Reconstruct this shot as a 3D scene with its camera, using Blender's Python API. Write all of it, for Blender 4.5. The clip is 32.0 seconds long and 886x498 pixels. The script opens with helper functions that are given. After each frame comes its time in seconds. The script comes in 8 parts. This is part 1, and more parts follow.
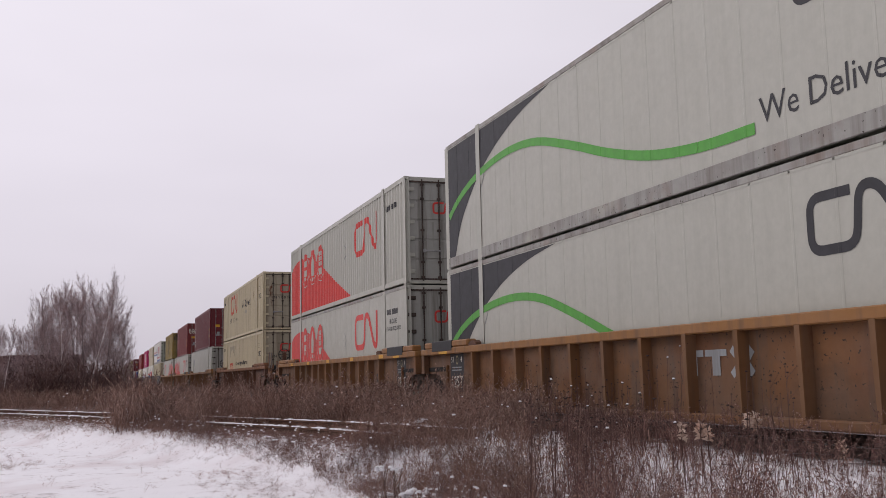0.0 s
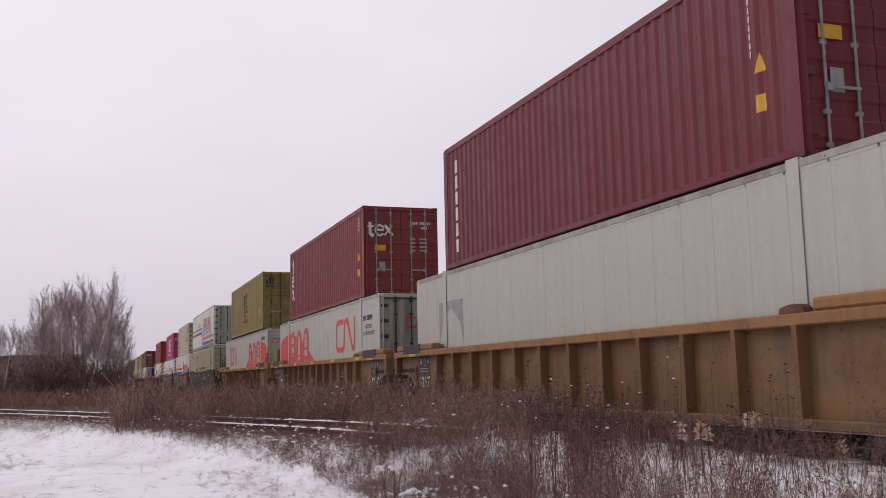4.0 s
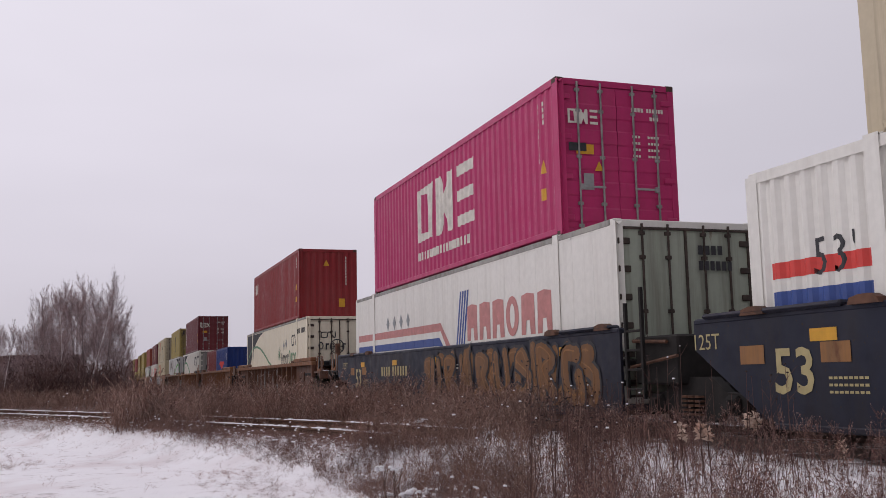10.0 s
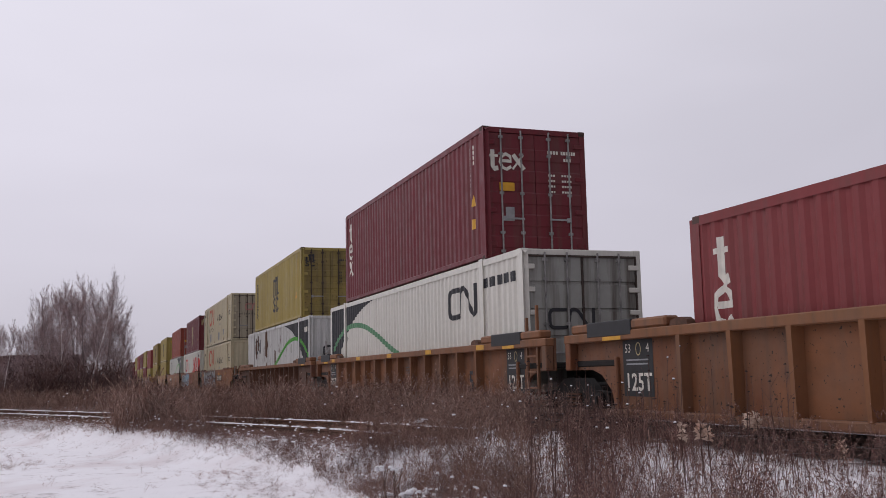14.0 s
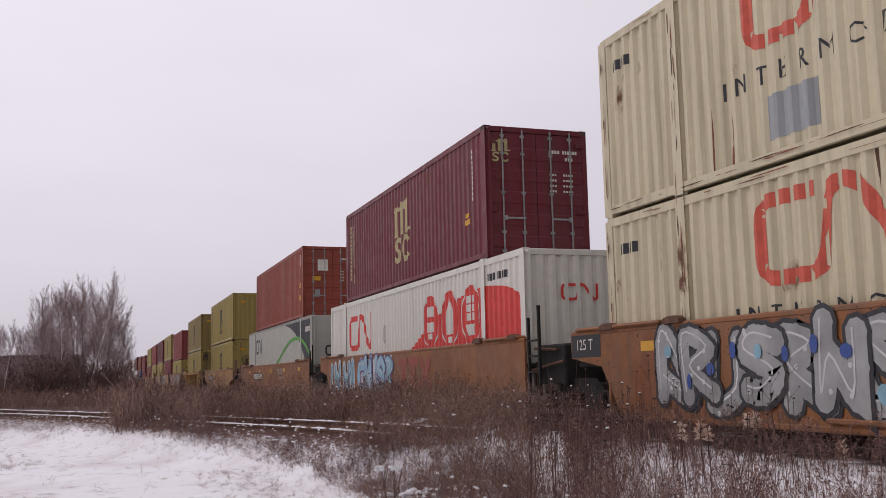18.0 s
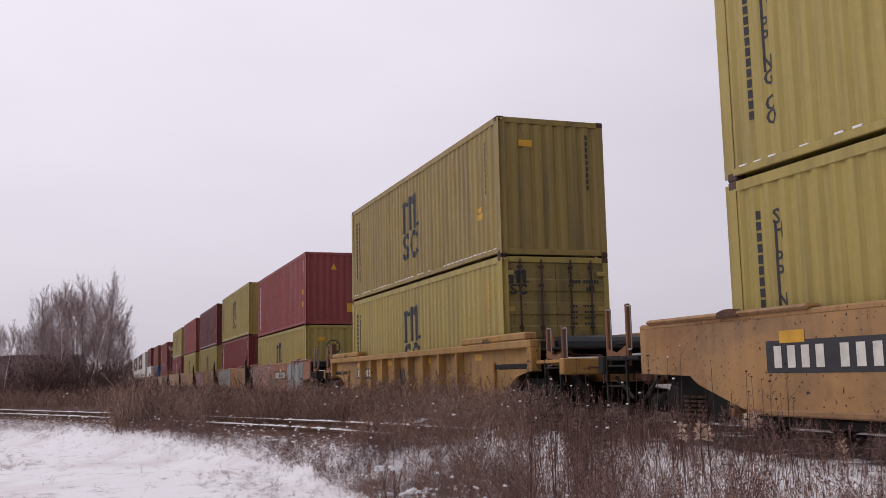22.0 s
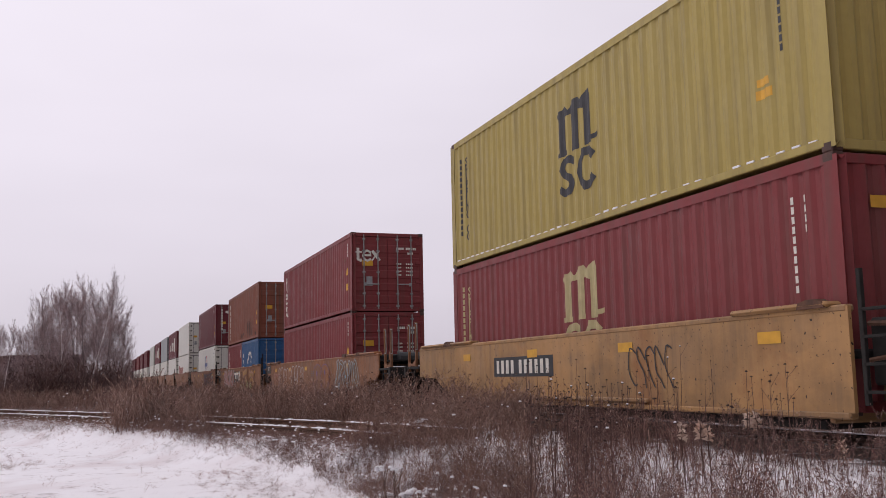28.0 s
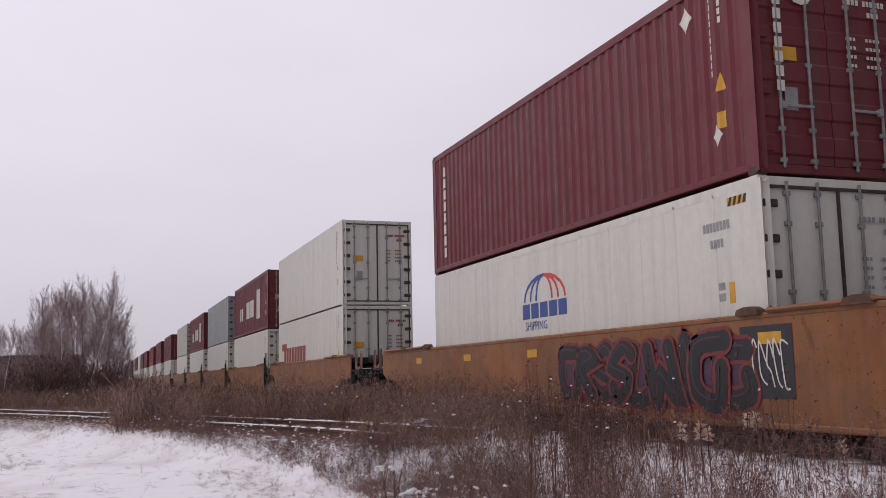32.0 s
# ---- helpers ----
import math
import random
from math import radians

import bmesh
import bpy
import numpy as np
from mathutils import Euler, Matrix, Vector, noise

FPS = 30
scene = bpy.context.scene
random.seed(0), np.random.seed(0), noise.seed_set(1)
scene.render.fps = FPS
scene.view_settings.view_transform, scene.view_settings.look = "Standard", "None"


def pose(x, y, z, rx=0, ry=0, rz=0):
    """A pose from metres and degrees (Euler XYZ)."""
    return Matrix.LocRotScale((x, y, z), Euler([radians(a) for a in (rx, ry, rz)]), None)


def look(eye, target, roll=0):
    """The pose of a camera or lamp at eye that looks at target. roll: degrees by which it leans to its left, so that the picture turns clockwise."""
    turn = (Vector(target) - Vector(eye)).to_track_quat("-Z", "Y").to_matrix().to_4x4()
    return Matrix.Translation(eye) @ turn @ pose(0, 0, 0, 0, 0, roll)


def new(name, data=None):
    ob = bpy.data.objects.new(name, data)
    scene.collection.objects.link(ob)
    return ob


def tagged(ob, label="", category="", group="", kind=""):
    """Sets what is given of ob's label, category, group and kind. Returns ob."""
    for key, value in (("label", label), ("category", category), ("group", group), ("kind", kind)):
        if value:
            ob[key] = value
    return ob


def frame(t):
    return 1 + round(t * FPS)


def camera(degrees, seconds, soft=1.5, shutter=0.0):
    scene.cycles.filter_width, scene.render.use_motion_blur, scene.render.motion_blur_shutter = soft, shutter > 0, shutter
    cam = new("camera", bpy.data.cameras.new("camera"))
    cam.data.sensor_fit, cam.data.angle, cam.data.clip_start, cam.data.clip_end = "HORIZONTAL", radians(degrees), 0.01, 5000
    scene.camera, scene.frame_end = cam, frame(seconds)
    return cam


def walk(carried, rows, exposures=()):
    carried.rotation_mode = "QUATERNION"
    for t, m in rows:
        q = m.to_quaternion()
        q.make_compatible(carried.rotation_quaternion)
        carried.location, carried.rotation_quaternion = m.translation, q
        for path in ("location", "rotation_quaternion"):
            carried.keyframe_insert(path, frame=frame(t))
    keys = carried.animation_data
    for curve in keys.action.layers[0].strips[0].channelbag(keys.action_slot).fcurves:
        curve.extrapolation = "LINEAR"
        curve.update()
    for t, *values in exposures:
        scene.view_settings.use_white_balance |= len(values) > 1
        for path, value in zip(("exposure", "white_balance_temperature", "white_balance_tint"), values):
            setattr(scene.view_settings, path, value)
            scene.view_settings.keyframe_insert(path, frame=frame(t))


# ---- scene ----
cam = camera(49.16, 32.0, soft=0.85)
EYE = Vector((0.0, 0.0, 0.90))
AIM = EYE + Vector((0.33098, 0.93478, 0.12897))
STAND = look(EYE, AIM, -1.207)
walk(cam, [(0.0, STAND), (32.0, STAND)], exposures=[(0.0, -0.07, 6450, 12), (3.0, -0.05, 6450, 13), (6.0, -0.04, 6430, 12), (7.0, -0.14, 6400, 12), (8.0, -0.15, 6400, 12), (9.0, -0.17, 6370, 11), (11.0, -0.17, 6350, 13), (12.0, -0.12, 6250, 11), (13.0, -0.30, 6150, 10), (14.0, -0.18, 6250, 11), (17.0, -0.13, 6400, 12), (20.0, -0.02, 6450, 13), (21.0, -0.17, 6350, 11), (22.0, -0.05, 6400, 12), (24.0, 0.06, 6470, 13), (25.0, 0.07, 6470, 13), (28.0, -0.02, 6450, 14), (29.0, -0.16, 6330, 10), (30.0, -0.06, 6400, 13), (31.0, 0.05, 6420, 13), (32.0, -0.13, 6370, 13)])

# the train's way along the track, metres gone by each second
RUN = [(0, 0.0), (2, 32.11), (4, 64.2), (6, 96.3), (8, 128.22), (10, 160.12), (12, 191.96), (14, 223.76), (16, 255.4),
       (18, 286.66), (20, 317.75), (22, 348.56), (24, 379.18), (26, 409.65), (28, 439.9), (30, 469.77), (32, 499.58)]
TX = 8.769          # centre line of the main track
ROLLING = []        # things of the train with their place along it


# ---- light ----
def make_light():
    w = bpy.data.worlds.new("sky")
    scene.world = w
    w.use_nodes = True
    n, l = w.node_tree.nodes, w.node_tree.links
    bg = n["Background"]
    sky = n.new("ShaderNodeTexSky")
    sky.sky_type, sky.sun_disc = "NISHITA", False
    sky.sun_elevation, sky.sun_rotation = radians(32), radians(-75)
    sky.dust_density, sky.air_density = 4.0, 1.0
    co = n.new("ShaderNodeTexCoord")
    sep = n.new("ShaderNodeSeparateXYZ")
    l.new(co.outputs["Generated"], sep.inputs[0])
    ramp = n.new("ShaderNodeValToRGB")
    ramp.color_ramp.elements[0].position, ramp.color_ramp.elements[0].color = 0.0, (0.665, 0.622, 0.685, 1)
    ramp.color_ramp.elements[1].position, ramp.color_ramp.elements[1].color = 0.42, (0.95, 0.90, 0.965, 1)
    zen = ramp.color_ramp.elements.new(1.0)
    zen.color = (1.22, 1.165, 1.23, 1)
    mid = ramp.color_ramp.elements.new(0.12)
    mid.color = (0.79, 0.74, 0.81, 1)
    l.new(sep.outputs["Z"], ramp.inputs[0])
    noi = n.new("ShaderNodeTexNoise")
    noi.inputs["Scale"].default_value, noi.inputs["Detail"].default_value = 2.2, 3
    mp = n.new("ShaderNodeMapping")
    mp.inputs["Scale"].default_value = (1, 1, 3)
    l.new(co.outputs["Generated"], mp.inputs[0])
    l.new(mp.outputs[0], noi.inputs["Vector"])
    cl = n.new("ShaderNodeMapRange")
    cl.inputs["From Min"].default_value, cl.inputs["From Max"].default_value = 0.3, 0.7
    cl.inputs["To Min"].default_value, cl.inputs["To Max"].default_value = 0.95, 1.05
    l.new(noi.outputs["Fac"], cl.inputs["Value"])
    mul = n.new("ShaderNodeVectorMath")
    mul.operation = "SCALE"
    # the cloud is brightest round the hidden sun
    dot = n.new("ShaderNodeVectorMath")
    dot.operation = "DOT_PRODUCT"
    dot.inputs[1].default_value = (-0.28, 0.92, 0.27)
    l.new(co.outputs["Generated"], dot.inputs[0])
    glow = n.new("ShaderNodeMapRange")
    glow.inputs["From Min"].default_value, glow.inputs["From Max"].default_value = -1.0, 1.0
    glow.inputs["To Min"].default_value, glow.inputs["To Max"].default_value = 0.31, 1.07
    l.new(dot.outputs["Value"], glow.inputs["Value"])
    shine = n.new("ShaderNodeVectorMath")
    shine.operation = "SCALE"
    l.new(ramp.outputs[0], shine.inputs[0])
    l.new(glow.outputs[0], shine.inputs["Scale"])
    l.new(shine.outputs[0], mul.inputs[0])
    l.new(cl.outputs[0], mul.inputs["Scale"])
    mix = n.new("ShaderNodeMix")
    mix.data_type = "RGBA"
    sc = n.new("ShaderNodeVectorMath")
    sc.operation = "SCALE"
    sc.inputs["Scale"].default_value = 0.08
    l.new(sky.outputs[0], sc.inputs[0])
    mix.inputs["Factor"].default_value = 0.90
    l.new(sc.outputs[0], mix.inputs["A"])
    l.new(mul.outputs[0], mix.inputs["B"])
    l.new(mix.outputs["Result"], bg.inputs["Color"])
    bg.inputs["Strength"].default_value = 1.0
    sun = new("sun", bpy.data.lights.new("sun", "SUN"))
    sun.data.energy, sun.data.angle, sun.data.color = 0.45, radians(30), (1.0, 0.97, 0.93)
    sun.matrix_world = look((-24, 22, 24), (0, 0, 0))


make_light()


# ---- materials ----
def nodes_of(name):
    m = bpy.data.materials.new(name)
    m.use_nodes = True
    nt = m.node_tree
    return m, nt.nodes, nt.links, nt.nodes["Principled BSDF"]


def noise_node(n, l, scale, detail=4.0, stretch=(1, 1, 1), rough=0.55, distort=0.0):
    co = n.new("ShaderNodeTexCoord")
    mp = n.new("ShaderNodeMapping")
    mp.inputs["Scale"].default_value = stretch
    rnd = n.new("ShaderNodeObjectInfo")
    l.new(co.outputs["Object"], mp.inputs[0])
    off = n.new("ShaderNodeVectorMath")
    off.operation = "MULTIPLY_ADD"
    off.inputs[1].default_value = (37.0, 53.0, 11.0)
    l.new(rnd.outputs["Random"], off.inputs[0])
    l.new(mp.outputs[0], off.inputs[2])
    t = n.new("ShaderNodeTexNoise")
    t.inputs["Scale"].default_value, t.inputs["Detail"].default_value = scale, detail
    t.inputs["Roughness"].default_value, t.inputs["Distortion"].default_value = rough, distort
    l.new(off.outputs[0], t.inputs["Vector"])
    return t.outputs["Fac"]


def ramp_node(n, l, fac, lo, hi, a=0.0, b=1.0):
    r = n.new("ShaderNodeMapRange")
    r.inputs["From Min"].default_value, r.inputs["From Max"].default_value = lo, hi
    r.inputs["To Min"].default_value, r.inputs["To Max"].default_value = a, b
    l.new(fac, r.inputs["Value"])
    return r.outputs[0]


def mix_node(n, l, fac, a, b, mode="MIX"):
    m = n.new("ShaderNodeMix")
    m.data_type, m.blend_type = "RGBA", mode
    for sock, v in ((m.inputs["Factor"], fac), (m.inputs["A"], a), (m.inputs["B"], b)):
        if isinstance(v, (tuple, list)):
            sock.default_value = (*v, 1)
        elif isinstance(v, float):
            sock.default_value = v
        else:
            l.new(v, sock)
    return m.outputs["Result"]


def bump_node(n, l, bsdf, fac, strength, dist):
    b = n.new("ShaderNodeBump")
    b.inputs["Strength"].default_value, b.inputs["Distance"].default_value = strength, dist
    l.new(fac, b.inputs["Height"])
    l.new(b.outputs[0], bsdf.inputs["Normal"])


def paint(name, col, rough=0.5, fade=0.25, streak=0.35, rust=0.0, speck=0.0, dirt=(0.09, 0.07, 0.055), rustcol=(0.13, 0.05, 0.022)):
    """Weathered vehicle paint: blotchy fading, streaks of grime that run down, specks of rust."""
    m, n, l, bs = nodes_of(name)
    pale = tuple(min(1, c * 0.75 + 0.12) for c in col)
    c = mix_node(n, l, ramp_node(n, l, noise_node(n, l, 0.55, 5), 0.42, 0.75, 0, fade), col, pale)
    run = noise_node(n, l, 1.0, 5, (5.0, 5.0, 0.28), 0.62)
    c = mix_node(n, l, ramp_node(n, l, run, 0.46, 0.74, 0, streak * 1.5), c, dirt)
    c = mix_node(n, l, ramp_node(n, l, noise_node(n, l, 9.0, 5), 0.35, 0.7, 0, 0.16), c, tuple(x * 0.55 for x in col))
    if speck > 0:
        c = mix_node(n, l, ramp_node(n, l, noise_node(n, l, 0.42, 5, (1, 1, 1.7), 0.6), 0.52, 0.60, 0, 0.6), c, (min(1, col[0] * 1.25), min(1, col[1] * 1.22), min(1, col[2] * 1.15)))
        c = mix_node(n, l, ramp_node(n, l, noise_node(n, l, 0.62, 6, (1, 1, 0.7), 0.65), 0.55, 0.68, 0, 0.7), c, (col[0] * 0.72, col[1] * 0.5, col[2] * 0.42))
    if rust > 0:
        rr = noise_node(n, l, 1.3, 8, (1, 1, 0.45), 0.66, 0.4)
        c = mix_node(n, l, ramp_node(n, l, rr, 0.70 - 0.16 * rust, 0.76 - 0.13 * rust), c, rustcol)
    if speck > 0:
        c = mix_node(n, l, ramp_node(n, l, noise_node(n, l, 20.0, 3, rough=0.5), 0.68 - 0.04 * speck, 0.71 - 0.04 * speck), c, (0.035, 0.022, 0.016))
        c = mix_node(n, l, ramp_node(n, l, noise_node(n, l, 0.35, 4, (1, 1, 2.2), 0.6), 0.5, 0.6, 0, 0.42 * speck), c, (0.17, 0.115, 0.085))
        c = mix_node(n, l, ramp_node(n, l, noise_node(n, l, 0.7, 7, (1, 1, 1.6), 0.7), 0.5, 0.66, 0, 0.55 * speck), c, (0.075, 0.045, 0.03))
    l.new(c, bs.inputs["Base Color"])
    bs.inputs["Specular IOR Level"].default_value = 0.28
    l.new(ramp_node(n, l, noise_node(n, l, 3.0, 4), 0.3, 0.7, rough - 0.1, rough + 0.14), bs.inputs["Roughness"])
    bump_node(n, l, bs, noise_node(n, l, 2.5, 3), 0.25, 0.012)
    return m


def plain(name, col, rough=0.6, metal=0.0, vary=0.3, scale=6.0):
    m, n, l, bs = nodes_of(name)
    c = mix_node(n, l, ramp_node(n, l, noise_node(n, l, scale, 6), 0.3, 0.72, 0, 1.0), tuple(x * (1 - vary) for x in col), tuple(min(1, x * (1 + vary)) for x in col))
    l.new(c, bs.inputs["Base Color"])
    bs.inputs["Roughness"].default_value, bs.inputs["Metallic"].default_value = rough, metal
    bump_node(n, l, bs, noise_node(n, l, scale * 4, 3), 0.2, 0.006)
    return m


MAT = {}
for key, args in {
    "maroon": dict(col=(0.150, 0.020, 0.028), rough=0.45, fade=0.14, streak=0.3, rust=0.12),
    "maroon_dull": dict(col=(0.21, 0.036, 0.038), rough=0.5, fade=0.1, streak=0.3, rust=0.12),
    "maroon_faded": dict(col=(0.285, 0.064, 0.062), rough=0.55, fade=0.2, streak=0.25, rust=0.1),
    "brick_red": dict(col=(0.30, 0.066, 0.042), rough=0.5, fade=0.12, streak=0.3, rust=0.25),
    "rust_brown": dict(col=(0.235, 0.07, 0.039), rough=0.55, fade=0.2, streak=0.45, rust=0.5),
    "bright_red": dict(col=(0.27, 0.022, 0.026), rough=0.45, fade=0.15, streak=0.25),
    "mustard": dict(col=(0.39, 0.30, 0.085), rough=0.5, fade=0.2, streak=0.28, rust=0.1),
    "mustard_dark": dict(col=(0.31, 0.225, 0.07), rough=0.5, fade=0.2, streak=0.4, rust=0.3),
    "magenta": dict(col=(0.47, 0.028, 0.135), rough=0.42, fade=0.12, streak=0.12),
    "beige": dict(col=(0.60, 0.53, 0.365), rough=0.5, fade=0.15, streak=0.32, rust=0.42, dirt=(0.2, 0.15, 0.1)),
    "grimy_beige": dict(col=(0.44, 0.39, 0.29), rough=0.55, fade=0.15, streak=0.5, rust=0.55, dirt=(0.13, 0.085, 0.05)),
    "grimy_white": dict(col=(0.36, 0.36, 0.33), rough=0.5, fade=0.15, streak=0.7, rust=0.3),
    "cream": dict(col=(0.55, 0.47, 0.33), rough=0.5, fade=0.25, streak=0.3, rust=0.12),
    "pale_grey": dict(col=(0.462, 0.462, 0.405), rough=0.42, fade=0.15, streak=0.09, dirt=(0.2, 0.18, 0.15)),
    "pale_green": dict(col=(0.40, 0.44, 0.36), rough=0.5, fade=0.2, streak=0.4, rust=0.15),
    "white": dict(col=(0.70, 0.68, 0.615), rough=0.42, fade=0.15, streak=0.14, rust=0.05, dirt=(0.22, 0.19, 0.15)),
    "bright_white": dict(col=(0.80, 0.785, 0.73), rough=0.42, fade=0.1, streak=0.12, rust=0.05, dirt=(0.3, 0.25, 0.2)),
    "cream_white": dict(col=(0.83, 0.765, 0.60), rough=0.42, fade=0.1, streak=0.1, dirt=(0.3, 0.24, 0.17)),
    "white_rusty": dict(col=(0.62, 0.62, 0.60), rough=0.45, fade=0.2, streak=0.3, rust=0.75, rustcol=(0.09, 0.028, 0.015)),
    "blue": dict(col=(0.016, 0.045, 0.21), rough=0.45, fade=0.15, streak=0.25),
    "sky_blue": dict(col=(0.022, 0.095, 0.235), rough=0.45, fade=0.15, streak=0.2),
    "rail_grey": dict(col=(0.33, 0.325, 0.30), rough=0.5, fade=0.2, streak=0.5, rust=0.2, speck=0.3),
    "tin_grey": dict(col=(0.33, 0.35, 0.36), rough=0.5, fade=0.25, streak=0.3),
    "ochre": dict(col=(0.165, 0.076, 0.031), speck=0.8, rough=0.6, fade=0.2, streak=0.6, rust=0.5),
    "ochre_bright": dict(col=(0.195, 0.105, 0.045), speck=0.5, rough=0.6, fade=0.2, streak=0.5, rust=0.3),
    "brown_ochre": dict(col=(0.19, 0.078, 0.036), speck=0.5, rough=0.6, fade=0.15, streak=0.5, rust=0.35),
    "brown_trim": dict(col=(0.22, 0.095, 0.042), rough=0.6, fade=0.15, streak=0.4, rust=0.4),
    "grimy_mustard": dict(col=(0.25, 0.19, 0.06), rough=0.55, fade=0.15, streak=0.6, rust=0.3, speck=0.4),
    "ochre_rib": dict(col=(0.19, 0.09, 0.035), rough=0.6, fade=0.2, streak=0.4, rust=0.4),
    "brown_rib": dict(col=(0.125, 0.055, 0.03), rough=0.6, fade=0.2, streak=0.4, rust=0.4),
    "yellow_rib": dict(col=(0.385, 0.215, 0.064), rough=0.6, fade=0.2, streak=0.3, rust=0.3),
    "ochre_trim": dict(col=(0.29, 0.137, 0.045), rough=0.55, fade=0.2, streak=0.4, rust=0.4),
    "rib_brown": dict(col=(0.115, 0.048, 0.028), speck=0.8, rough=0.6, fade=0.2, streak=0.6, rust=0.5),
    "slate": dict(speck=0.12, col=(0.013, 0.016, 0.032), rough=0.55, fade=0.06, streak=0.3, dirt=(0.03, 0.022, 0.018)),
    "tan": dict(speck=0.5, col=(0.38, 0.215, 0.09), rough=0.55, fade=0.25, streak=0.35, rust=0.25),
    "orange_tan": dict(speck=0.45, col=(0.255, 0.102, 0.037), rough=0.55, fade=0.25, streak=0.35, rust=0.25),
    "yellow_tan": dict(speck=0.5, col=(0.38, 0.21, 0.06), rough=0.55, fade=0.2, streak=0.4, rust=0.35),
    "salmon": dict(speck=1.2, col=(0.35, 0.145, 0.082), rough=0.55, fade=0.25, streak=0.4, rust=0.3),
}.items():
    MAT[key] = paint(key + "_paint", **args)
for key, args in {
    "black": dict(col=(0.012, 0.012, 0.014), rough=0.55),
    "ink": dict(col=(0.025, 0.025, 0.03), rough=0.6),
    "green": dict(col=(0.075, 0.33, 0.035), rough=0.5, vary=0.12),
    "dull_green": dict(col=(0.10, 0.26, 0.13), rough=0.5, vary=0.15),
    "logo_red": dict(col=(0.62, 0.045, 0.035), rough=0.5, vary=0.12),
    "logo_blue": dict(col=(0.03, 0.07, 0.27), rough=0.5, vary=0.12),
    "faded_red": dict(col=(0.50, 0.205, 0.19), rough=0.5, vary=0.15),
    "dull_red": dict(col=(0.55, 0.088, 0.05), rough=0.5, vary=0.18),
    "ivory": dict(col=(0.66, 0.63, 0.56), rough=0.55, vary=0.15),
    "snow_white": dict(col=(0.82, 0.82, 0.85), rough=0.7, vary=0.06),
    "straw": dict(col=(0.42, 0.35, 0.17), rough=0.55, vary=0.15),
    "yellow": dict(col=(0.62, 0.32, 0.02), rough=0.5, vary=0.12),
    "grey": dict(col=(0.28, 0.28, 0.28), rough=0.5, vary=0.2),
    "galvanised": dict(col=(0.27, 0.26, 0.25), rough=0.6, metal=0.2, vary=0.35),
    "iron": dict(col=(0.012, 0.0095, 0.0085), rough=0.9, vary=0.6),
    "rusty_iron": dict(col=(0.10, 0.045, 0.025), rough=0.8, vary=0.5),
    "rail_steel": dict(col=(0.10, 0.08, 0.07), rough=0.55, metal=0.5, vary=0.3),
    "tread": dict(col=(0.45, 0.45, 0.45), rough=0.25, metal=1.0, vary=0.1),
    "grey_line": dict(col=(0.09, 0.09, 0.09), rough=0.6, vary=0.3),
    "dark_rail": dict(col=(0.07, 0.034, 0.026), rough=0.7, vary=0.6, scale=2.5),
    "boxcar_brown": dict(col=(0.05, 0.022, 0.02), rough=0.8, vary=0.4),
    "dark_bar": dict(col=(0.055, 0.038, 0.03), rough=0.75, vary=0.5),
    "sleeper_wood": dict(col=(0.06, 0.045, 0.035), rough=0.85, vary=0.4),
    "aerosol_blue": dict(col=(0.22, 0.40, 0.50), rough=0.5, vary=0.25, scale=2.0),
    "aerosol_grey": dict(col=(0.30, 0.30, 0.295), rough=0.5, vary=0.3, scale=2.0),
    "aerosol_white": dict(col=(0.55, 0.55, 0.56), rough=0.5, vary=0.2, scale=2.0),
    "aerosol_plum": dict(col=(0.06, 0.022, 0.05), rough=0.5, vary=0.3, scale=2.0),
    "aerosol_pink": dict(col=(0.50, 0.25, 0.235), rough=0.5, vary=0.2, scale=2.0),
    "aerosol_orange": dict(col=(0.48, 0.18, 0.08), rough=0.5, vary=0.3, scale=2.0),
    "aerosol_lime": dict(col=(0.38, 0.42, 0.16), rough=0.5, vary=0.25, scale=2.0),
    "aerosol_purple": dict(col=(0.13, 0.07, 0.20), rough=0.5, vary=0.25, scale=2.0),
}.items():
    MAT[key] = plain(key, **args)


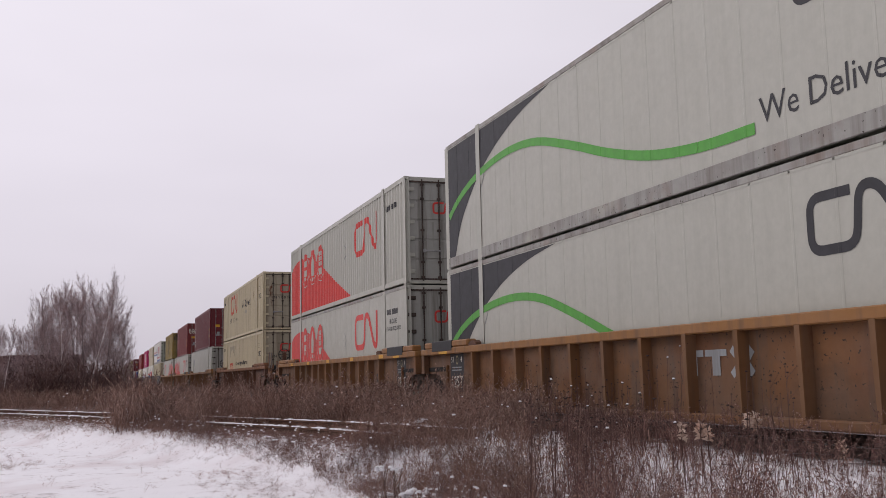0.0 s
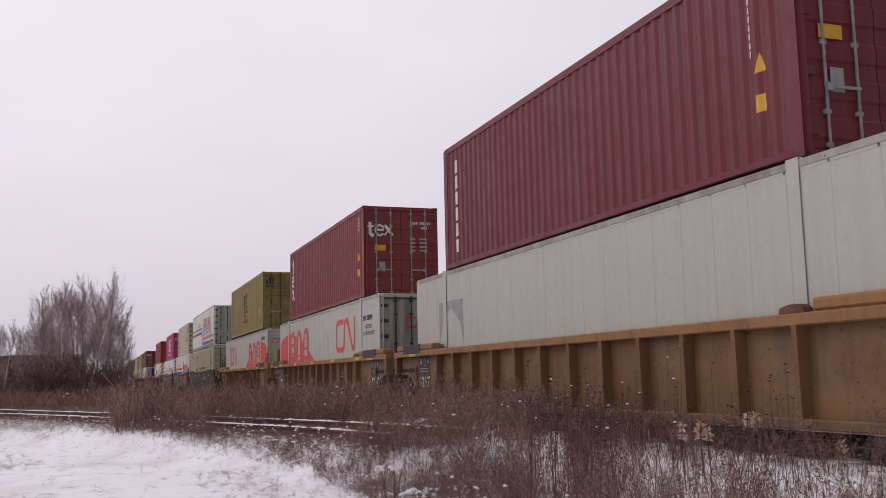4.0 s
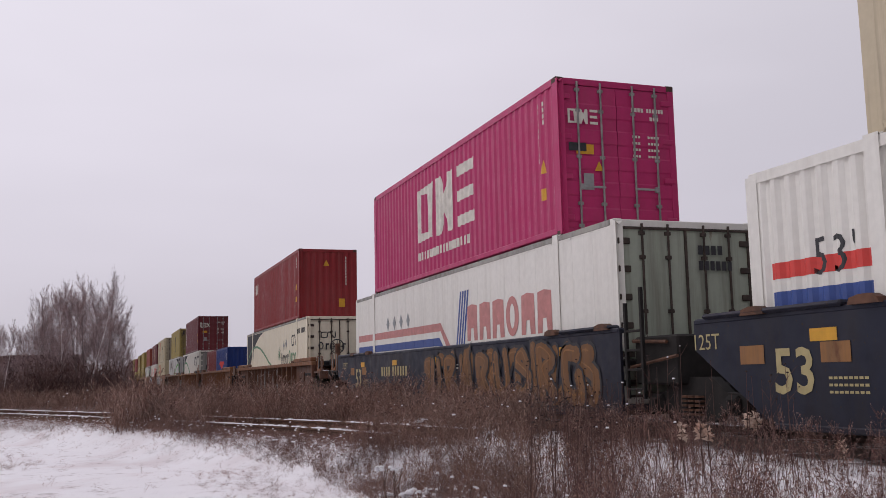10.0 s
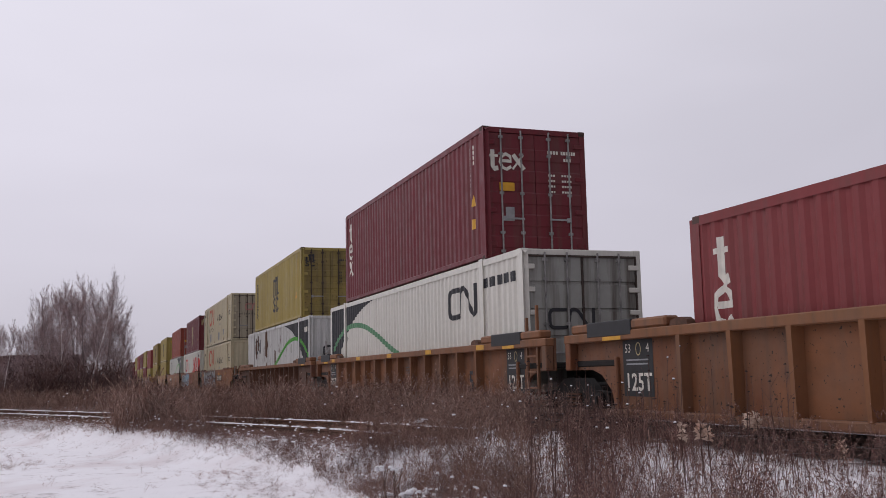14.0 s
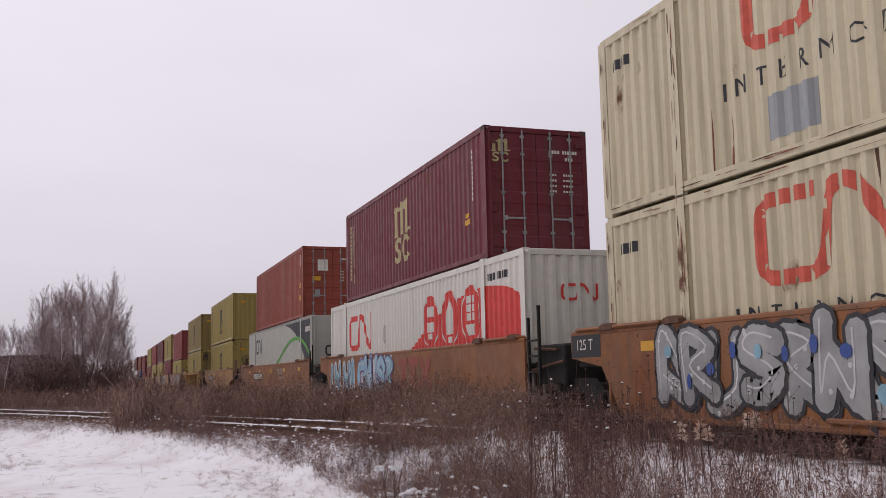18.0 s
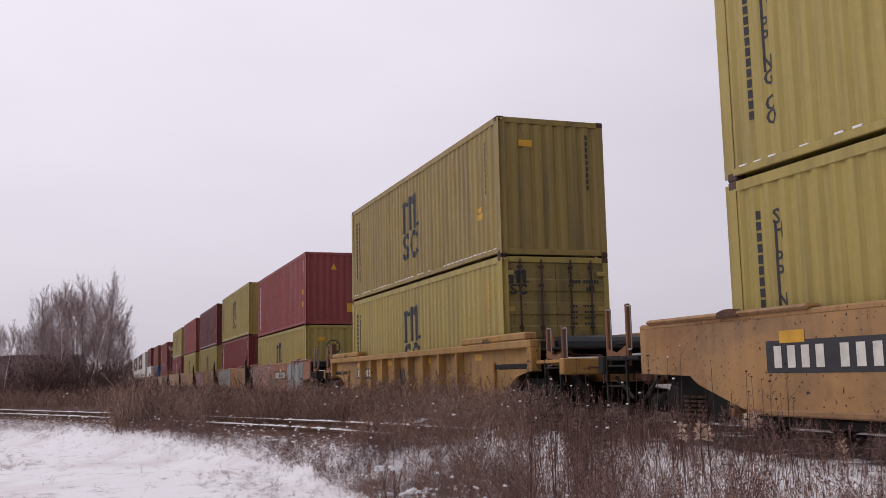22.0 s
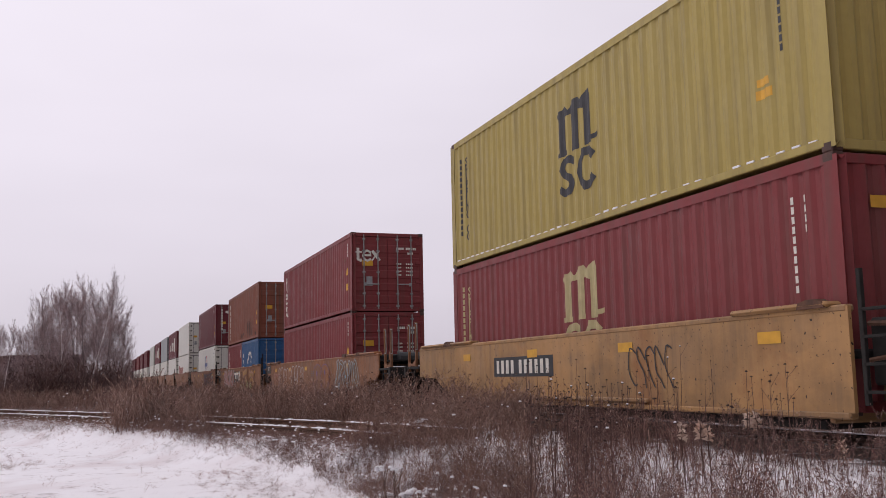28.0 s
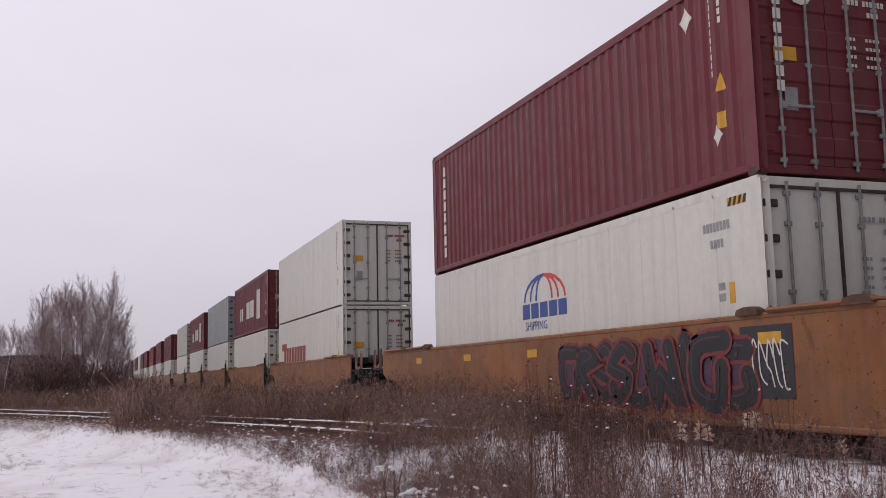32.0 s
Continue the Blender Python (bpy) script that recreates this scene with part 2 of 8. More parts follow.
# ---- mesh helpers ----
class Shape:
    """Gathers faces of one mesh."""

    def __init__(self):
        self.v, self.f = [], []

    def add(self, vs, fs):
        k = len(self.v)
        self.v += vs
        self.f += [tuple(i + k for i in f) for f in fs]
        return self

    def box(self, x0, x1, y0, y1, z0, z1, c=0.0):
        """A box; c: width of the chamfer on its twelve edges."""
        if c <= 0:
            vs = [(x, y, z) for x in (x0, x1) for y in (y0, y1) for z in (z0, z1)]
            return self.add(vs, [(0, 1, 3, 2), (4, 6, 7, 5), (0, 4, 5, 1), (2, 3, 7, 6), (0, 2, 6, 4), (1, 5, 7, 3)])
        lo, hi = (x0, y0, z0), (x1, y1, z1)
        c = min(c, 0.45 * min(b - a for a, b in zip(lo, hi)))
        vs, idx = [], {}
        for sx in (0, 1):
            for sy in (0, 1):
                for sz in (0, 1):
                    s = (sx, sy, sz)
                    for ax in range(3):
                        p = [(lo[i], hi[i])[s[i]] + ((c, -c)[s[i]] if i != ax else 0) for i in range(3)]
                        idx[(s, ax)] = len(vs)
                        vs.append(tuple(p))
        fs = []
        cor = lambda ax, v, o: [idx[(tuple(v if i == ax else (q[0] if i == (ax + 1) % 3 else q[1]) for i in range(3)), ax)] for q in o]
        for ax in range(3):
            fs.append(tuple(cor(ax, 1, [(0, 0), (1, 0), (1, 1), (0, 1)])))
            fs.append(tuple(cor(ax, 0, [(0, 0), (0, 1), (1, 1), (1, 0)])))
        for ax in range(3):
            b, d = (ax + 1) % 3, (ax + 2) % 3
            for sb in (0, 1):
                for sd in (0, 1):
                    def key(v):
                        s = [0, 0, 0]
                        s[ax], s[b], s[d] = v, sb, sd
                        return tuple(s)
                    q = [idx[(key(0), b)], idx[(key(1), b)], idx[(key(1), d)], idx[(key(0), d)]]
                    fs.append(tuple(q if sb == sd else q[::-1]))
        for s in [(a, b, d) for a in (0, 1) for b in (0, 1) for d in (0, 1)]:
            t = [idx[(s, 0)], idx[(s, 1)], idx[(s, 2)]]
            fs.append(tuple(t if sum(s) % 2 else t[::-1]))
        return self.add(vs, fs)

    def slab(self, pts, x0, x1):
        """A flat plate: an outline in y, z with a thickness in x."""
        n = len(pts)
        vs = [(x0, y, z) for y, z in pts] + [(x1, y, z) for y, z in pts]
        fs = [tuple(range(n)), tuple(range(2 * n - 1, n - 1, -1))]
        fs += [(i, i + n, (i + 1) % n + n, (i + 1) % n) for i in range(n)]
        return self.add(vs, fs)

    def rod(self, a, b, r, n=6, r2=None):
        a, b = Vector(a), Vector(b)
        r2 = r if r2 is None else r2
        q = (b - a).to_track_quat("Z", "Y")
        vs = []
        for p, rr in ((a, r), (b, r2)):
            vs += [tuple(p + q @ Vector((rr * math.cos(6.2832 * i / n), rr * math.sin(6.2832 * i / n), 0))) for i in range(n)]
        fs = [(i, (i + 1) % n, (i + 1) % n + n, i + n) for i in range(n)] + [tuple(range(n - 1, -1, -1)), tuple(range(n, 2 * n))]
        return self.add(vs, fs)

    def ring(self, centre, axis, r, t, n=18, m=5):
        """A torus round the axis x or y."""
        vs, fs = [], []
        for i in range(n):
            a = 6.28318 * i / n
            for j in range(m):
                b = 6.28318 * j / m
                rr, h = r + t * math.cos(b), t * math.sin(b)
                p = (h, rr * math.cos(a), rr * math.sin(a)) if axis == "x" else (rr * math.cos(a), h, rr * math.sin(a))
                vs.append(tuple(centre[k] + p[k] for k in range(3)))
        for i in range(n):
            for j in range(m):
                fs.append((i * m + j, ((i + 1) % n) * m + j, ((i + 1) % n) * m + (j + 1) % m, i * m + (j + 1) % m))
        return self.add(vs, fs)

    def mesh(self, name, mat):
        me = bpy.data.meshes.new(name)
        me.from_pydata(self.v, [], self.f)
        bm = bmesh.new()
        bm.from_mesh(me)
        bmesh.ops.recalc_face_normals(bm, faces=bm.faces)
        bm.to_mesh(me)
        bm.free()
        me.materials.append(mat)
        return me


def part(name, shape, mat, parent, label=""):
    """One mesh object under a thing or a part."""
    me = shape if isinstance(shape, bpy.types.Mesh) else shape.mesh(name, MAT[mat] if isinstance(mat, str) else mat)
    ob = new(name, me)
    ob.parent = parent
    return tagged(ob, label)


def thing(name, label, category, group="", m=None, kind=""):
    ob = new(name)
    ob.empty_display_size = 0.3
    if m is not None:
        ob.matrix_basis = m
    return tagged(ob, label, category, group, kind)


# ---- flat markings: outlines in u (to the right) and v (up), metres ----
def tess(loops):
    """Triangles of an outline, with holes after it."""
    from mathutils.geometry import tessellate_polygon
    flat = [p for lp in loops for p in lp]
    return [tuple(flat[i] for i in t) for t in tessellate_polygon([[Vector((u, v, 0)) for u, v in lp] for lp in loops])]


def rect(u0, v0, u1, v1, slant=0.0):
    d = slant * (v1 - v0)
    return tess([[(u0, v0), (u1, v0), (u1 + d, v1), (u0 + d, v1)]])


def band(pts, w):
    """A stripe of width w along a line of points."""
    out = []
    n = len(pts)
    nor = []
    for i in range(n):
        a, b = Vector(pts[max(i - 1, 0)]), Vector(pts[min(i + 1, n - 1)])
        d = (b - a).normalized()
        m = Vector((-d.y, d.x))
        if 0 < i < n - 1:
            e = (Vector(pts[i]) - a).normalized()
            m = m / max(0.45, abs(m.dot(Vector((-e.y, e.x)))))
        nor.append(m * w / 2)
    for i in range(n - 1):
        p, q = Vector(pts[i]), Vector(pts[i + 1])
        a, b, c, d = p + nor[i], p - nor[i], q - nor[i + 1], q + nor[i + 1]
        out += [(tuple(a), tuple(b), tuple(c)), (tuple(a), tuple(c), tuple(d))]
    return out


def oval(u, v, ru, rv, n=24, hole=0.0):
    o = [(u + ru * math.cos(6.2832 * i / n), v + rv * math.sin(6.2832 * i / n)) for i in range(n)]
    if hole <= 0:
        return tess([o])
    i_ = [(u + (ru - hole) * math.cos(6.2832 * i / n), v + (rv - hole) * math.sin(6.2832 * i / n)) for i in range(n)][::-1]
    return tess([o, i_])


def wave(u0, u1, f, n=18):
    return [(u0 + (u1 - u0) * i / n, f(i / n)) for i in range(n + 1)]


def move(tris, du=0.0, dv=0.0, s=1.0, su=1.0):
    return [tuple((u * s * su + du, v * s + dv) for u, v in t) for t in tris]


LETTERS = {}


def words(text, size, spacing=1.0, heavy=0.0):
    """Lettering in the built-in font, its lower left corner at 0, 0, capitals of the given height."""
    key = (text, spacing, heavy)
    if key not in LETTERS:
        cu = bpy.data.curves.new("lettering", "FONT")
        cu.body, cu.resolution_u, cu.space_character, cu.offset = text, 2, spacing, heavy
        ob = bpy.data.objects.new("lettering", cu)
        me = bpy.data.meshes.new_from_object(ob)
        me.calc_loop_triangles()
        co = [v.co for v in me.vertices]
        LETTERS[key] = [tuple((co[i].x, co[i].y) for i in t.vertices) for t in me.loop_triangles]
        bpy.data.objects.remove(ob)
        bpy.data.curves.remove(cu)
        bpy.data.meshes.remove(me)
    return move(LETTERS[key], 0, 0, size / 0.7)


def bars(n, w, h, gap=0.35, slant=0.0):
    """A row of plain bars in place of writing."""
    out = []
    for i in range(n):
        out += rect(i * w * (1 + gap), 0, i * w * (1 + gap) + w, h, slant)
    return out


def column(n, w, h, gap=0.35):
    out = []
    for i in range(n):
        out += rect(0, -(i + 1) * h - i * h * gap, w, -i * h * (1 + gap))
    return out


def soft_corners(pts, rad, k=5):
    """A line through the points with its corners rounded off."""
    out = [pts[0]]
    for a, b, c in zip(pts, pts[1:], pts[2:]):
        a, b, c = Vector(a), Vector(b), Vector(c)
        p = b + (a - b).normalized() * min(rad, (a - b).length * .48)
        q = b + (c - b).normalized() * min(rad, (c - b).length * .48)
        for i in range(k + 1):
            t = i / k
            m = p * (1 - t) ** 2 + b * 2 * t * (1 - t) + q * t * t
            out.append((m.x, m.y))
    return out + [pts[-1]]


def ribbon_mark(h):
    """The railway's ribbon mark: a rounded frame and a zigzag band."""
    c = [(0.98, 0.93), (0.07, 0.93), (0.07, 0.07), (1.06, 0.07), (1.16, 0.95), (1.54, 0.95), (2.12, 0.07), (2.40, 0.07), (2.40, 1.02)]
    return band([(u * h, v * h) for u, v in soft_corners(c, .26)], 0.165 * h)


def comb_mark(h):
    """A shipping line's emblem: three posts under two humps, on two curled bands, h metres high."""
    t = band([(-.37, .45), (-.16, .45)], .05) + band([(.20, .475), (.44, .505)], .05) + band([(-.08, .46), (.06, .47)], .04)
    for u, top in ((-.245, .93), (-.01, .92), (.25, .955)):
        t += rect(u - .065, .44, u + .065, top)
    t += tess([[(-.36, .88), (-.19, .965), (-.12, .90), (-.03, .975), (.06, .985), (.12, .93), (.22, 1.0), (.30, 1.0), (.315, .88), (.18, .83), (.07, .86), (-.05, .85), (-.17, .84), (-.31, .84)]])
    t += band([(-.04, .33), (-.12, .372), (-.24, .362), (-.285, .29), (-.235, .22), (-.13, .175), (-.085, .105), (-.135, .035), (-.25, .03), (-.325, .085)], .078)
    t += band([(.335, .30), (.26, .375), (.155, .375), (.09, .30), (.07, .19), (.10, .08), (.175, .025), (.27, .035), (.335, .105)], .088)
    return move(t, 0, 0, h, 1.12)


def diamond(u, v, s):
    return tess([[(u - s * .75, v), (u, v - s), (u + s * .75, v), (u, v + s)]])


def pictograms(h, gap=1.12):
    """Three ovals in a row; returns red discs and pale figures on them."""
    red, pale = [], []
    for i in range(3):
        u = i * gap
        v = 0.0
        red.append(oval(u, h / 2, h * 0.40, h * 0.5))
        pale.append(oval(u, h / 2, h * 0.41, h * 0.515, hole=0.025 * h))
        if i == 0:
            pale[-1] += rect(u - .15 * h, .32 * h + v, u + .15 * h, .5 * h + v) + rect(u - .15 * h, .6 * h + v, u + .15 * h, .78 * h + v) + rect(u - .11 * h, .2 * h + v, u - .04 * h, .3 * h + v) + rect(u + .04 * h, .2 * h + v, u + .11 * h, .3 * h + v)
        elif i == 1:
            pale[-1] += tess([[(u - .13 * h, .24 * h + v), (u + .13 * h, .24 * h + v), (u + .16 * h, .55 * h + v), (u + .08 * h, .78 * h + v), (u, .86 * h + v), (u - .08 * h, .78 * h + v), (u - .16 * h, .55 * h + v)]])
            pale[-1] += rect(u - .10 * h, .10 * h + v, u + .1 * h, .2 * h + v)
        else:
            for r in range(3):
                for k in range(3):
                    pale[-1] += rect(u - .16 * h + k * .11 * h, (.42 + r * .14) * h + v, u - .16 * h + k * .11 * h + .09 * h, (.54 + r * .14) * h + v)
            pale[-1] += tess([[(u - .2 * h, .36 * h + v), (u - .13 * h, .18 * h + v), (u + .13 * h, .18 * h + v), (u + .2 * h, .36 * h + v)]])
    return red, pale


def rounded(pts, k=4):
    """A smooth line through the points."""
    out = []
    for i in range(len(pts) - 1):
        a, b, c, d = (Vector(pts[max(0, min(len(pts) - 1, j))]) for j in (i - 1, i, i + 1, i + 2))
        for m in range(k):
            t = m / k
            q = 0.5 * (2 * b + (c - a) * t + (2 * a - 5 * b + 4 * c - d) * t * t + (3 * b - a - 3 * c + d) * t ** 3)
            out.append((q.x, q.y))
    return out + [tuple(pts[-1])]


def graffito(seed, w, h, n=None):
    """Fat sprayed letters that crowd together, none of them readable: for each letter its outline, filling and highlights."""
    r = random.Random(seed)
    n = n or max(2, round(w / (0.56 * h)))
    cw = w / n
    out = []
    for i in range(n):
        u = cw * i
        pen = r.uniform(.20, .27) * h
        lo, hi = 0.17 * h, 0.83 * h
        x0, x1 = u + 0.08 * cw, u + 0.98 * cw
        forms = ([(x0, lo), (x0 + .04 * cw, hi), (x1, hi - .08 * h), (x0 + .3 * cw, .5 * h), (x1, lo)],
                 [(x1, hi), (x0, hi - .06 * h), (x0, lo + .06 * h), (x1, lo), (x1, .48 * h)],
                 [(x0, hi), (x0 + .10 * cw, lo), (.5 * (x0 + x1), .5 * h), (x1, lo), (x1 + .04 * cw, hi)],
                 [(x0, lo), (.5 * (x0 + x1) - .08 * cw, hi), (.5 * (x0 + x1) + .08 * cw, hi), (x1, lo), (x0 + .2 * cw, .40 * h)],
                 [(x1, .72 * h), (.5 * (x0 + x1), hi), (x0, .66 * h), (x1, .4 * h), (.5 * (x0 + x1), lo), (x0, .3 * h)],
                 [(x0, hi), (x0, lo), (x1, lo + .05 * h), (x1 - .05 * cw, hi)])
        tilt = r.uniform(-.3, .3)
        p = [(a + r.uniform(-.13, .13) * cw + tilt * (b - .5 * h), b + r.uniform(-.07, .07) * h) for a, b in r.choice(forms)]
        p = [(max(0, min(w, a)), max(.1 * h, min(.9 * h, b))) for a, b in p]
        p = rounded(p)
        edge = band(p, pen + 0.10 * h) + move(band(p, pen), .05 * h, -.05 * h)
        fill = band(p, pen)
        for q in p[::2]:
            fill += oval(q[0], q[1], pen * .56, pen * .56, 9)
            edge += oval(q[0], q[1], pen * .56 + .05 * h, pen * .56 + .05 * h, 9)
        thin = band([(a - .045 * h, b + .05 * h) for a, b in p], 0.024 * h)
        for _ in range(r.randint(1, 4)):
            c = r.choice(p)
            thin += oval(c[0] + r.uniform(-.1, .1) * h, c[1] + r.uniform(-.1, .1) * h, .03 * h, .03 * h, 7)
        out.append((edge, fill, thin))
    cloud = tess([[(w * i / 14 - .05 * h, h * r.uniform(0.0, 0.14)) for i in range(15)] + [(w * i / 14 + .05 * h, h * r.uniform(0.84, 1.0)) for i in range(14, -1, -1)]])
    return cloud, out


def rounds(n, w, h, gap=0.22):
    """A row of rings and posts in place of a trade name."""
    out = []
    for i in range(n):
        u = i * w * (1 + gap)
        if i % 3 == 1:
            out += rect(u + w * .3, 0, u + w * .6, h * .8) + rect(u + w * .3, h * .6, u + w, h * .8)
        else:
            out += oval(u + w / 2, h * (.4 if i else .5), w / 2, h * (.4 if i else .5), 14, w * .2)
    return out


def scrawl(seed, w, h, n=9):
    r = random.Random(seed)
    out = []
    for i in range(n):
        u = w * i / n
        pts = [(u + w / n * (0.5 + 0.7 * math.cos(a * 1.3 + r.random()) * 0.7), h * (0.5 + 0.42 * math.sin(a + r.random()))) for a in (0, 1.1, 2.3, 3.4, 4.4)]
        out += band(rounded(pts), 0.024)
    return out


def corrugation(length, margin, period, depth):
    """Breakpoints along a side and a function that gives the inset there."""
    n = max(1, int((length - 2 * margin) / period))
    p = (length - 2 * margin) / n
    bp = [(0.0, 0.0)]
    for i in range(n):
        a = margin + i * p
        q = (0.34, 0.43, 0.57, 0.66) if period > 0.3 else (0.14, 0.38, 0.62, 0.86)
        bp += [(a + q[0] * p, 0.0), (a + q[1] * p, depth), (a + q[2] * p, depth), (a + q[3] * p, 0.0)]
    bp.append((length, 0.0))
    return bp


def seams(length, pitch):
    """Flat panels with narrow raised joints."""
    n = max(4, round(length / pitch))
    bp = [(0.0, 0.0045)]
    for i in range(1, n):
        y = length * i / n
        bp += [(y - 0.026, 0.0045), (y - 0.018, 0.0), (y + 0.018, 0.0), (y + 0.026, 0.0045)]
    return bp + [(length, 0.0045)]


def inset_at(bp, y):
    if not bp:
        return 0.0
    for (a, da), (b, db) in zip(bp, bp[1:]):
        if a <= y <= b:
            return da + (db - da) * (y - a) / max(b - a, 1e-6)
    return 0.0


def cut(poly, lo, hi):
    """The piece of a polygon with lo <= first coordinate <= hi."""
    for lim, s in ((lo, 1), (hi, -1)):
        out = []
        for i, p in enumerate(poly):
            q = poly[i - 1]
            ip, iq = s * (p[0] - lim) >= 0, s * (q[0] - lim) >= 0
            if ip != iq:
                t = (lim - q[0]) / (p[0] - q[0])
                out.append((lim, q[1] + t * (p[1] - q[1])))
            if ip:
                out.append(p)
        poly = out
        if len(poly) < 3:
            return []
    return poly


def pieces(tris):
    """Triangles sorted into pieces that hang together."""
    out = []
    for t in tris:
        pts = {(round(u, 4), round(v, 4)) for u, v in t}
        for g in [g for g in out if g[0] & pts]:
            pts |= g[0]
            t_old = g[1]
            out.remove(g)
            out.append((pts, t_old))
        for g in out:
            if g[0] is pts:
                g[1].append(t)
                break
        else:
            out.append((pts, [t]))
    return [g[1] for g in out]


def apart(name, tris):
    """Sorts a marking: a few large pieces are returned one by one; many small ones stay together as stuff."""
    if name in ("logo", "sprayed_letter", "outline", "stroke", "fill", "highlight", "panel", "roundel", "graffiti") or len(tris) < 3:
        return None, ""
    p = pieces(tris)
    if len(p) < 2:
        return None, ""
    size = max(max(max(q[k] for t in g for q in t) - min(q[k] for t in g for q in t) for k in (0, 1)) for g in p)
    if len(p) <= 5 and size > 0.1 or len(p) <= 12 and size > 0.24 and name != "pictogram":
        return p, ""
    return None, "stuff"


def on_side(name, tris, y, z, x, mat, parent, bp=None, lift=0.004, label="", worn=0.0):
    """Lays a marking on the side that faces -x, u running towards -y from y; it follows the corrugation."""
    split, kind = apart(name, tris)
    if split:
        return [on_side(name, q, y, z, x, mat, parent, bp, lift, label) for q in split][0]
    sh = Shape()
    base = lift
    for i, t in enumerate(tris):
        lift = base + 0.00012 * (i // 2 % 36)
        w = [(y - u, z + v) for u, v in t]
        if bp:
            lo, hi = min(p[0] for p in w), max(p[0] for p in w)
            for (a, da), (b, db) in zip(bp, bp[1:]):
                if worn and (da > 0.01 and db > 0.01 and random.Random(int(a * 131) + i).random() < worn):
                    continue
                if b > lo and a < hi:
                    c = cut(w, a, b)
                    if c:
                        sh.add([(x - lift + inset_at(bp, p[0]), p[0], p[1]) for p in c], [tuple(range(len(c)))])
        else:
            sh.add([(x - lift, p[0], p[1]) for p in w], [(0, 1, 2)])
    return tagged(part(name, sh, mat, parent), label, kind=kind) if sh.f else None


def on_end(name, tris, x, z, y, mat, parent, lift=0.004, label=""):
    """Lays a marking on the end that faces -y."""
    split, kind = apart(name, tris)
    if split:
        return [on_end(name, q, x, z, y, mat, parent, lift, label) for q in split][0]
    sh = Shape()
    for i, t in enumerate(tris):
        up = lift + 0.00012 * (i // 2 % 36)
        sh.add([(x + u, y - up, z + v) for u, v in t], [(0, 1, 2)])
    return tagged(part(name, sh, mat, parent), label, kind=kind)


# ---- shipping containers ----
BODY = {}


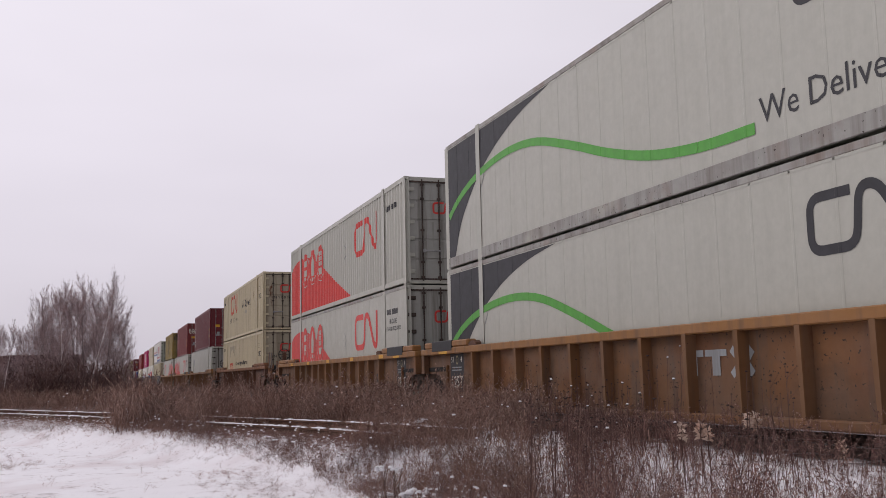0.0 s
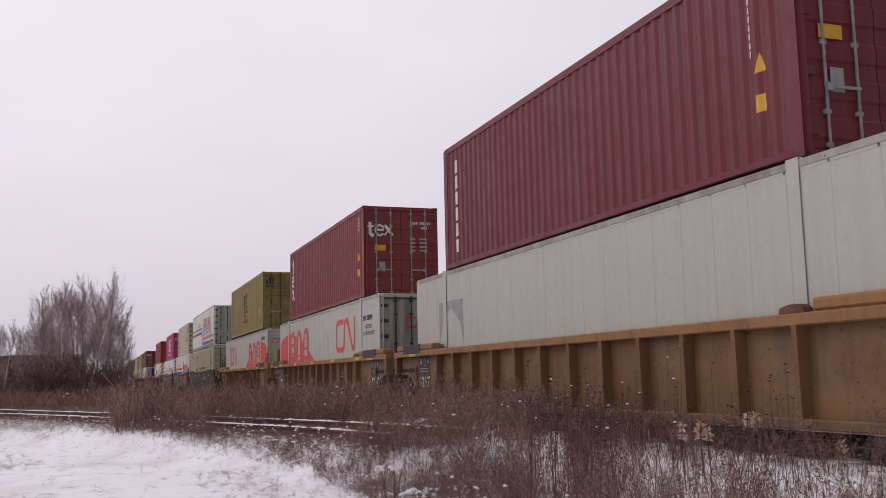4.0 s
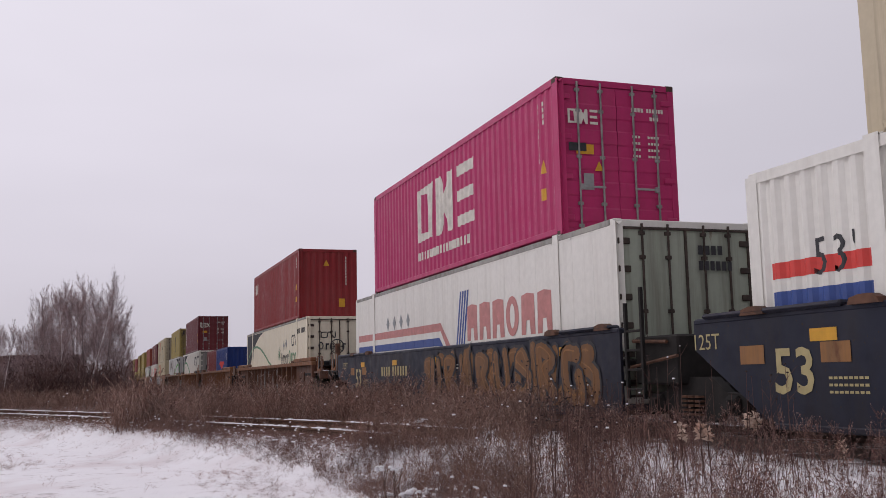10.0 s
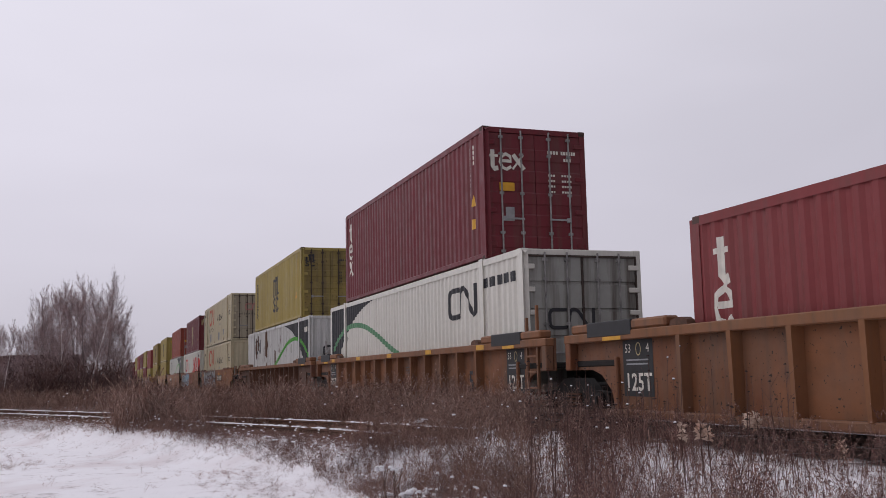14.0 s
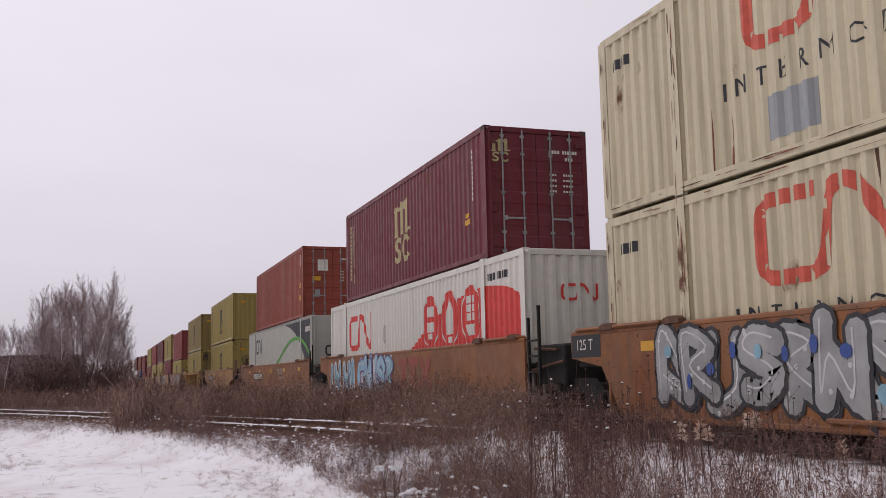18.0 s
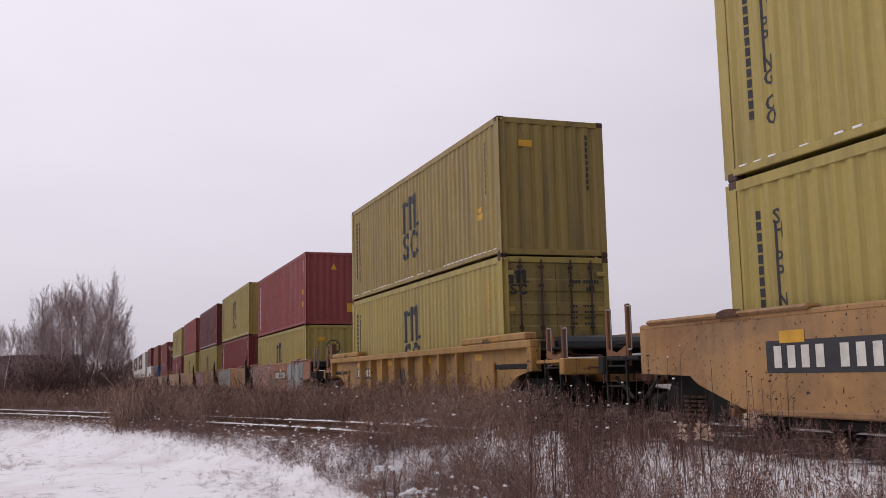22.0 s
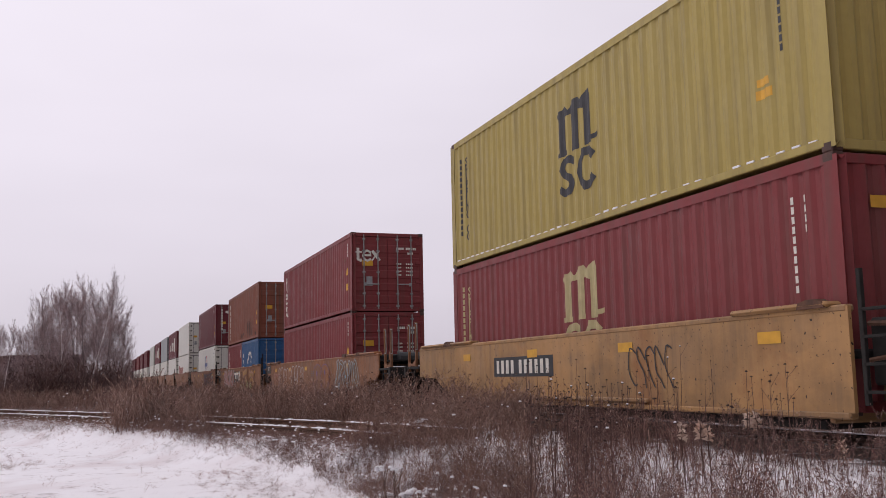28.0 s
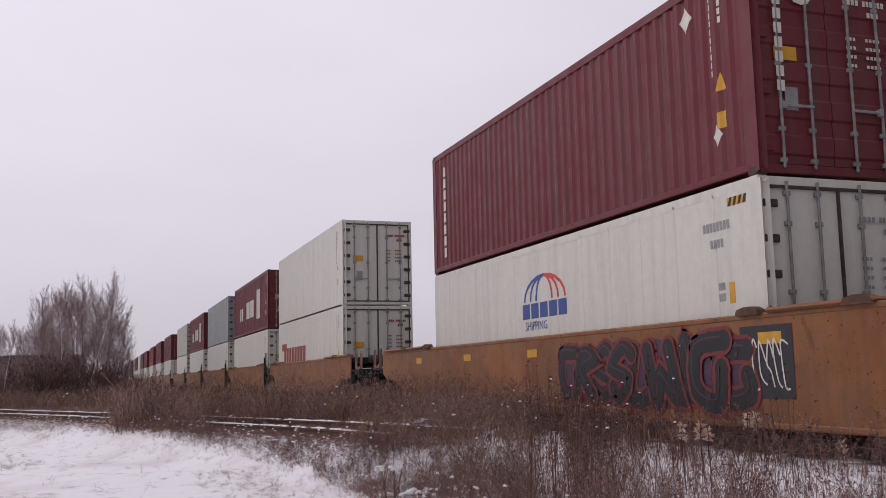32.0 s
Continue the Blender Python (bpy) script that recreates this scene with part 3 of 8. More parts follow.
def container_meshes(L, W, H, style, end, mat, posts, door_mat):
    """The shared meshes of one size, build and colour: body, frame, castings, door leaf and its fittings."""
    key = (L, W, H, style, end, mat, posts, door_mat)
    if key in BODY:
        return BODY[key]
    hw = W / 2
    paintm = MAT[mat]
    period = {"ribbed": 0.278, "wide": 0.26, "panel": 0}[style]
    depth = {"ribbed": 0.029, "wide": 0.036, "panel": 0}[style]
    depth = 0.046 if mat == "beige" else depth
    bp = corrugation(L, 0.17, period, depth) if period else seams(L, 0.72 if L > 15 else 0.95)
    zb, zt = 0.16, H - 0.11
    body = Shape()
    recess = 0.012 if period else 0.002
    for s in (-1, 1):
        pts = [(s * (hw - recess - d), y) for y, d in bp if 0.1 < y < L - 0.1]
        pts = [(s * (hw - recess), 0.09)] + pts + [(s * (hw - recess), L - 0.09)]
        vs = [(x, y, zb - 0.02) for x, y in pts] + [(x, y, zt + 0.02) for x, y in pts]
        n = len(pts)
        body.add(vs, [(i, i + 1, n + i + 1, n + i) for i in range(n - 1)])
    # roof, floor and the far end
    body.box(-hw + 0.05, hw - 0.05, 0.05, L - 0.05, H - 0.07, H - 0.025)
    body.box(-hw + 0.05, hw - 0.05, 0.05, L - 0.05, 0.10, 0.16)
    ebp = corrugation(W - 0.24, 0.02, 0.25, 0.04)

    def wall(y, inward):
        pts = [(-hw + 0.12 + a, y + inward * (0.012 + d)) for a, d in ebp]
        n = len(pts)
        body.add([(x, q, 0.15) for x, q in pts] + [(x, q, H - 0.1) for x, q in pts], [(i, i + 1, n + i + 1, n + i) for i in range(n - 1)])
    wall(L, -1)
    if end == "blank":
        wall(0.0, 1)
    if end == "nose":
        body.box(-hw + 0.05, hw - 0.05, 0.02, 0.06, 0.15, H - 0.08)
    framing = Shape()
    for s in (-1, 1):
        for y in (0, L):
            a, b = (y, y + 0.10) if y == 0 else (y - 0.10, y)
            framing.box(s * (hw - 0.13), s * (hw - 0.001), a + 0.002, b - 0.002, 0.1, H - 0.1, 0.012)
        if style != "ribbed":
            framing.box(s * (hw - 0.07), s * (hw - 0.004), 0.12, L - 0.12, 0.09, zb, 0.01)
        framing.box(s * (hw - 0.06), s * (hw - 0.002), 0.12, L - 0.12, zt, H - 0.035, 0.01)
        if posts:
            for y in (L / 2 - 6.03, L / 2 + 6.03):
                framing.box(s * (hw - 0.06), s * (hw + 0.012), y - 0.075, y + 0.075, 0.02, H - 0.01, 0.012)
    for y in (0.0, L):
        a, b = (y + 0.004, y + 0.10) if y == 0 else (y - 0.10, y - 0.004)
        framing.box(-hw + 0.13, hw - 0.13, a, b, H - 0.13, H - 0.01, 0.01)
        framing.box(-hw + 0.13, hw - 0.13, a, b, 0.03, 0.15, 0.01)
    if style == "panel" and L > 15:
        rails = [Shape().box(*sorted((s * (hw - 0.03), s * (hw + 0.006))), 0.1, L - 0.1, a, b, 0.008) for s in (-1, 1) for a, b in ((0.05, 0.27), (H - 0.10, H - 0.005))]
    sill = Shape().box(-0.036, 0.03, 0.12, L - 0.12, 0.06, zb, 0.01)
    cast = Shape().box(-0.081, 0.081, -0.089, 0.089, -0.059, 0.059, 0.014)
    out = {"body": body.mesh("body", paintm), "frame": framing.mesh("frame", paintm), "casting": cast.mesh("corner_casting", MAT["dark_rail"] if style == "ribbed" else paintm), "sill": sill.mesh("bottom_rail", paintm), "bp": bp, "recess": recess}
    if style == "panel" and L > 15:
        out["rails"] = [q.mesh("side_rail", MAT["rail_grey"]) for q in rails]
    if end == "door":
        dw = hw - 0.13
        leaf_edge = [(0.065, 0.16), (0.025, 0.16)]
        if style == "ribbed":
            for i in range(5):
                z = 0.26 + i * (H - 0.52) / 5
                leaf_edge += [(0.025, z), (0.006, z + 0.03), (0.006, z + 0.25), (0.025, z + 0.28)]
        elif style == "wide":
            for i in range(1, 5):
                z = 0.16 + i * (H - 0.30) / 5
                leaf_edge += [(0.025, z - 0.035), (0.048, z - 0.03), (0.048, z + 0.03), (0.025, z + 0.035)]
        leaf = Shape().slab(leaf_edge + [(0.025, H - 0.14), (0.065, H - 0.14)], 0.006, dw - 0.004)
        bar = Shape().rod((0, -0.012, 0.10), (0, -0.012, H - 0.07), 0.02, 7)
        for z in (0.2, 0.6, H / 2, H - 0.6, H - 0.22):
            bar.box(-0.05, 0.05, -0.022, 0.03, z - 0.03, z + 0.03, 0.008)
        handle = Shape().box(0, 0.5, -0.045, -0.025, 0.88, 0.92, 0.008).box(0.42, 0.5, -0.05, 0.02, 0.85, 0.95, 0.008)
        hinge = Shape().box(-0.06, 0.16, -0.014, 0.03, -0.05, 0.05, 0.012)
        out.update(leaf=leaf.mesh("door", MAT[door_mat or mat]), bar=bar.mesh("locking_bar", MAT["galvanised"] if (style == "ribbed" and "mustard" not in mat) or mat == "white" else MAT["dark_bar"]),
                   handle=handle.mesh("door_handle", MAT["grey"]), hinge=hinge.mesh("hinge", MAT["dark_bar"] if style == "panel" else paintm))
    BODY[key] = out
    return out


CONTAINERS = []


def container(y, z, L, H, style, mat, label, end="door", far=False, group="containers on the train", reefer=False, door_mat=None):
    """A freight container on the train, its near end at y along the train and its floor at z."""
    W = 2.591 if L > 15 else 2.438
    posts = L > 15
    k = container_meshes(L, W, H, style, end, mat, posts, door_mat)
    hw = W / 2
    ob = thing("shipping_container", label, "container", group)
    part("body", k["body"], None, ob)
    part("frame", k["frame"], None, ob)
    if style == "ribbed":
        for sx in (-1, 1):
            q = part("bottom_rail", k["sill"], None, ob)
            q.location = (sx * (hw - 0.034), 0, 0)
    if "rails" in k:
        for q in k["rails"]:
            part("side_rail", q, None, ob, "grey aluminium rail along the edge")
    if not far:
        for sx in (-1, 1):
            for yy in (0.089, L - 0.089):
                for zz in (0.059, H - 0.059):
                    c = part("corner_casting", k["casting"], None, ob)
                    c.location = (sx * (hw - 0.081), yy, zz)
    if end == "door":
        if not far and style != "ribbed":
            part("door_seal", Shape().box(-hw + 0.10, hw - 0.10, -0.004, 0.05, H - 0.16, H - 0.12).box(-hw + 0.10, hw - 0.10, -0.004, 0.05, 0.13, 0.17)
                 .box(-0.02, 0.02, -0.002, 0.06, 0.17, H - 0.16).box(-hw + 0.10, -hw + 0.135, -0.004, 0.05, 0.17, H - 0.16).box(hw - 0.135, hw - 0.10, -0.004, 0.05, 0.17, H - 0.16), "dark_bar", ob, "dark rubber seal round the doors")
        for s in (-1, 1):
            d = part("door", k["leaf"], None, ob)
            d.matrix_basis = Matrix.Diagonal((s, 1, 1, 1))
            for u in (0.33, 0.80):
                b = part("locking_bar", k["bar"], None, d)
                b.location = (u, 0, 0)
            if not far:
                h = part("door_handle", k["handle"], None, d)
                h.location = (0.30, 0, 0.0)
                for i in range(4 if style == "ribbed" else 6):
                    h = part("hinge", k["hinge"], None, d)
                    h.location = (hw - 0.22, 0, 0.35 + i * (H - 0.7) / (3 if style == "ribbed" else 5))
    if reefer:
        u = part("cooling_unit", Shape().box(-0.35, 1.05, -0.62, 0.03, 1.62, 2.84, 0.07).box(-0.28, 1.0, -0.40, 0.03, 1.38, 1.63, 0.04), "white", ob, "white nose-mounted cooling unit")
        part("grille", Shape().box(0.1, 0.95, -0.635, -0.60, 1.7, 2.0, 0.01), "grey", u)
        part("stripe", Shape().box(-0.2, 0.9, -0.628, -0.60, 2.38, 2.43, 0.005), "straw", u)
        part("bracket", Shape().box(-0.6, -0.42, -0.5, 0.03, 0.3, 1.1, 0.02), "ochre_trim", ob)
    ob["ends"] = hw
    CONTAINERS.append(ob)
    ROLLING.append((ob, y, z))
    return ob, -hw + k["recess"], k["bp"], L, H


def code_bars(c, y, z, mat, vertical=True):
    """The owner's code and size codes, as plain bars."""
    ob, x, bp, L, H = c
    if vertical:
        on_side("marking", column(10, 0.05, 0.085) + move(column(4, 0.05, 0.085), 0.2), y, z, x, mat, ob, bp)
    else:
        on_side("marking", bars(4, 0.13, 0.2) + move(bars(6, 0.12, 0.2), 0.85), y, z, x, mat, ob, bp)


def end_bars(c, mat, ribbed=True):
    ob, x, bp, L, H = c
    t = move(bars(4, 0.05, 0.075), 0.3, H - 0.55) + move(bars(6, 0.045, 0.075), 0.62, H - 0.55) + move(bars(3, 0.05, 0.07), 0.68, H - 0.70)
    for i in range(4):
        t += move(bars(3, .04, .045, .5), 0.3, H - 1.04 - i * 0.12) + move(bars(4, .045, .045, .4), 0.62, H - 1.04 - i * 0.12)
    on_end("marking", t, 0, 0, 0.004, mat, ob)


def comb_container(y, z, mat, ink, label, end="blank", H=2.896, faded=False, snow=False, code=True):
    c = container(y, z, 12.192, H, "ribbed", mat, label, end, door_mat="grimy_mustard" if "mustard" in mat else None)
    ob, x, bp, L, H = c
    on_side("logo", comb_mark(1.65), L - 6.1, 0.68 if H > 2.7 else 0.5, x, ink, ob, bp)
    on_side("lettering", move(column(13, 0.06, 0.105, 0.3), 0.0, 0), L - 0.5, H - 0.45, x, ink, ob, bp)
    for i, ch in enumerate("SHIPPING"):
        on_side("lettering", words(ch, 0.18, 1.0, .02), L - 0.80, H - 0.65 - i * 0.17, x, ink, ob, bp)
    for i, ch in enumerate("CO"):
        on_side("lettering", words(ch, 0.18, 1.0, .02), L - 0.80, H - 2.16 - i * 0.17, x, ink, ob, bp)
    if code:
        code_bars(c, 0.75, H - 0.4, "ivory" if "maroon" in mat else "yellow" if not snow else ink)
    on_side("sticker", rect(0, 0, .30, .12) + rect(0.02, 0.16, .26, .26), 1.25, 0.9, x, "yellow", ob, bp)
    if end == "door":
        on_end("logo", move(comb_mark(0.5), -0.85, H - 0.78), 0, 0, 0.004, ink, ob)
        end_bars(c, ink if "mustard" in mat else "ivory")
    else:
        on_end("sticker", rect(-0.75, H - 0.62, -0.45, H - 0.48), 0, 0, 0.0, "yellow", ob)
        on_end("marking", move(column(9, 0.05, 0.10), 0.78, H - 0.3), 0, 0, 0.0, ink if "mustard" in mat else "ivory", ob)
    if snow:
        sh = Shape()
        r = random.Random(int(y * 10))
        for i in range(1, len(bp) - 3, 4):
            if r.random() < 0.8:
                a, b = bp[i][0], bp[i + 3][0]
                sh.box(x - 0.010, x + 0.034, a + 0.03, b - 0.03, 0.158, 0.176 + 0.016 * r.random(), 0.006)
        tagged(part("snow", sh, "snow_white", ob), "snow lying on the bottom ledge", kind="stuff")
    return c


# ---- well cars ----
def truck_meshes():
    wheel = Shape()
    prof = [(0.0, 0.10), (0.07, 0.10), (0.08, 0.33), (0.02, 0.36), (0.0, 0.42), (0.10, 0.425), (0.125, 0.45), (0.14, 0.45), (0.14, 0.12), (0.14, 0.0)]
    n = 22
    vs = [(x, r * math.cos(6.2832 * i / n), r * math.sin(6.2832 * i / n)) for x, r in [(-0.04, 0.0)] + prof for i in range(n)]
    fs = [(k * n + i, k * n + (i + 1) % n, (k + 1) * n + (i + 1) % n, (k + 1) * n + i) for k in range(len(prof)) for i in range(n)]
    wheel.add(vs, fs)
    side = Shape()
    out = [(-1.15, 0.34), (-1.15, 0.56), (-0.72, 0.60), (-0.42, 0.80), (0.42, 0.80), (0.72, 0.60), (1.15, 0.56), (1.15, 0.34), (0.66, 0.34), (0.44, 0.20), (-0.44, 0.20), (-0.66, 0.34)]
    side.slab(out, -0.07, 0.07)
    for y in (-0.89, 0.89):
        side.box(-0.15, 0.05, y - 0.15, y + 0.15, 0.30, 0.56, 0.05)
        side.rod((-0.2, y, 0.42), (-0.05, y, 0.42), 0.09, 10)
    spring = Shape()
    for y in (-0.16, 0.0, 0.16):
        for j in range(5):
            spring.rod((-0.09, y, 0.28 + j * 0.06), (-0.09, y, 0.31 + j * 0.06), 0.075, 8)
    axle = Shape().rod((-0.95, 0, 0.42), (0.95, 0, 0.42), 0.075, 8)
    bolster = Shape().box(-1.0, 1.0, -0.2, 0.2, 0.42, 0.72, 0.04)
    return dict(wheel=wheel.mesh("wheel", MAT["iron"]), side=side.mesh("side_frame", MAT["iron"]), spring=spring.mesh("spring_nest", MAT["rusty_iron"]),
                axle=axle.mesh("axle", MAT["iron"]), bolster=bolster.mesh("bolster", MAT["iron"]))


TRUCK = truck_meshes()


def truck(parent, y):
    """A two-axle truck as part of a car."""
    t = part("truck", TRUCK["bolster"], None, parent, "black cast-steel truck with four wheels")
    t.location = (0, y, 0)
    for s in (-1, 1):
        f = part("side_frame", TRUCK["side"], None, t)
        f.matrix_basis = Matrix.Translation((s * 1.0, 0, 0)) @ Matrix.Diagonal((-s, 1, 1, 1))
        f = part("spring_nest", TRUCK["spring"], None, t)
        f.matrix_basis = Matrix.Translation((s * 1.0, 0, 0)) @ Matrix.Diagonal((-s, 1, 1, 1))
        for a in (-0.89, 0.89):
            w = part("wheel", TRUCK["wheel"], None, t)
            w.matrix_basis = Matrix.Translation((s * 0.70, a, 0.42)) @ Matrix.Diagonal((-s, 1, 1, 1))
    for a in (-0.89, 0.89):
        w = part("axle", TRUCK["axle"], None, t)
        w.location = (0, a, 0)


HWC = 1.49
DEEP, FOOT = {}, {}
CHORD = 1.50


def grab_loop(sh, x, y, z0, z1, out=0.09):
    sh.rod((x, y, z0), (x, y - out, z0), 0.012, 5).rod((x, y - out, z0), (x, y - out, z1), 0.012, 5).rod((x, y - out, z1), (x, y, z1), 0.012, 5)


def end_works(ob, y, d, mat, dark, wheel, tall):
    """The platform over the truck at a coupled end; d: -1 towards the head of the train, 1 towards its rear."""
    e = 2.05 * d
    part("centre_sill", Shape().box(-0.33, 0.33, *sorted((y, y + 3.1 * d)), 0.72, 1.10, 0.03), dark, ob)
    part("end_platform", Shape().box(-1.45, 1.45, *sorted((y + 2.02 * d, y + 3.15 * d)), 1.06, 1.12, 0.01).box(-1.48, 1.48, *sorted((y + 3.0 * d, y + 3.18 * d)), 0.86, 1.14, 0.02), dark, ob)
    part("walkway", Shape().box(-1.3, 1.3, *sorted((y + 1.5 * d, y + 2.9 * d)), 1.30, 1.34, 0.01), "iron", ob)
    sh = Shape()
    for i in range(3):
        sh.rod((-1.43, y + 2.4 * d, 0.38 + i * 0.30), (-1.43, y + 2.95 * d, 0.38 + i * 0.30), 0.016, 6)
    for q in (2.38, 2.97):
        sh.box(-1.45, -1.41, y + q * d - 0.022, y + q * d + 0.022, 0.34, 1.12, 0.006)
    part("ladder", sh, "iron", ob)
    part("brake_pipe", Shape().rod((-1.2, y + 0.4 * d, 1.2), (-1.15, y + 1.9 * d, 1.24), 0.025, 6).rod((-1.15, y + 1.9 * d, 1.24), (-0.6, y + 2.9 * d, 1.18), 0.025, 6), "rusty_iron", ob)
    part("brake_lever", Shape().slab([(y + 1.9 * d, 1.2), (y + 2.15 * d, 1.24), (y + 2.1 * d, 1.56), (y + 2.0 * d, 1.58)], -1.15, -1.11), "brown_trim", ob)
    part("valve_box", Shape().box(-1.34, -0.95, *sorted((y + 0.7 * d, y + 1.15 * d)), 1.12, 1.44, 0.03), "brown_trim" if d < 0 else "black", ob)
    part("pin_lifter", Shape().rod((-1.4, y + 3.1 * d, 1.0), (-0.3, y + 3.3 * d, 0.95), 0.014, 5).rod((-1.4, y + 3.1 * d, 1.0), (-1.42, y + 3.12 * d, 0.72), 0.014, 5), "rusty_iron", ob)
    for q, h in ((2.4, tall), (3.0, tall - 0.02)):
        p = part("handrail_post", Shape().box(-1.41, -1.34, y + q * d - 0.03, y + q * d + 0.03, 0.98, h, 0.012), "brown_trim", ob)
        g = Shape()
        grab_loop(g, -1.40, y + q * d - (0.04 if d < 0 else 0), h - 0.68, h - 0.04, 0.13)
        part("grab_iron", g, "galvanised", p)
    part("gusset", Shape().slab([(y + 2.4 * d, 1.13), (y + 3.0 * d, 1.13), (y + 2.98 * d, 1.24), (y + 2.7 * d, 1.17), (y + 2.42 * d, 1.28)], -1.42, -1.38), "brown_trim", ob)
    part("cross_beam", Shape().box(-1.28, 1.28, *sorted((y + 1.2 * d, y + 1.45 * d)), 1.12, 1.52, 0.03), "black", ob)
    part("air_tank", Shape().rod((-0.75, y + 1.6 * d, 1.38), (0.9, y + 1.6 * d, 1.38), 0.2, 14), "black", ob)
    part("drawbar", Shape().box(-0.13, 0.13, *sorted((y + 3.0 * d, y + 3.62 * d)), 0.74, 0.98, 0.03).box(-0.2, 0.2, *sorted((y + 3.45 * d, y + 3.72 * d)), 0.68, 1.04, 0.06), "rusty_iron", ob)
    part("hose_rack", Shape().box(-1.2, -0.4, *sorted((y + 0.6 * d, y + 1.3 * d)), 1.08, 1.42, 0.04), dark, ob)
    part("brake_cylinder", Shape().rod((-0.95, y + 1.3 * d, 1.18), (-0.95, y + 2.2 * d, 1.18), 0.17, 12), dark, ob)
    part("air_hose", Shape().rod((-0.45, y + 3.1 * d, 0.8), (-0.42, y + 3.6 * d, 0.45), 0.03, 6), "black", ob)
    part("snow", Shape().box(-1.25, -0.5, *sorted((y + 2.0 * d, y + 2.9 * d)), 1.121, 1.16, 0.02), "snow_white", ob, "snow on the end platform")
    if wheel:
        b = Shape().ring((-0.75, y + 2.75 * d, 2.0), "y", 0.25, 0.02)
        for i in range(4):
            a = 3.1416 * i / 4
            b.rod((-0.75 - 0.24 * math.cos(a), y + 2.75 * d, 2.0 - 0.24 * math.sin(a)), (-0.75 + 0.24 * math.cos(a), y + 2.75 * d, 2.0 + 0.24 * math.sin(a)), 0.014, 5)
        w = part("brake_wheel", b, "black", ob, "black spoked hand-brake wheel")
        part("brake_stand", Shape().box(-0.84, -0.66, *sorted((y + 2.78 * d, y + 2.9 * d)), 1.1, 2.1, 0.03), "rusty_iron", w)


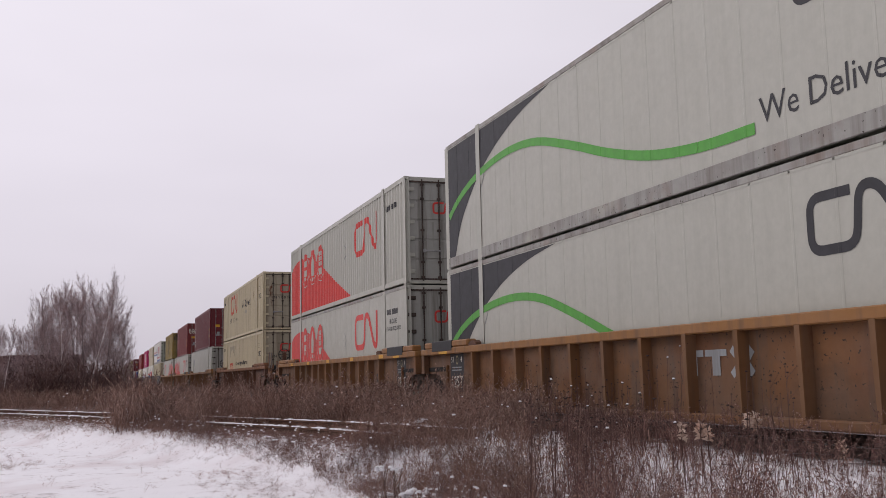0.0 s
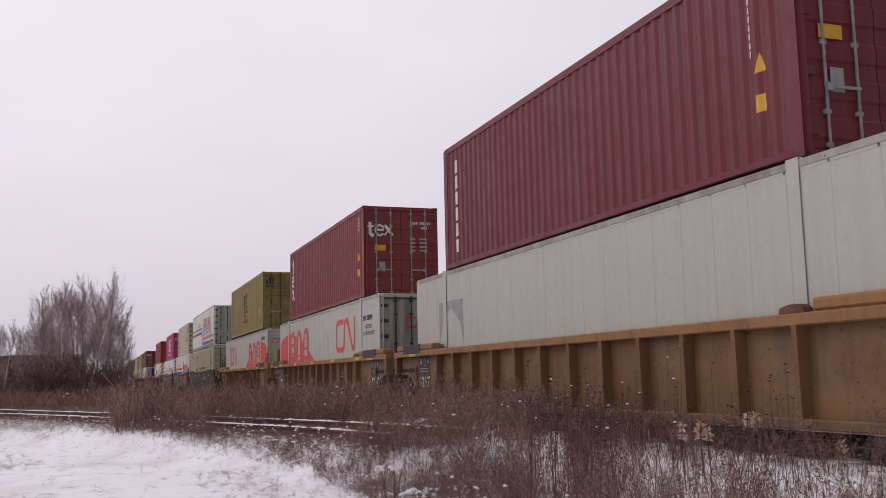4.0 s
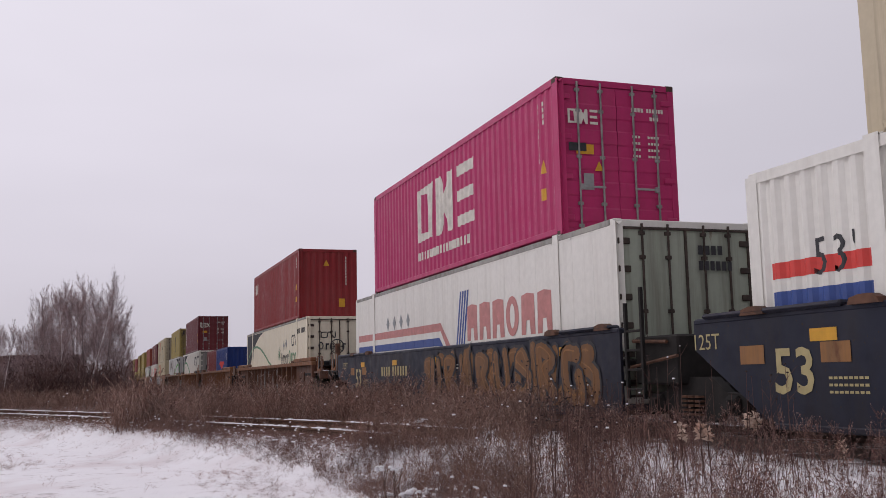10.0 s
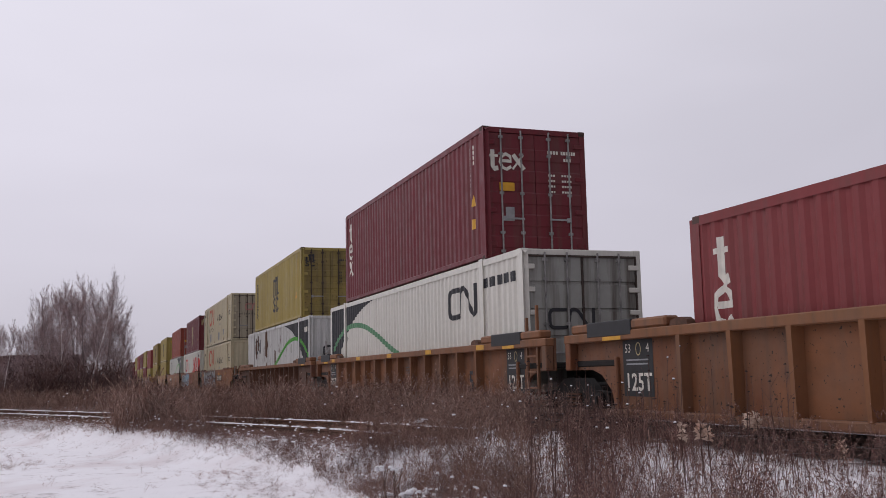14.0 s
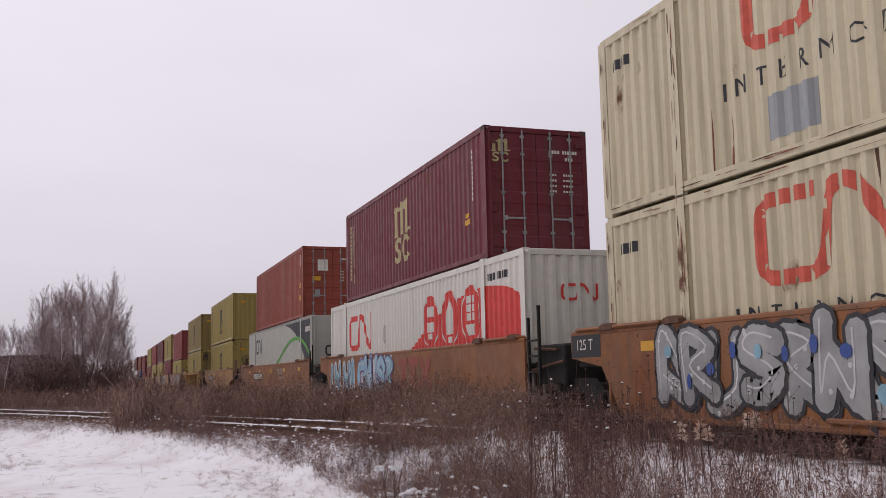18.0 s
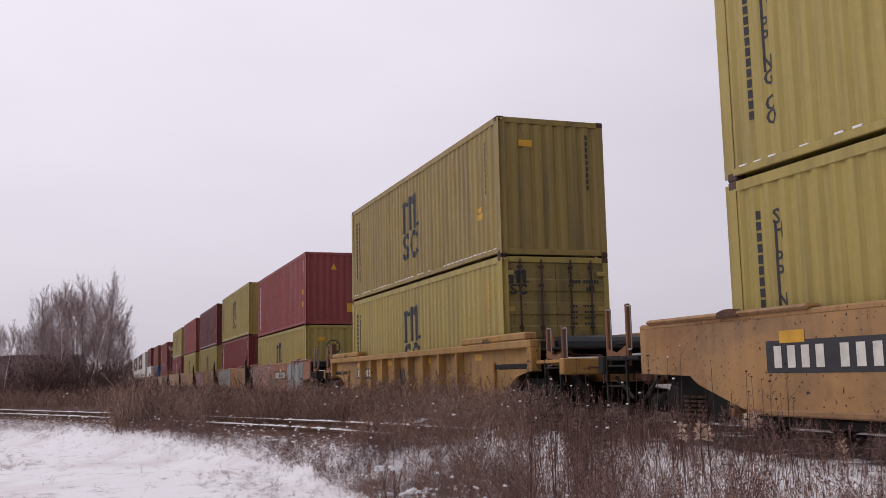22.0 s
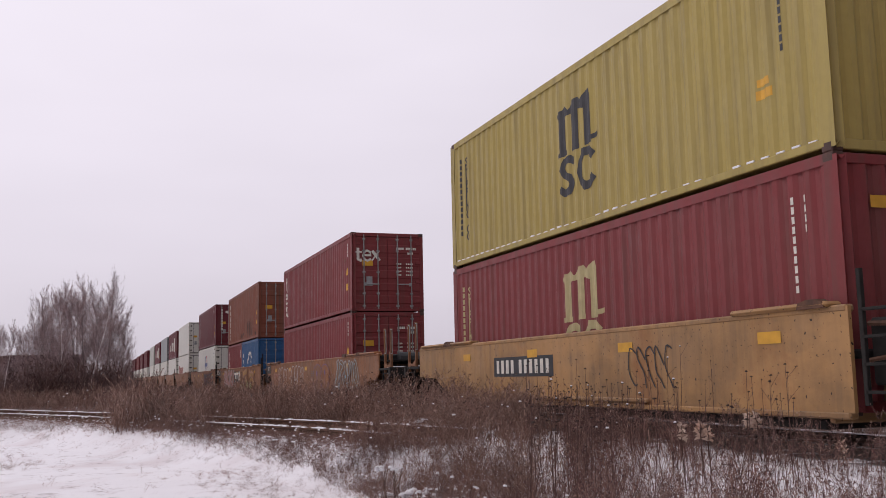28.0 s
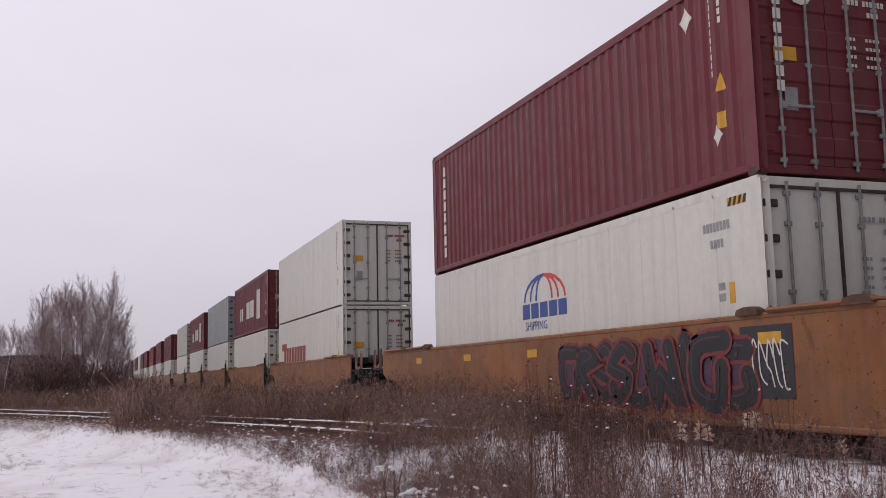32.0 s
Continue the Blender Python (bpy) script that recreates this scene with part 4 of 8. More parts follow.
def well_car(y, L, style, near, far_end, side_mat, trim_mat, label, group, nt, ft, rear=False, wheel=False, simple=False, seed=0, tall=1.68, tail_tall=1.68):
    """One well unit; y: where the well begins along the train, L: its length; near, far_end: 'joint' or 'coupler'."""
    ob = thing("well_car", label, "rail car", group)
    ob["joint"] = far_end == "joint"
    DEEP[ob.name] = 0.085 if style == "ribbed" else 0.0
    foot = 0.42 if style != "ribbed" and L < 15 else 0.27
    FOOT[ob.name] = foot
    top = CHORD if style == "ribbed" else 1.53

    def end_outline(kind, at_near):
        """An end of the side plate from its top corner to its foot; the first number counts inwards from the end of the well."""
        if style == "ribbed":
            return [(-1.42, .93), (-.75, .93), (-.45, .85), (-.15, .6), (-.05, .26)] if kind == "joint" else [(-1.95, .93), (-1.45, .93), (-.95, .84), (-.45, .6), (-.18, .26)]
        if kind == "joint":
            return [(-.30, foot)] if at_near else [(-1.10, 1.15), (.35, foot)] if side_mat == "slate" else [(-1.10, 1.12), (-.10, .98), (.45, foot)]
        return [(-1.95, .97), (-1.5, .80), (-.72, .78), (-.62, foot)] if L > 15 else [(-1.95, .86), (-.75, .82), (-.54, .70), (.35, foot)]
    o_n, o_f = end_outline(near, True), end_outline(far_end, False)
    en, ef = -o_n[0][0], -o_f[0][0]
    prof = [(-en, top)] + o_n + [(L - a, z) for a, z in o_f[::-1]] + [(L + ef, top)]
    for s in (-1, 1):
        deep = 0.085 if style == "ribbed" else 0.0
        part("side", Shape().slab(prof, s * (HWC - 0.09 - deep), s * (HWC - 0.045 - deep)), side_mat, ob)
        if style == "ribbed":
            part("top_chord", Shape().box(*sorted((s * (HWC - 0.16), s * (HWC + 0.03))), -en, L + ef, top - 0.14, top, 0.015), trim_mat, ob)
            part("bottom_chord", Shape().box(*sorted((s * (HWC - 0.12), s * HWC)), -0.02, L + 0.02, 0.22, 0.34, 0.02), side_mat, ob)
        else:
            part("top_chord", Shape().box(*sorted((s * (HWC - 0.16), s * (HWC - 0.035))), -en + 0.02, L + ef - 0.02, top - 0.06, top + 0.02, 0.02), side_mat, ob)
            part("bottom_chord", Shape().box(*sorted((s * (HWC - 0.16), s * (HWC - 0.03))), o_n[-1][0] + .06, L - o_f[-1][0] - .06, foot - 0.07, foot + 0.01, 0.02), side_mat, ob)
        for a, b in ((-en, 0.75), (L - 0.75, L + ef)):
            part("end_cap", Shape().box(*sorted((s * (HWC - 0.22), s * (HWC + 0.02))), a + 0.25, b + 0.9 if a < 0 else b - 0.25, top + 0.003, top + (0.15 if style == "ribbed" else 0.07), 0.03) if a < 0 else
                 Shape().box(*sorted((s * (HWC - 0.22), s * (HWC + 0.02))), a - 0.9, b - 0.25, top + 0.003, top + (0.15 if style == "ribbed" else 0.07), 0.03), trim_mat, ob)
    if style == "ribbed":
        n = int((L - 3.9) / 1.06)
        rib = Shape().add([(-HWC + 0.132, -0.05, 0.33), (-HWC + 0.132, 0.05, 0.33), (-HWC - 0.01, 0.03, 0.33), (-HWC - 0.01, -0.03, 0.33),
                           (-HWC + 0.132, -0.065, 1.37), (-HWC + 0.132, 0.065, 1.37), (-HWC - 0.03, 0.045, 1.37), (-HWC - 0.03, -0.045, 1.37)],
                          [(0, 1, 2, 3), (4, 7, 6, 5), (0, 4, 5, 1), (1, 5, 6, 2), (2, 6, 7, 3), (3, 7, 4, 0)]).mesh("rib", MAT[{"ochre": "ochre_rib", "ochre_bright": "ochre_rib", "brown_ochre": "brown_trim", "rib_brown": "brown_rib", "yellow_tan": "yellow_rib"}[side_mat]])
        for i in range(n + 1):
            r = part("rib", rib, None, ob)
            r.location = (0, 1.95 + (L - 3.9) * i / n, 0)
        for a in (-en + 0.1, L + ef - 0.1):
            part("corner_post", Shape().box(-HWC - 0.02, -HWC + 0.132, a - 0.09, a + 0.09, 0.93, top - 0.13, 0.015), side_mat, ob)
    else:
        part("step_rail", Shape().box(-HWC - 0.01, -HWC + 0.06, L * 0.3, L * 0.7, foot + 0.03, foot + 0.09, 0.015), side_mat, ob)
    part("well_floor", Shape().box(-1.3, 1.3, 0.3, L - 0.3, 0.22, 0.33, 0.02), "iron", ob)
    for a, d in ((0.12, -1), (L - 0.12, 1)):
        part("bulkhead", Shape().box(-1.42, 1.42, *sorted((a, a - 0.08 * -d)), 0.30, 1.12, 0.02), side_mat, ob)
        part("end_deck", Shape().box(-1.38, 1.38, *sorted((a, a + (en if d < 0 else ef) * d)), 0.98, 1.08, 0.02), "iron", ob)
    if style == "ribbed":
        for kind, a, b in ((near, -.36, 1.05), (far_end, L - .75, L + .6)):
            if kind == "joint" and not simple:
                q = part("chord_sleeve", Shape().box(-HWC - .036, -HWC + .235, a, b, top - .075, top + .158, .012), "black", ob, "black painted length of the top chord")
                part("reflector", Shape().box(-HWC - .037, -HWC - .02, a + .3, a + .85, top - .135, top - .078, .003), "yellow", q)
    elif near == "joint" and not simple:
        # a black box makes the shaded gap between two wells look dark
        part("end_panel", Shape().box(-1.22, 1.22, -1.5, -0.34, .70, 1.40, .03), "iron", ob, "black block standing in for the shade between two wells")
        part("brake_rod", Shape().rod((-1.3, -1.6, 1.1), (-1.3, -.32, .95), .025, 6).rod((-1.27, -1.3, 1.30), (-1.27, -.4, 1.34), .03, 6), "rusty_iron", ob)
    g = Shape().slab([(-0.22, 0), (0.22, 0), (0.19, 0.07), (0.05, 0.10), (-0.10, 0.10), (-0.19, 0.06)], -0.05, 0.08)
    gm = g.mesh("container_guide", MAT["rusty_iron"])
    for a in ((0.18, L / 2 - 6.1, L / 2 + 6.1, L - 0.18) if L > 15 else (0.2, L - 0.2)):
        q = part("container_guide", gm, None, ob)
        q.location = (-HWC + 0.03, a, top + 0.0)
    if nt:
        truck(ob, nt)
    if ft:
        truck(ob, ft)
    if near == "coupler":
        end_works(ob, 0, -1, trim_mat, "iron" if style != "ribbed" or seed % 2 else side_mat, wheel, tall)
    else:
        part("joint_arm", Shape().box(-0.4, 0.4, -1.7, 0.1, 0.70, 1.02, 0.03), "iron", ob)
        sh = Shape()
        for i in range(4):
            sh.box(-1.47, -1.42, -0.95, -0.5, 0.62 + i * 0.28, 0.655 + i * 0.28, 0.006)
        for q in (-0.95, -0.5):
            sh.box(-1.47, -1.42, q - 0.03, q + 0.03, 0.5, 2.1 if q < -.7 else 1.9, 0.006)
        if style != "ribbed" or seed % 3 == 0:
            part("ladder", sh, "iron" if style != "ribbed" else trim_mat, ob)
    if far_end == "coupler":
        end_works(ob, L, 1, trim_mat, "iron" if style != "ribbed" or seed % 2 else side_mat, not wheel and rear, tail_tall)
    else:
        part("joint_arm", Shape().box(-0.4, 0.4, L - 0.1, L + 1.6, 0.70, 1.02, 0.03), "iron", ob)
    ROLLING.append((ob, y, 0.0))
    return ob


# ---- the liveries ----
FLOOR = 0.37
HC, STD = 2.896, 2.591
L53, L40, L20 = 16.154, 12.192, 6.058


def at_u(pts, L, flip):
    """Points given from the far end, or from the near end when flipped, as u from y = L."""
    return [(L - u, v) if flip else (u, v) for u, v in pts]


def placard(c, u, v, s, mat="pale_grey"):
    """A diamond-shaped placard holder with a dark rim."""
    ob, x, bp, L, H = c
    p = on_side("placard", diamond(u, v, s), L, 0, x, "grey", ob, bp)
    on_side("plate", diamond(u, v, s * .86), L, 0, x, mat, p, bp, .009)


def red_livery(y, z, style, flip, label, end="door", reefer=False, mat="pale_grey"):
    c = container(y, z, L53, HC, style, mat, label, end, reefer=reefer, door_mat="grimy_white")
    ob, x, bp, L, H = c
    arch = [(0.06, 0.17), (0.06, 1.95), (0.6, 2.18), (1.4, 2.30), (2.4, 2.33), (4.0, 2.15), (5.4, 1.80), (6.9, 1.28), (8.4, 0.76), (10.3, 0.17)]
    on_side("logo", tess([at_u(arch[:1] + rounded(arch[1:]), L, flip)]), L, 0, x, "logo_red", ob, bp, 0.004, "red sweeping panel")
    red, pale = pictograms(1.34, 1.36)
    u0 = 2.95 if not flip else 10.62
    for a, b in zip(red, pale):
        on_side("logo", move(a, u0, 1.12), L, 0, x, "logo_red", ob, bp, 0.009)
        on_side("pictogram", move(b, u0, 1.12), L, 0, x, mat, ob, bp, 0.0135)
    on_side("logo", move(ribbon_mark(1.06), 10.75 if not flip else 2.55, 1.34), L, 0, x, "logo_red", ob, bp)
    placard(c, 9.4 if not flip else 6.55, 1.7, 0.27)
    on_side("marking", move(bars(4, .075, .15) + move(bars(6, .07, .15), .5), 14.35, 2.2 if not flip else 2.42), L, 0, x, "ink", ob, bp)
    if not flip and style == "panel":
        on_side("lettering", move(words("HI-CUBE", .13), 14.6, 1.95) + move(words("CHASSIS REQUIRED", .11), 14.3, 1.76), L, 0, x, "ink", ob, bp)
    on_end("logo", move(ribbon_mark(0.25 if end == "nose" else 0.32), -1.05 if end == "nose" else -0.5, 2.2 if end == "nose" else 1.9), 0, 0, 0.02, "logo_red", ob)
    return c


def green_livery(y, z, style, flip, label, end="door", reefer=False, mat="pale_grey", extra=""):
    c = container(y, z, L53, HC, style, mat, label, end, reefer=reefer, door_mat="grimy_white" if style == "wide" else None)
    ob, x, bp, L, H = c
    cool = extra == "cool" and style == "panel"
    blk = [(0.06, 0.17), (0.06, 2.78), (5.6, 2.78), (4.4, 2.62), (3.3, 2.35), (2.3, 1.95), (1.5, 1.45), (0.9, 0.9), (0.5, 0.17)]
    on_side("logo", tess([at_u(blk[:2] + rounded(blk[2:]), L, flip)]), L, 0, x, "ink", ob, bp, 0.004, "black corner panel")
    arc = [(0.2, 1.2), (0.8, 1.5), (1.6, 1.75), (2.6, 1.92), (3.8, 1.98), (5.0, 1.85), (6.4, 1.45), (7.6, 1.05), (8.8, 0.74), (10.0, 0.58), (11.2, 0.54)]
    if flip or extra == "cool":
        arc = [(0.3, 1.38), (1.0, 1.75), (2.0, 2.04), (3.2, 2.13), (4.5, 2.02), (5.8, 1.72), (7.2, 1.3), (8.6, 0.95), (9.8, 0.6)]
    on_side("logo", band(at_u(rounded(arc), L, flip), 0.10 if cool else 0.15), L, 0, x, "green" if extra != "cool" else "dull_green", ob, bp, 0.009, "green sweeping line")
    on_side("logo", move(ribbon_mark(0.45 if cool else 0.70), 12.95 if cool else 12.0 if not flip else 2.45, 1.85 if cool else 1.75), L, 0, x, "ink", ob, bp)
    placard(c, 2.2 if not flip else 12.4, 1.75, 0.22)
    if cool:
        for u, v, q in ((11.15, 1.93, .22), (11.7, 2.0, .26)):
            placard(c, u, v, q, "tin_grey")
    on_side("marking", bars(4, .12, .2) + move(bars(6, .11, .2), .8), 2.0 if not flip else 1.9, 2.3, x, "ink" if not flip else "ivory", ob, bp)
    on_end("logo", move(ribbon_mark(0.24 if cool else 0.40), -0.75, 2.05 if cool else 1.35), 0, 0, 0.02, "ink", ob)
    return c


def beige_domestic(y, z, label, old, end="door", slogan=True):
    c = container(y, z, L53, HC, "wide", "beige", label, end, door_mat="grimy_beige")
    ob, x, bp, L, H = c
    on_side("logo", move(ribbon_mark(1.1 if slogan else .75), 3.6 if slogan else 3.3, 1.5 if slogan else 0.75), L, 0, x, "dull_red", ob, bp, worn=0.45 if old else 0.0)
    if slogan:
        worn = 0.4 if old else 0.0
        for text, size, gap, u, v in (("INTERMODAL", 0.24, 2.0, 3.1, 1.04), ("We Deliver!", 0.44, 1.0, 8.5, 1.58)):
            for g in pieces(move(words(text, size, gap), u, v)):
                on_side("lettering", g, L, 0, x, "ink", ob, bp, worn=worn if size < .4 else 0.0)
        on_side("lettering", move(bars(6, .1, .14), 9.6, 1.25), L, 0, x, "grey", ob, bp)
    else:
        on_side("lettering", move(words("World-class freight forwarding services", 0.205, 1.0, .015), 5.9, 1.36), L, 0, x, "ink", ob, bp)
        on_side("logo", tess([[(3.2, 1.7), (3.2, 2.5), (5.4, 2.5), (5.4, 1.6), (5.2, 1.95), (4.7, 2.25), (4.2, 2.33), (3.7, 2.15)]]), L, 0, x, "grimy_beige", ob, bp)
    on_side("lettering", move(words("53 ft", 0.26), 14.5, 2.05) + move(words("XHC", 0.26), 14.5, 1.65), L, 0, x, "ink", ob, bp)
    on_side("marking", bars(4, .1, .16), L - .3, 2.3, x, "ink", ob, bp)
    on_side("patch", rect(3.95, .33, 4.85, .88) if old else diamond(2.1, 2.2, 0.22), L, 0, x, "tin_grey" if old else "grey", ob, bp)
    if old:
        r = random.Random(int(y))
        for i in range(26):
            u, w, low = r.uniform(.3, 15.6), r.uniform(.03, .13), i % 3 > 0
            v0, v1 = (.17, r.uniform(.35, 1.05)) if low else (2.78, r.uniform(1.9, 2.6))
            if abs(u - 8.2) > 6 or r.random() < .75:
                on_side("rust", tess([[(u, v0), (u + w * .6, v0), (u + w * .8, v0 + (v1 - v0) * .6), (u + w * .4, v1), (u + w * .15, v0 + (v1 - v0) * .5)]]), L, 0, x, "rust_brown" if i % 2 else "rusty_iron", ob, bp, 0.003)
        # rust along the posts, the foot and the top edge
        for u0, v0, u1, v1, k in ((.02, .2, .09, 2.7, 9), (L / 2 - 6.1, .1, L / 2 - 5.96, 2.8, 11), (L / 2 + 5.96, .1, L / 2 + 6.1, 2.8, 9), (.3, .10, 15.8, .155, 26), (.3, 2.80, 15.8, 2.85, 16)):
            for i in range(k):
                cu, cv = r.uniform(u0, u1), r.uniform(v0, v1)
                ru, rv = (r.uniform(.006, .02), r.uniform(.05, .35)) if v1 - v0 > 1 else (r.uniform(.06, .5), r.uniform(.004, .012))
                on_side("rust", tess([[(cu + ru * r.uniform(.5, 1) * math.cos(q), cv + rv * r.uniform(.5, 1) * math.sin(q)) for q in [.785 * j for j in range(8)]]]), L, 0, x - .026, "rusty_iron" if i % 3 else "rust_brown", ob)
        for u, v, w, h in ((9.1, .3, .7, .5), (11.6, .55, .5, .35)):
            on_side("patch", rect(u, v, u + w, v + h), L, 0, x, "tin_grey", ob, bp, 0.003)
    if end == "door":
        on_end("logo", move(ribbon_mark(0.40), -0.45, 1.85), 0, 0, -0.0, "faded_red" if old else "logo_red", ob, 0.03)
        on_end("lettering", move(words("INTERMODAL", 0.13, 1.5), -0.85, 1.55), 0, 0, 0, "ink", ob, 0.03)
        on_end("marking", move(bars(4, .09, .14), 0.2, 2.5) + move(bars(6, .08, .14), .2, 2.28), 0, 0, 0, "ink", ob, 0.03)
    else:
        on_end("lettering", move(words("53 ft", .3), -.3, 1.9) + move(words("XHC", .3), -.3, 1.4), 0, 0, 0, "ink", ob, 0.01)
        on_end("marking", move(column(8, .1, .13), .75, 2.5), 0, 0, 0, "ink", ob, 0.01)
    return c


def stripe_livery(y, z, style, label, high, mark, mat="bright_white", door_mat=None):
    """White domestic container with red and blue stripes and a row of slanted red blocks."""
    c = container(y, z, L53, HC, style, mat, label, "door", door_mat=door_mat)
    ob, x, bp, L, H = c
    rd = "faded_red" if mark == "faded" else "logo_red"
    if high:
        red = [(0.1, 1.66), (7.74, 1.63), (8.56, 0.78), (15.9, 0.80)]
        blue = [(0.1, 1.31), (7.6, 1.30), (8.43, 0.40), (15.9, 0.42)]
    else:
        red = [(0.3, 1.66), (7.9, 1.64), (8.45, 1.15), (9.0, 0.75)]
        blue = [(0.3, 1.32), (7.8, 1.30), (8.3, 0.9), (8.6, 0.5)]
    on_side("stripe", band(red, 0.19), L, 0, x, rd, ob, bp)
    on_side("stripe", band(blue, 0.19), L, 0, x, "logo_blue", ob, bp)
    t = []
    for i in range(4):
        t += rect(0.15 * i, 0, 0.15 * i + 0.09, 1.35, 0.26)
    u0 = 8.86 if high else 8.9
    v0 = 1.0
    on_side("logo", move(t, u0, v0), L, 0, x, "logo_blue", ob, bp)
    for i in range(6):
        u = u0 + .75 + i * .72
        if i == 3:
            t = oval(u + .3, .5, .31, .5, 16, .19)
        else:
            t = tess([[(u, 0), (u + .2, 0), (u + .24, .34), (u + .38, .34), (u + .42, 0), (u + .62, 0), (u + .6, .95), (u + .3, 1), (u + .03, .95)]])
        on_side("logo", [tuple((p, v0 + (.30 if high else .24) + q * (.98 if high else .78)) for p, q in w) for w in t], L, 0, x, rd, ob, bp)
    if high:
        on_side("lettering", move(words("TRANSPORTATION SYSTEMS", 0.24), u0 + .5, v0 + .02), L, 0, x, "logo_blue", ob, bp)
    for i in range(4):
        placard(c, 4.5 + i * .62 - (0 if high else 1.0), 1.95, .2, "tin_grey")
    if not high and mark != "faded":
        on_side("lettering", move(words("53'", .42), 1.0, 1.55), L, 0, x, "ink", ob, bp)
    on_end("marking", move(bars(4, .09, .15), .2, 2.35) + move(bars(6, .08, .15), .2, 2.1), 0, 0, 0, "ink", ob, .03)
    on_end("marking", diamond(-.8, .9, .2) + diamond(-.3, .85, .2) + diamond(.4, 1.2, .22), 0, 0, 0, "pale_grey", ob, .03)
    on_end("sticker", rect(.75, .55, 1.0, .85), 0, 0, 0, "yellow", ob, .03)
    return c


def box40(y, z, mat, label, H=HC, end="door", style="ribbed", word=0, word_mat="ivory", far=False, door_mat=None, stickers=True, code=True):
    """A plain forty-foot box with a vertical word as blocks at its far end and code bars at its near end."""
    c = container(y, z, L40, H, style, mat, label, end, far=far, door_mat=door_mat)
    ob, x, bp, L, H = c
    if word:
        on_side("lettering", column(word, 0.2, 1.75 / word, 0.25), L - 0.6, H - 0.4, x, word_mat, ob, bp)
    if not far:
        if code:
            code_bars(c, 0.85, H - 0.3, word_mat)
        if stickers:
            on_side("sticker", rect(0, 0, .16, .22) + tess([[(0, .5), (.2, .5), (.1, .75)]]), 0.75, 0.75, x, "yellow", ob, bp)
        if end == "door":
            end_bars(c, word_mat)
        if end == "door" and stickers:
            on_end("sticker", rect(-.85, 1.5, -.5, 1.68), 0, 0, .004, "yellow", ob)
            on_end("sticker", rect(-.72, .85, -.52, 1.15), 0, 0, .004, "grey", ob)
        elif end != "door":
            on_end("sticker", rect(.45, .5, .7, .85) + tess([[(-.2, H - .7), (.05, H - .7), (-.08, H - .45)]]), 0, 0, .004, "yellow", ob)
            on_end("marking", column(9, .05, .1), .72, H - .3, .004, word_mat, ob)
    return c


def short_mark(c, ends=True):
    """A lessor's small emblem of a hooked post, a loop and a cross, down the side and on the doors."""
    ob, x, bp, L, H = c
    post = band([(-.02, .30), (-.02, -.16), (.04, -.23), (.14, -.20)], .12) + rect(-.15, .10, .14, .17)
    loop = band([(-.12, .0), (.15, .0), (.13, .13), (.0, .20), (-.13, .12), (-.17, -.03), (-.11, -.18), (.02, -.23), (.16, -.15)], .085)
    cross = band([(-.15, .19), (.17, -.22)], .12) + band([(.15, .19), (-.17, -.22)], .06)
    for i, q in enumerate((post, loop, cross)):
        if ends:
            on_end("logo", move(q, -.98 + .29 * i, H - .75, .78), 0, 0, .004, "ivory", ob, .008)
        on_side("logo", move(q, 0, -.56 * i, 1.1), L - .6, H - .68, x, "ivory", ob, bp)


# ---- the train ----
R, SM = "ribbed", "smooth"
OCB = ("ochre_bright", "ochre_trim")
OCD = ("brown_ochre", "brown_trim")
OCH, BRN = ("ochre", "ochre_trim"), ("rib_brown", "brown_trim")
DIRTY = "rust-streaked brown ribbed well car with an ochre top chord"
SMOOTH = "smooth-sided tan well car with sprayed graffiti"


def unit(slot, L, style, near, far_end, mats, label, group, lead, tail, **kw):
    """A well unit. lead: it carries its own truck at the near end; tail: at the far end."""
    gap_n = -1.62 if near == "joint" else -1.15
    gap_f = L + (1.62 if far_end == "joint" else 1.15)
    return well_car(slot, L, style, near, far_end, mats[0], mats[1], label, group, gap_n if lead else None, gap_f if tail else None, **kw)


def skin(ob):
    """The outer face of a car's side plate."""
    return -HWC + 0.045 + DEEP[ob.name]


def stencil_panel(ob, y, size=53):
    """A black stencil panel with the load limit, a small roundel and rows of fine print."""
    x = skin(ob)
    q = on_side("panel", rect(0, 0, .84, .84), y, .53, x, "black", ob, None, .005)
    on_side("lettering", words("125T", .25, 1.0, .02), y - .05, .62, x, "ivory", q, None, .010)
    on_side("lettering", words(str(size), .13), y - .06, 1.17, x, "ivory", q, None, .010)
    on_side("lettering", words("4", .13), y - .66, 1.17, x, "ivory", q, None, .010)
    on_side("roundel", oval(.45, 1.22, .075, .10, 14, .02), y, 0, x, "straw", q, None, .010)
    for i in range(2):
        on_side("fine_print", rect(.1, .0, .72, .022), y, .99 + .06 * i, x, "tin_grey", q, None, .010)


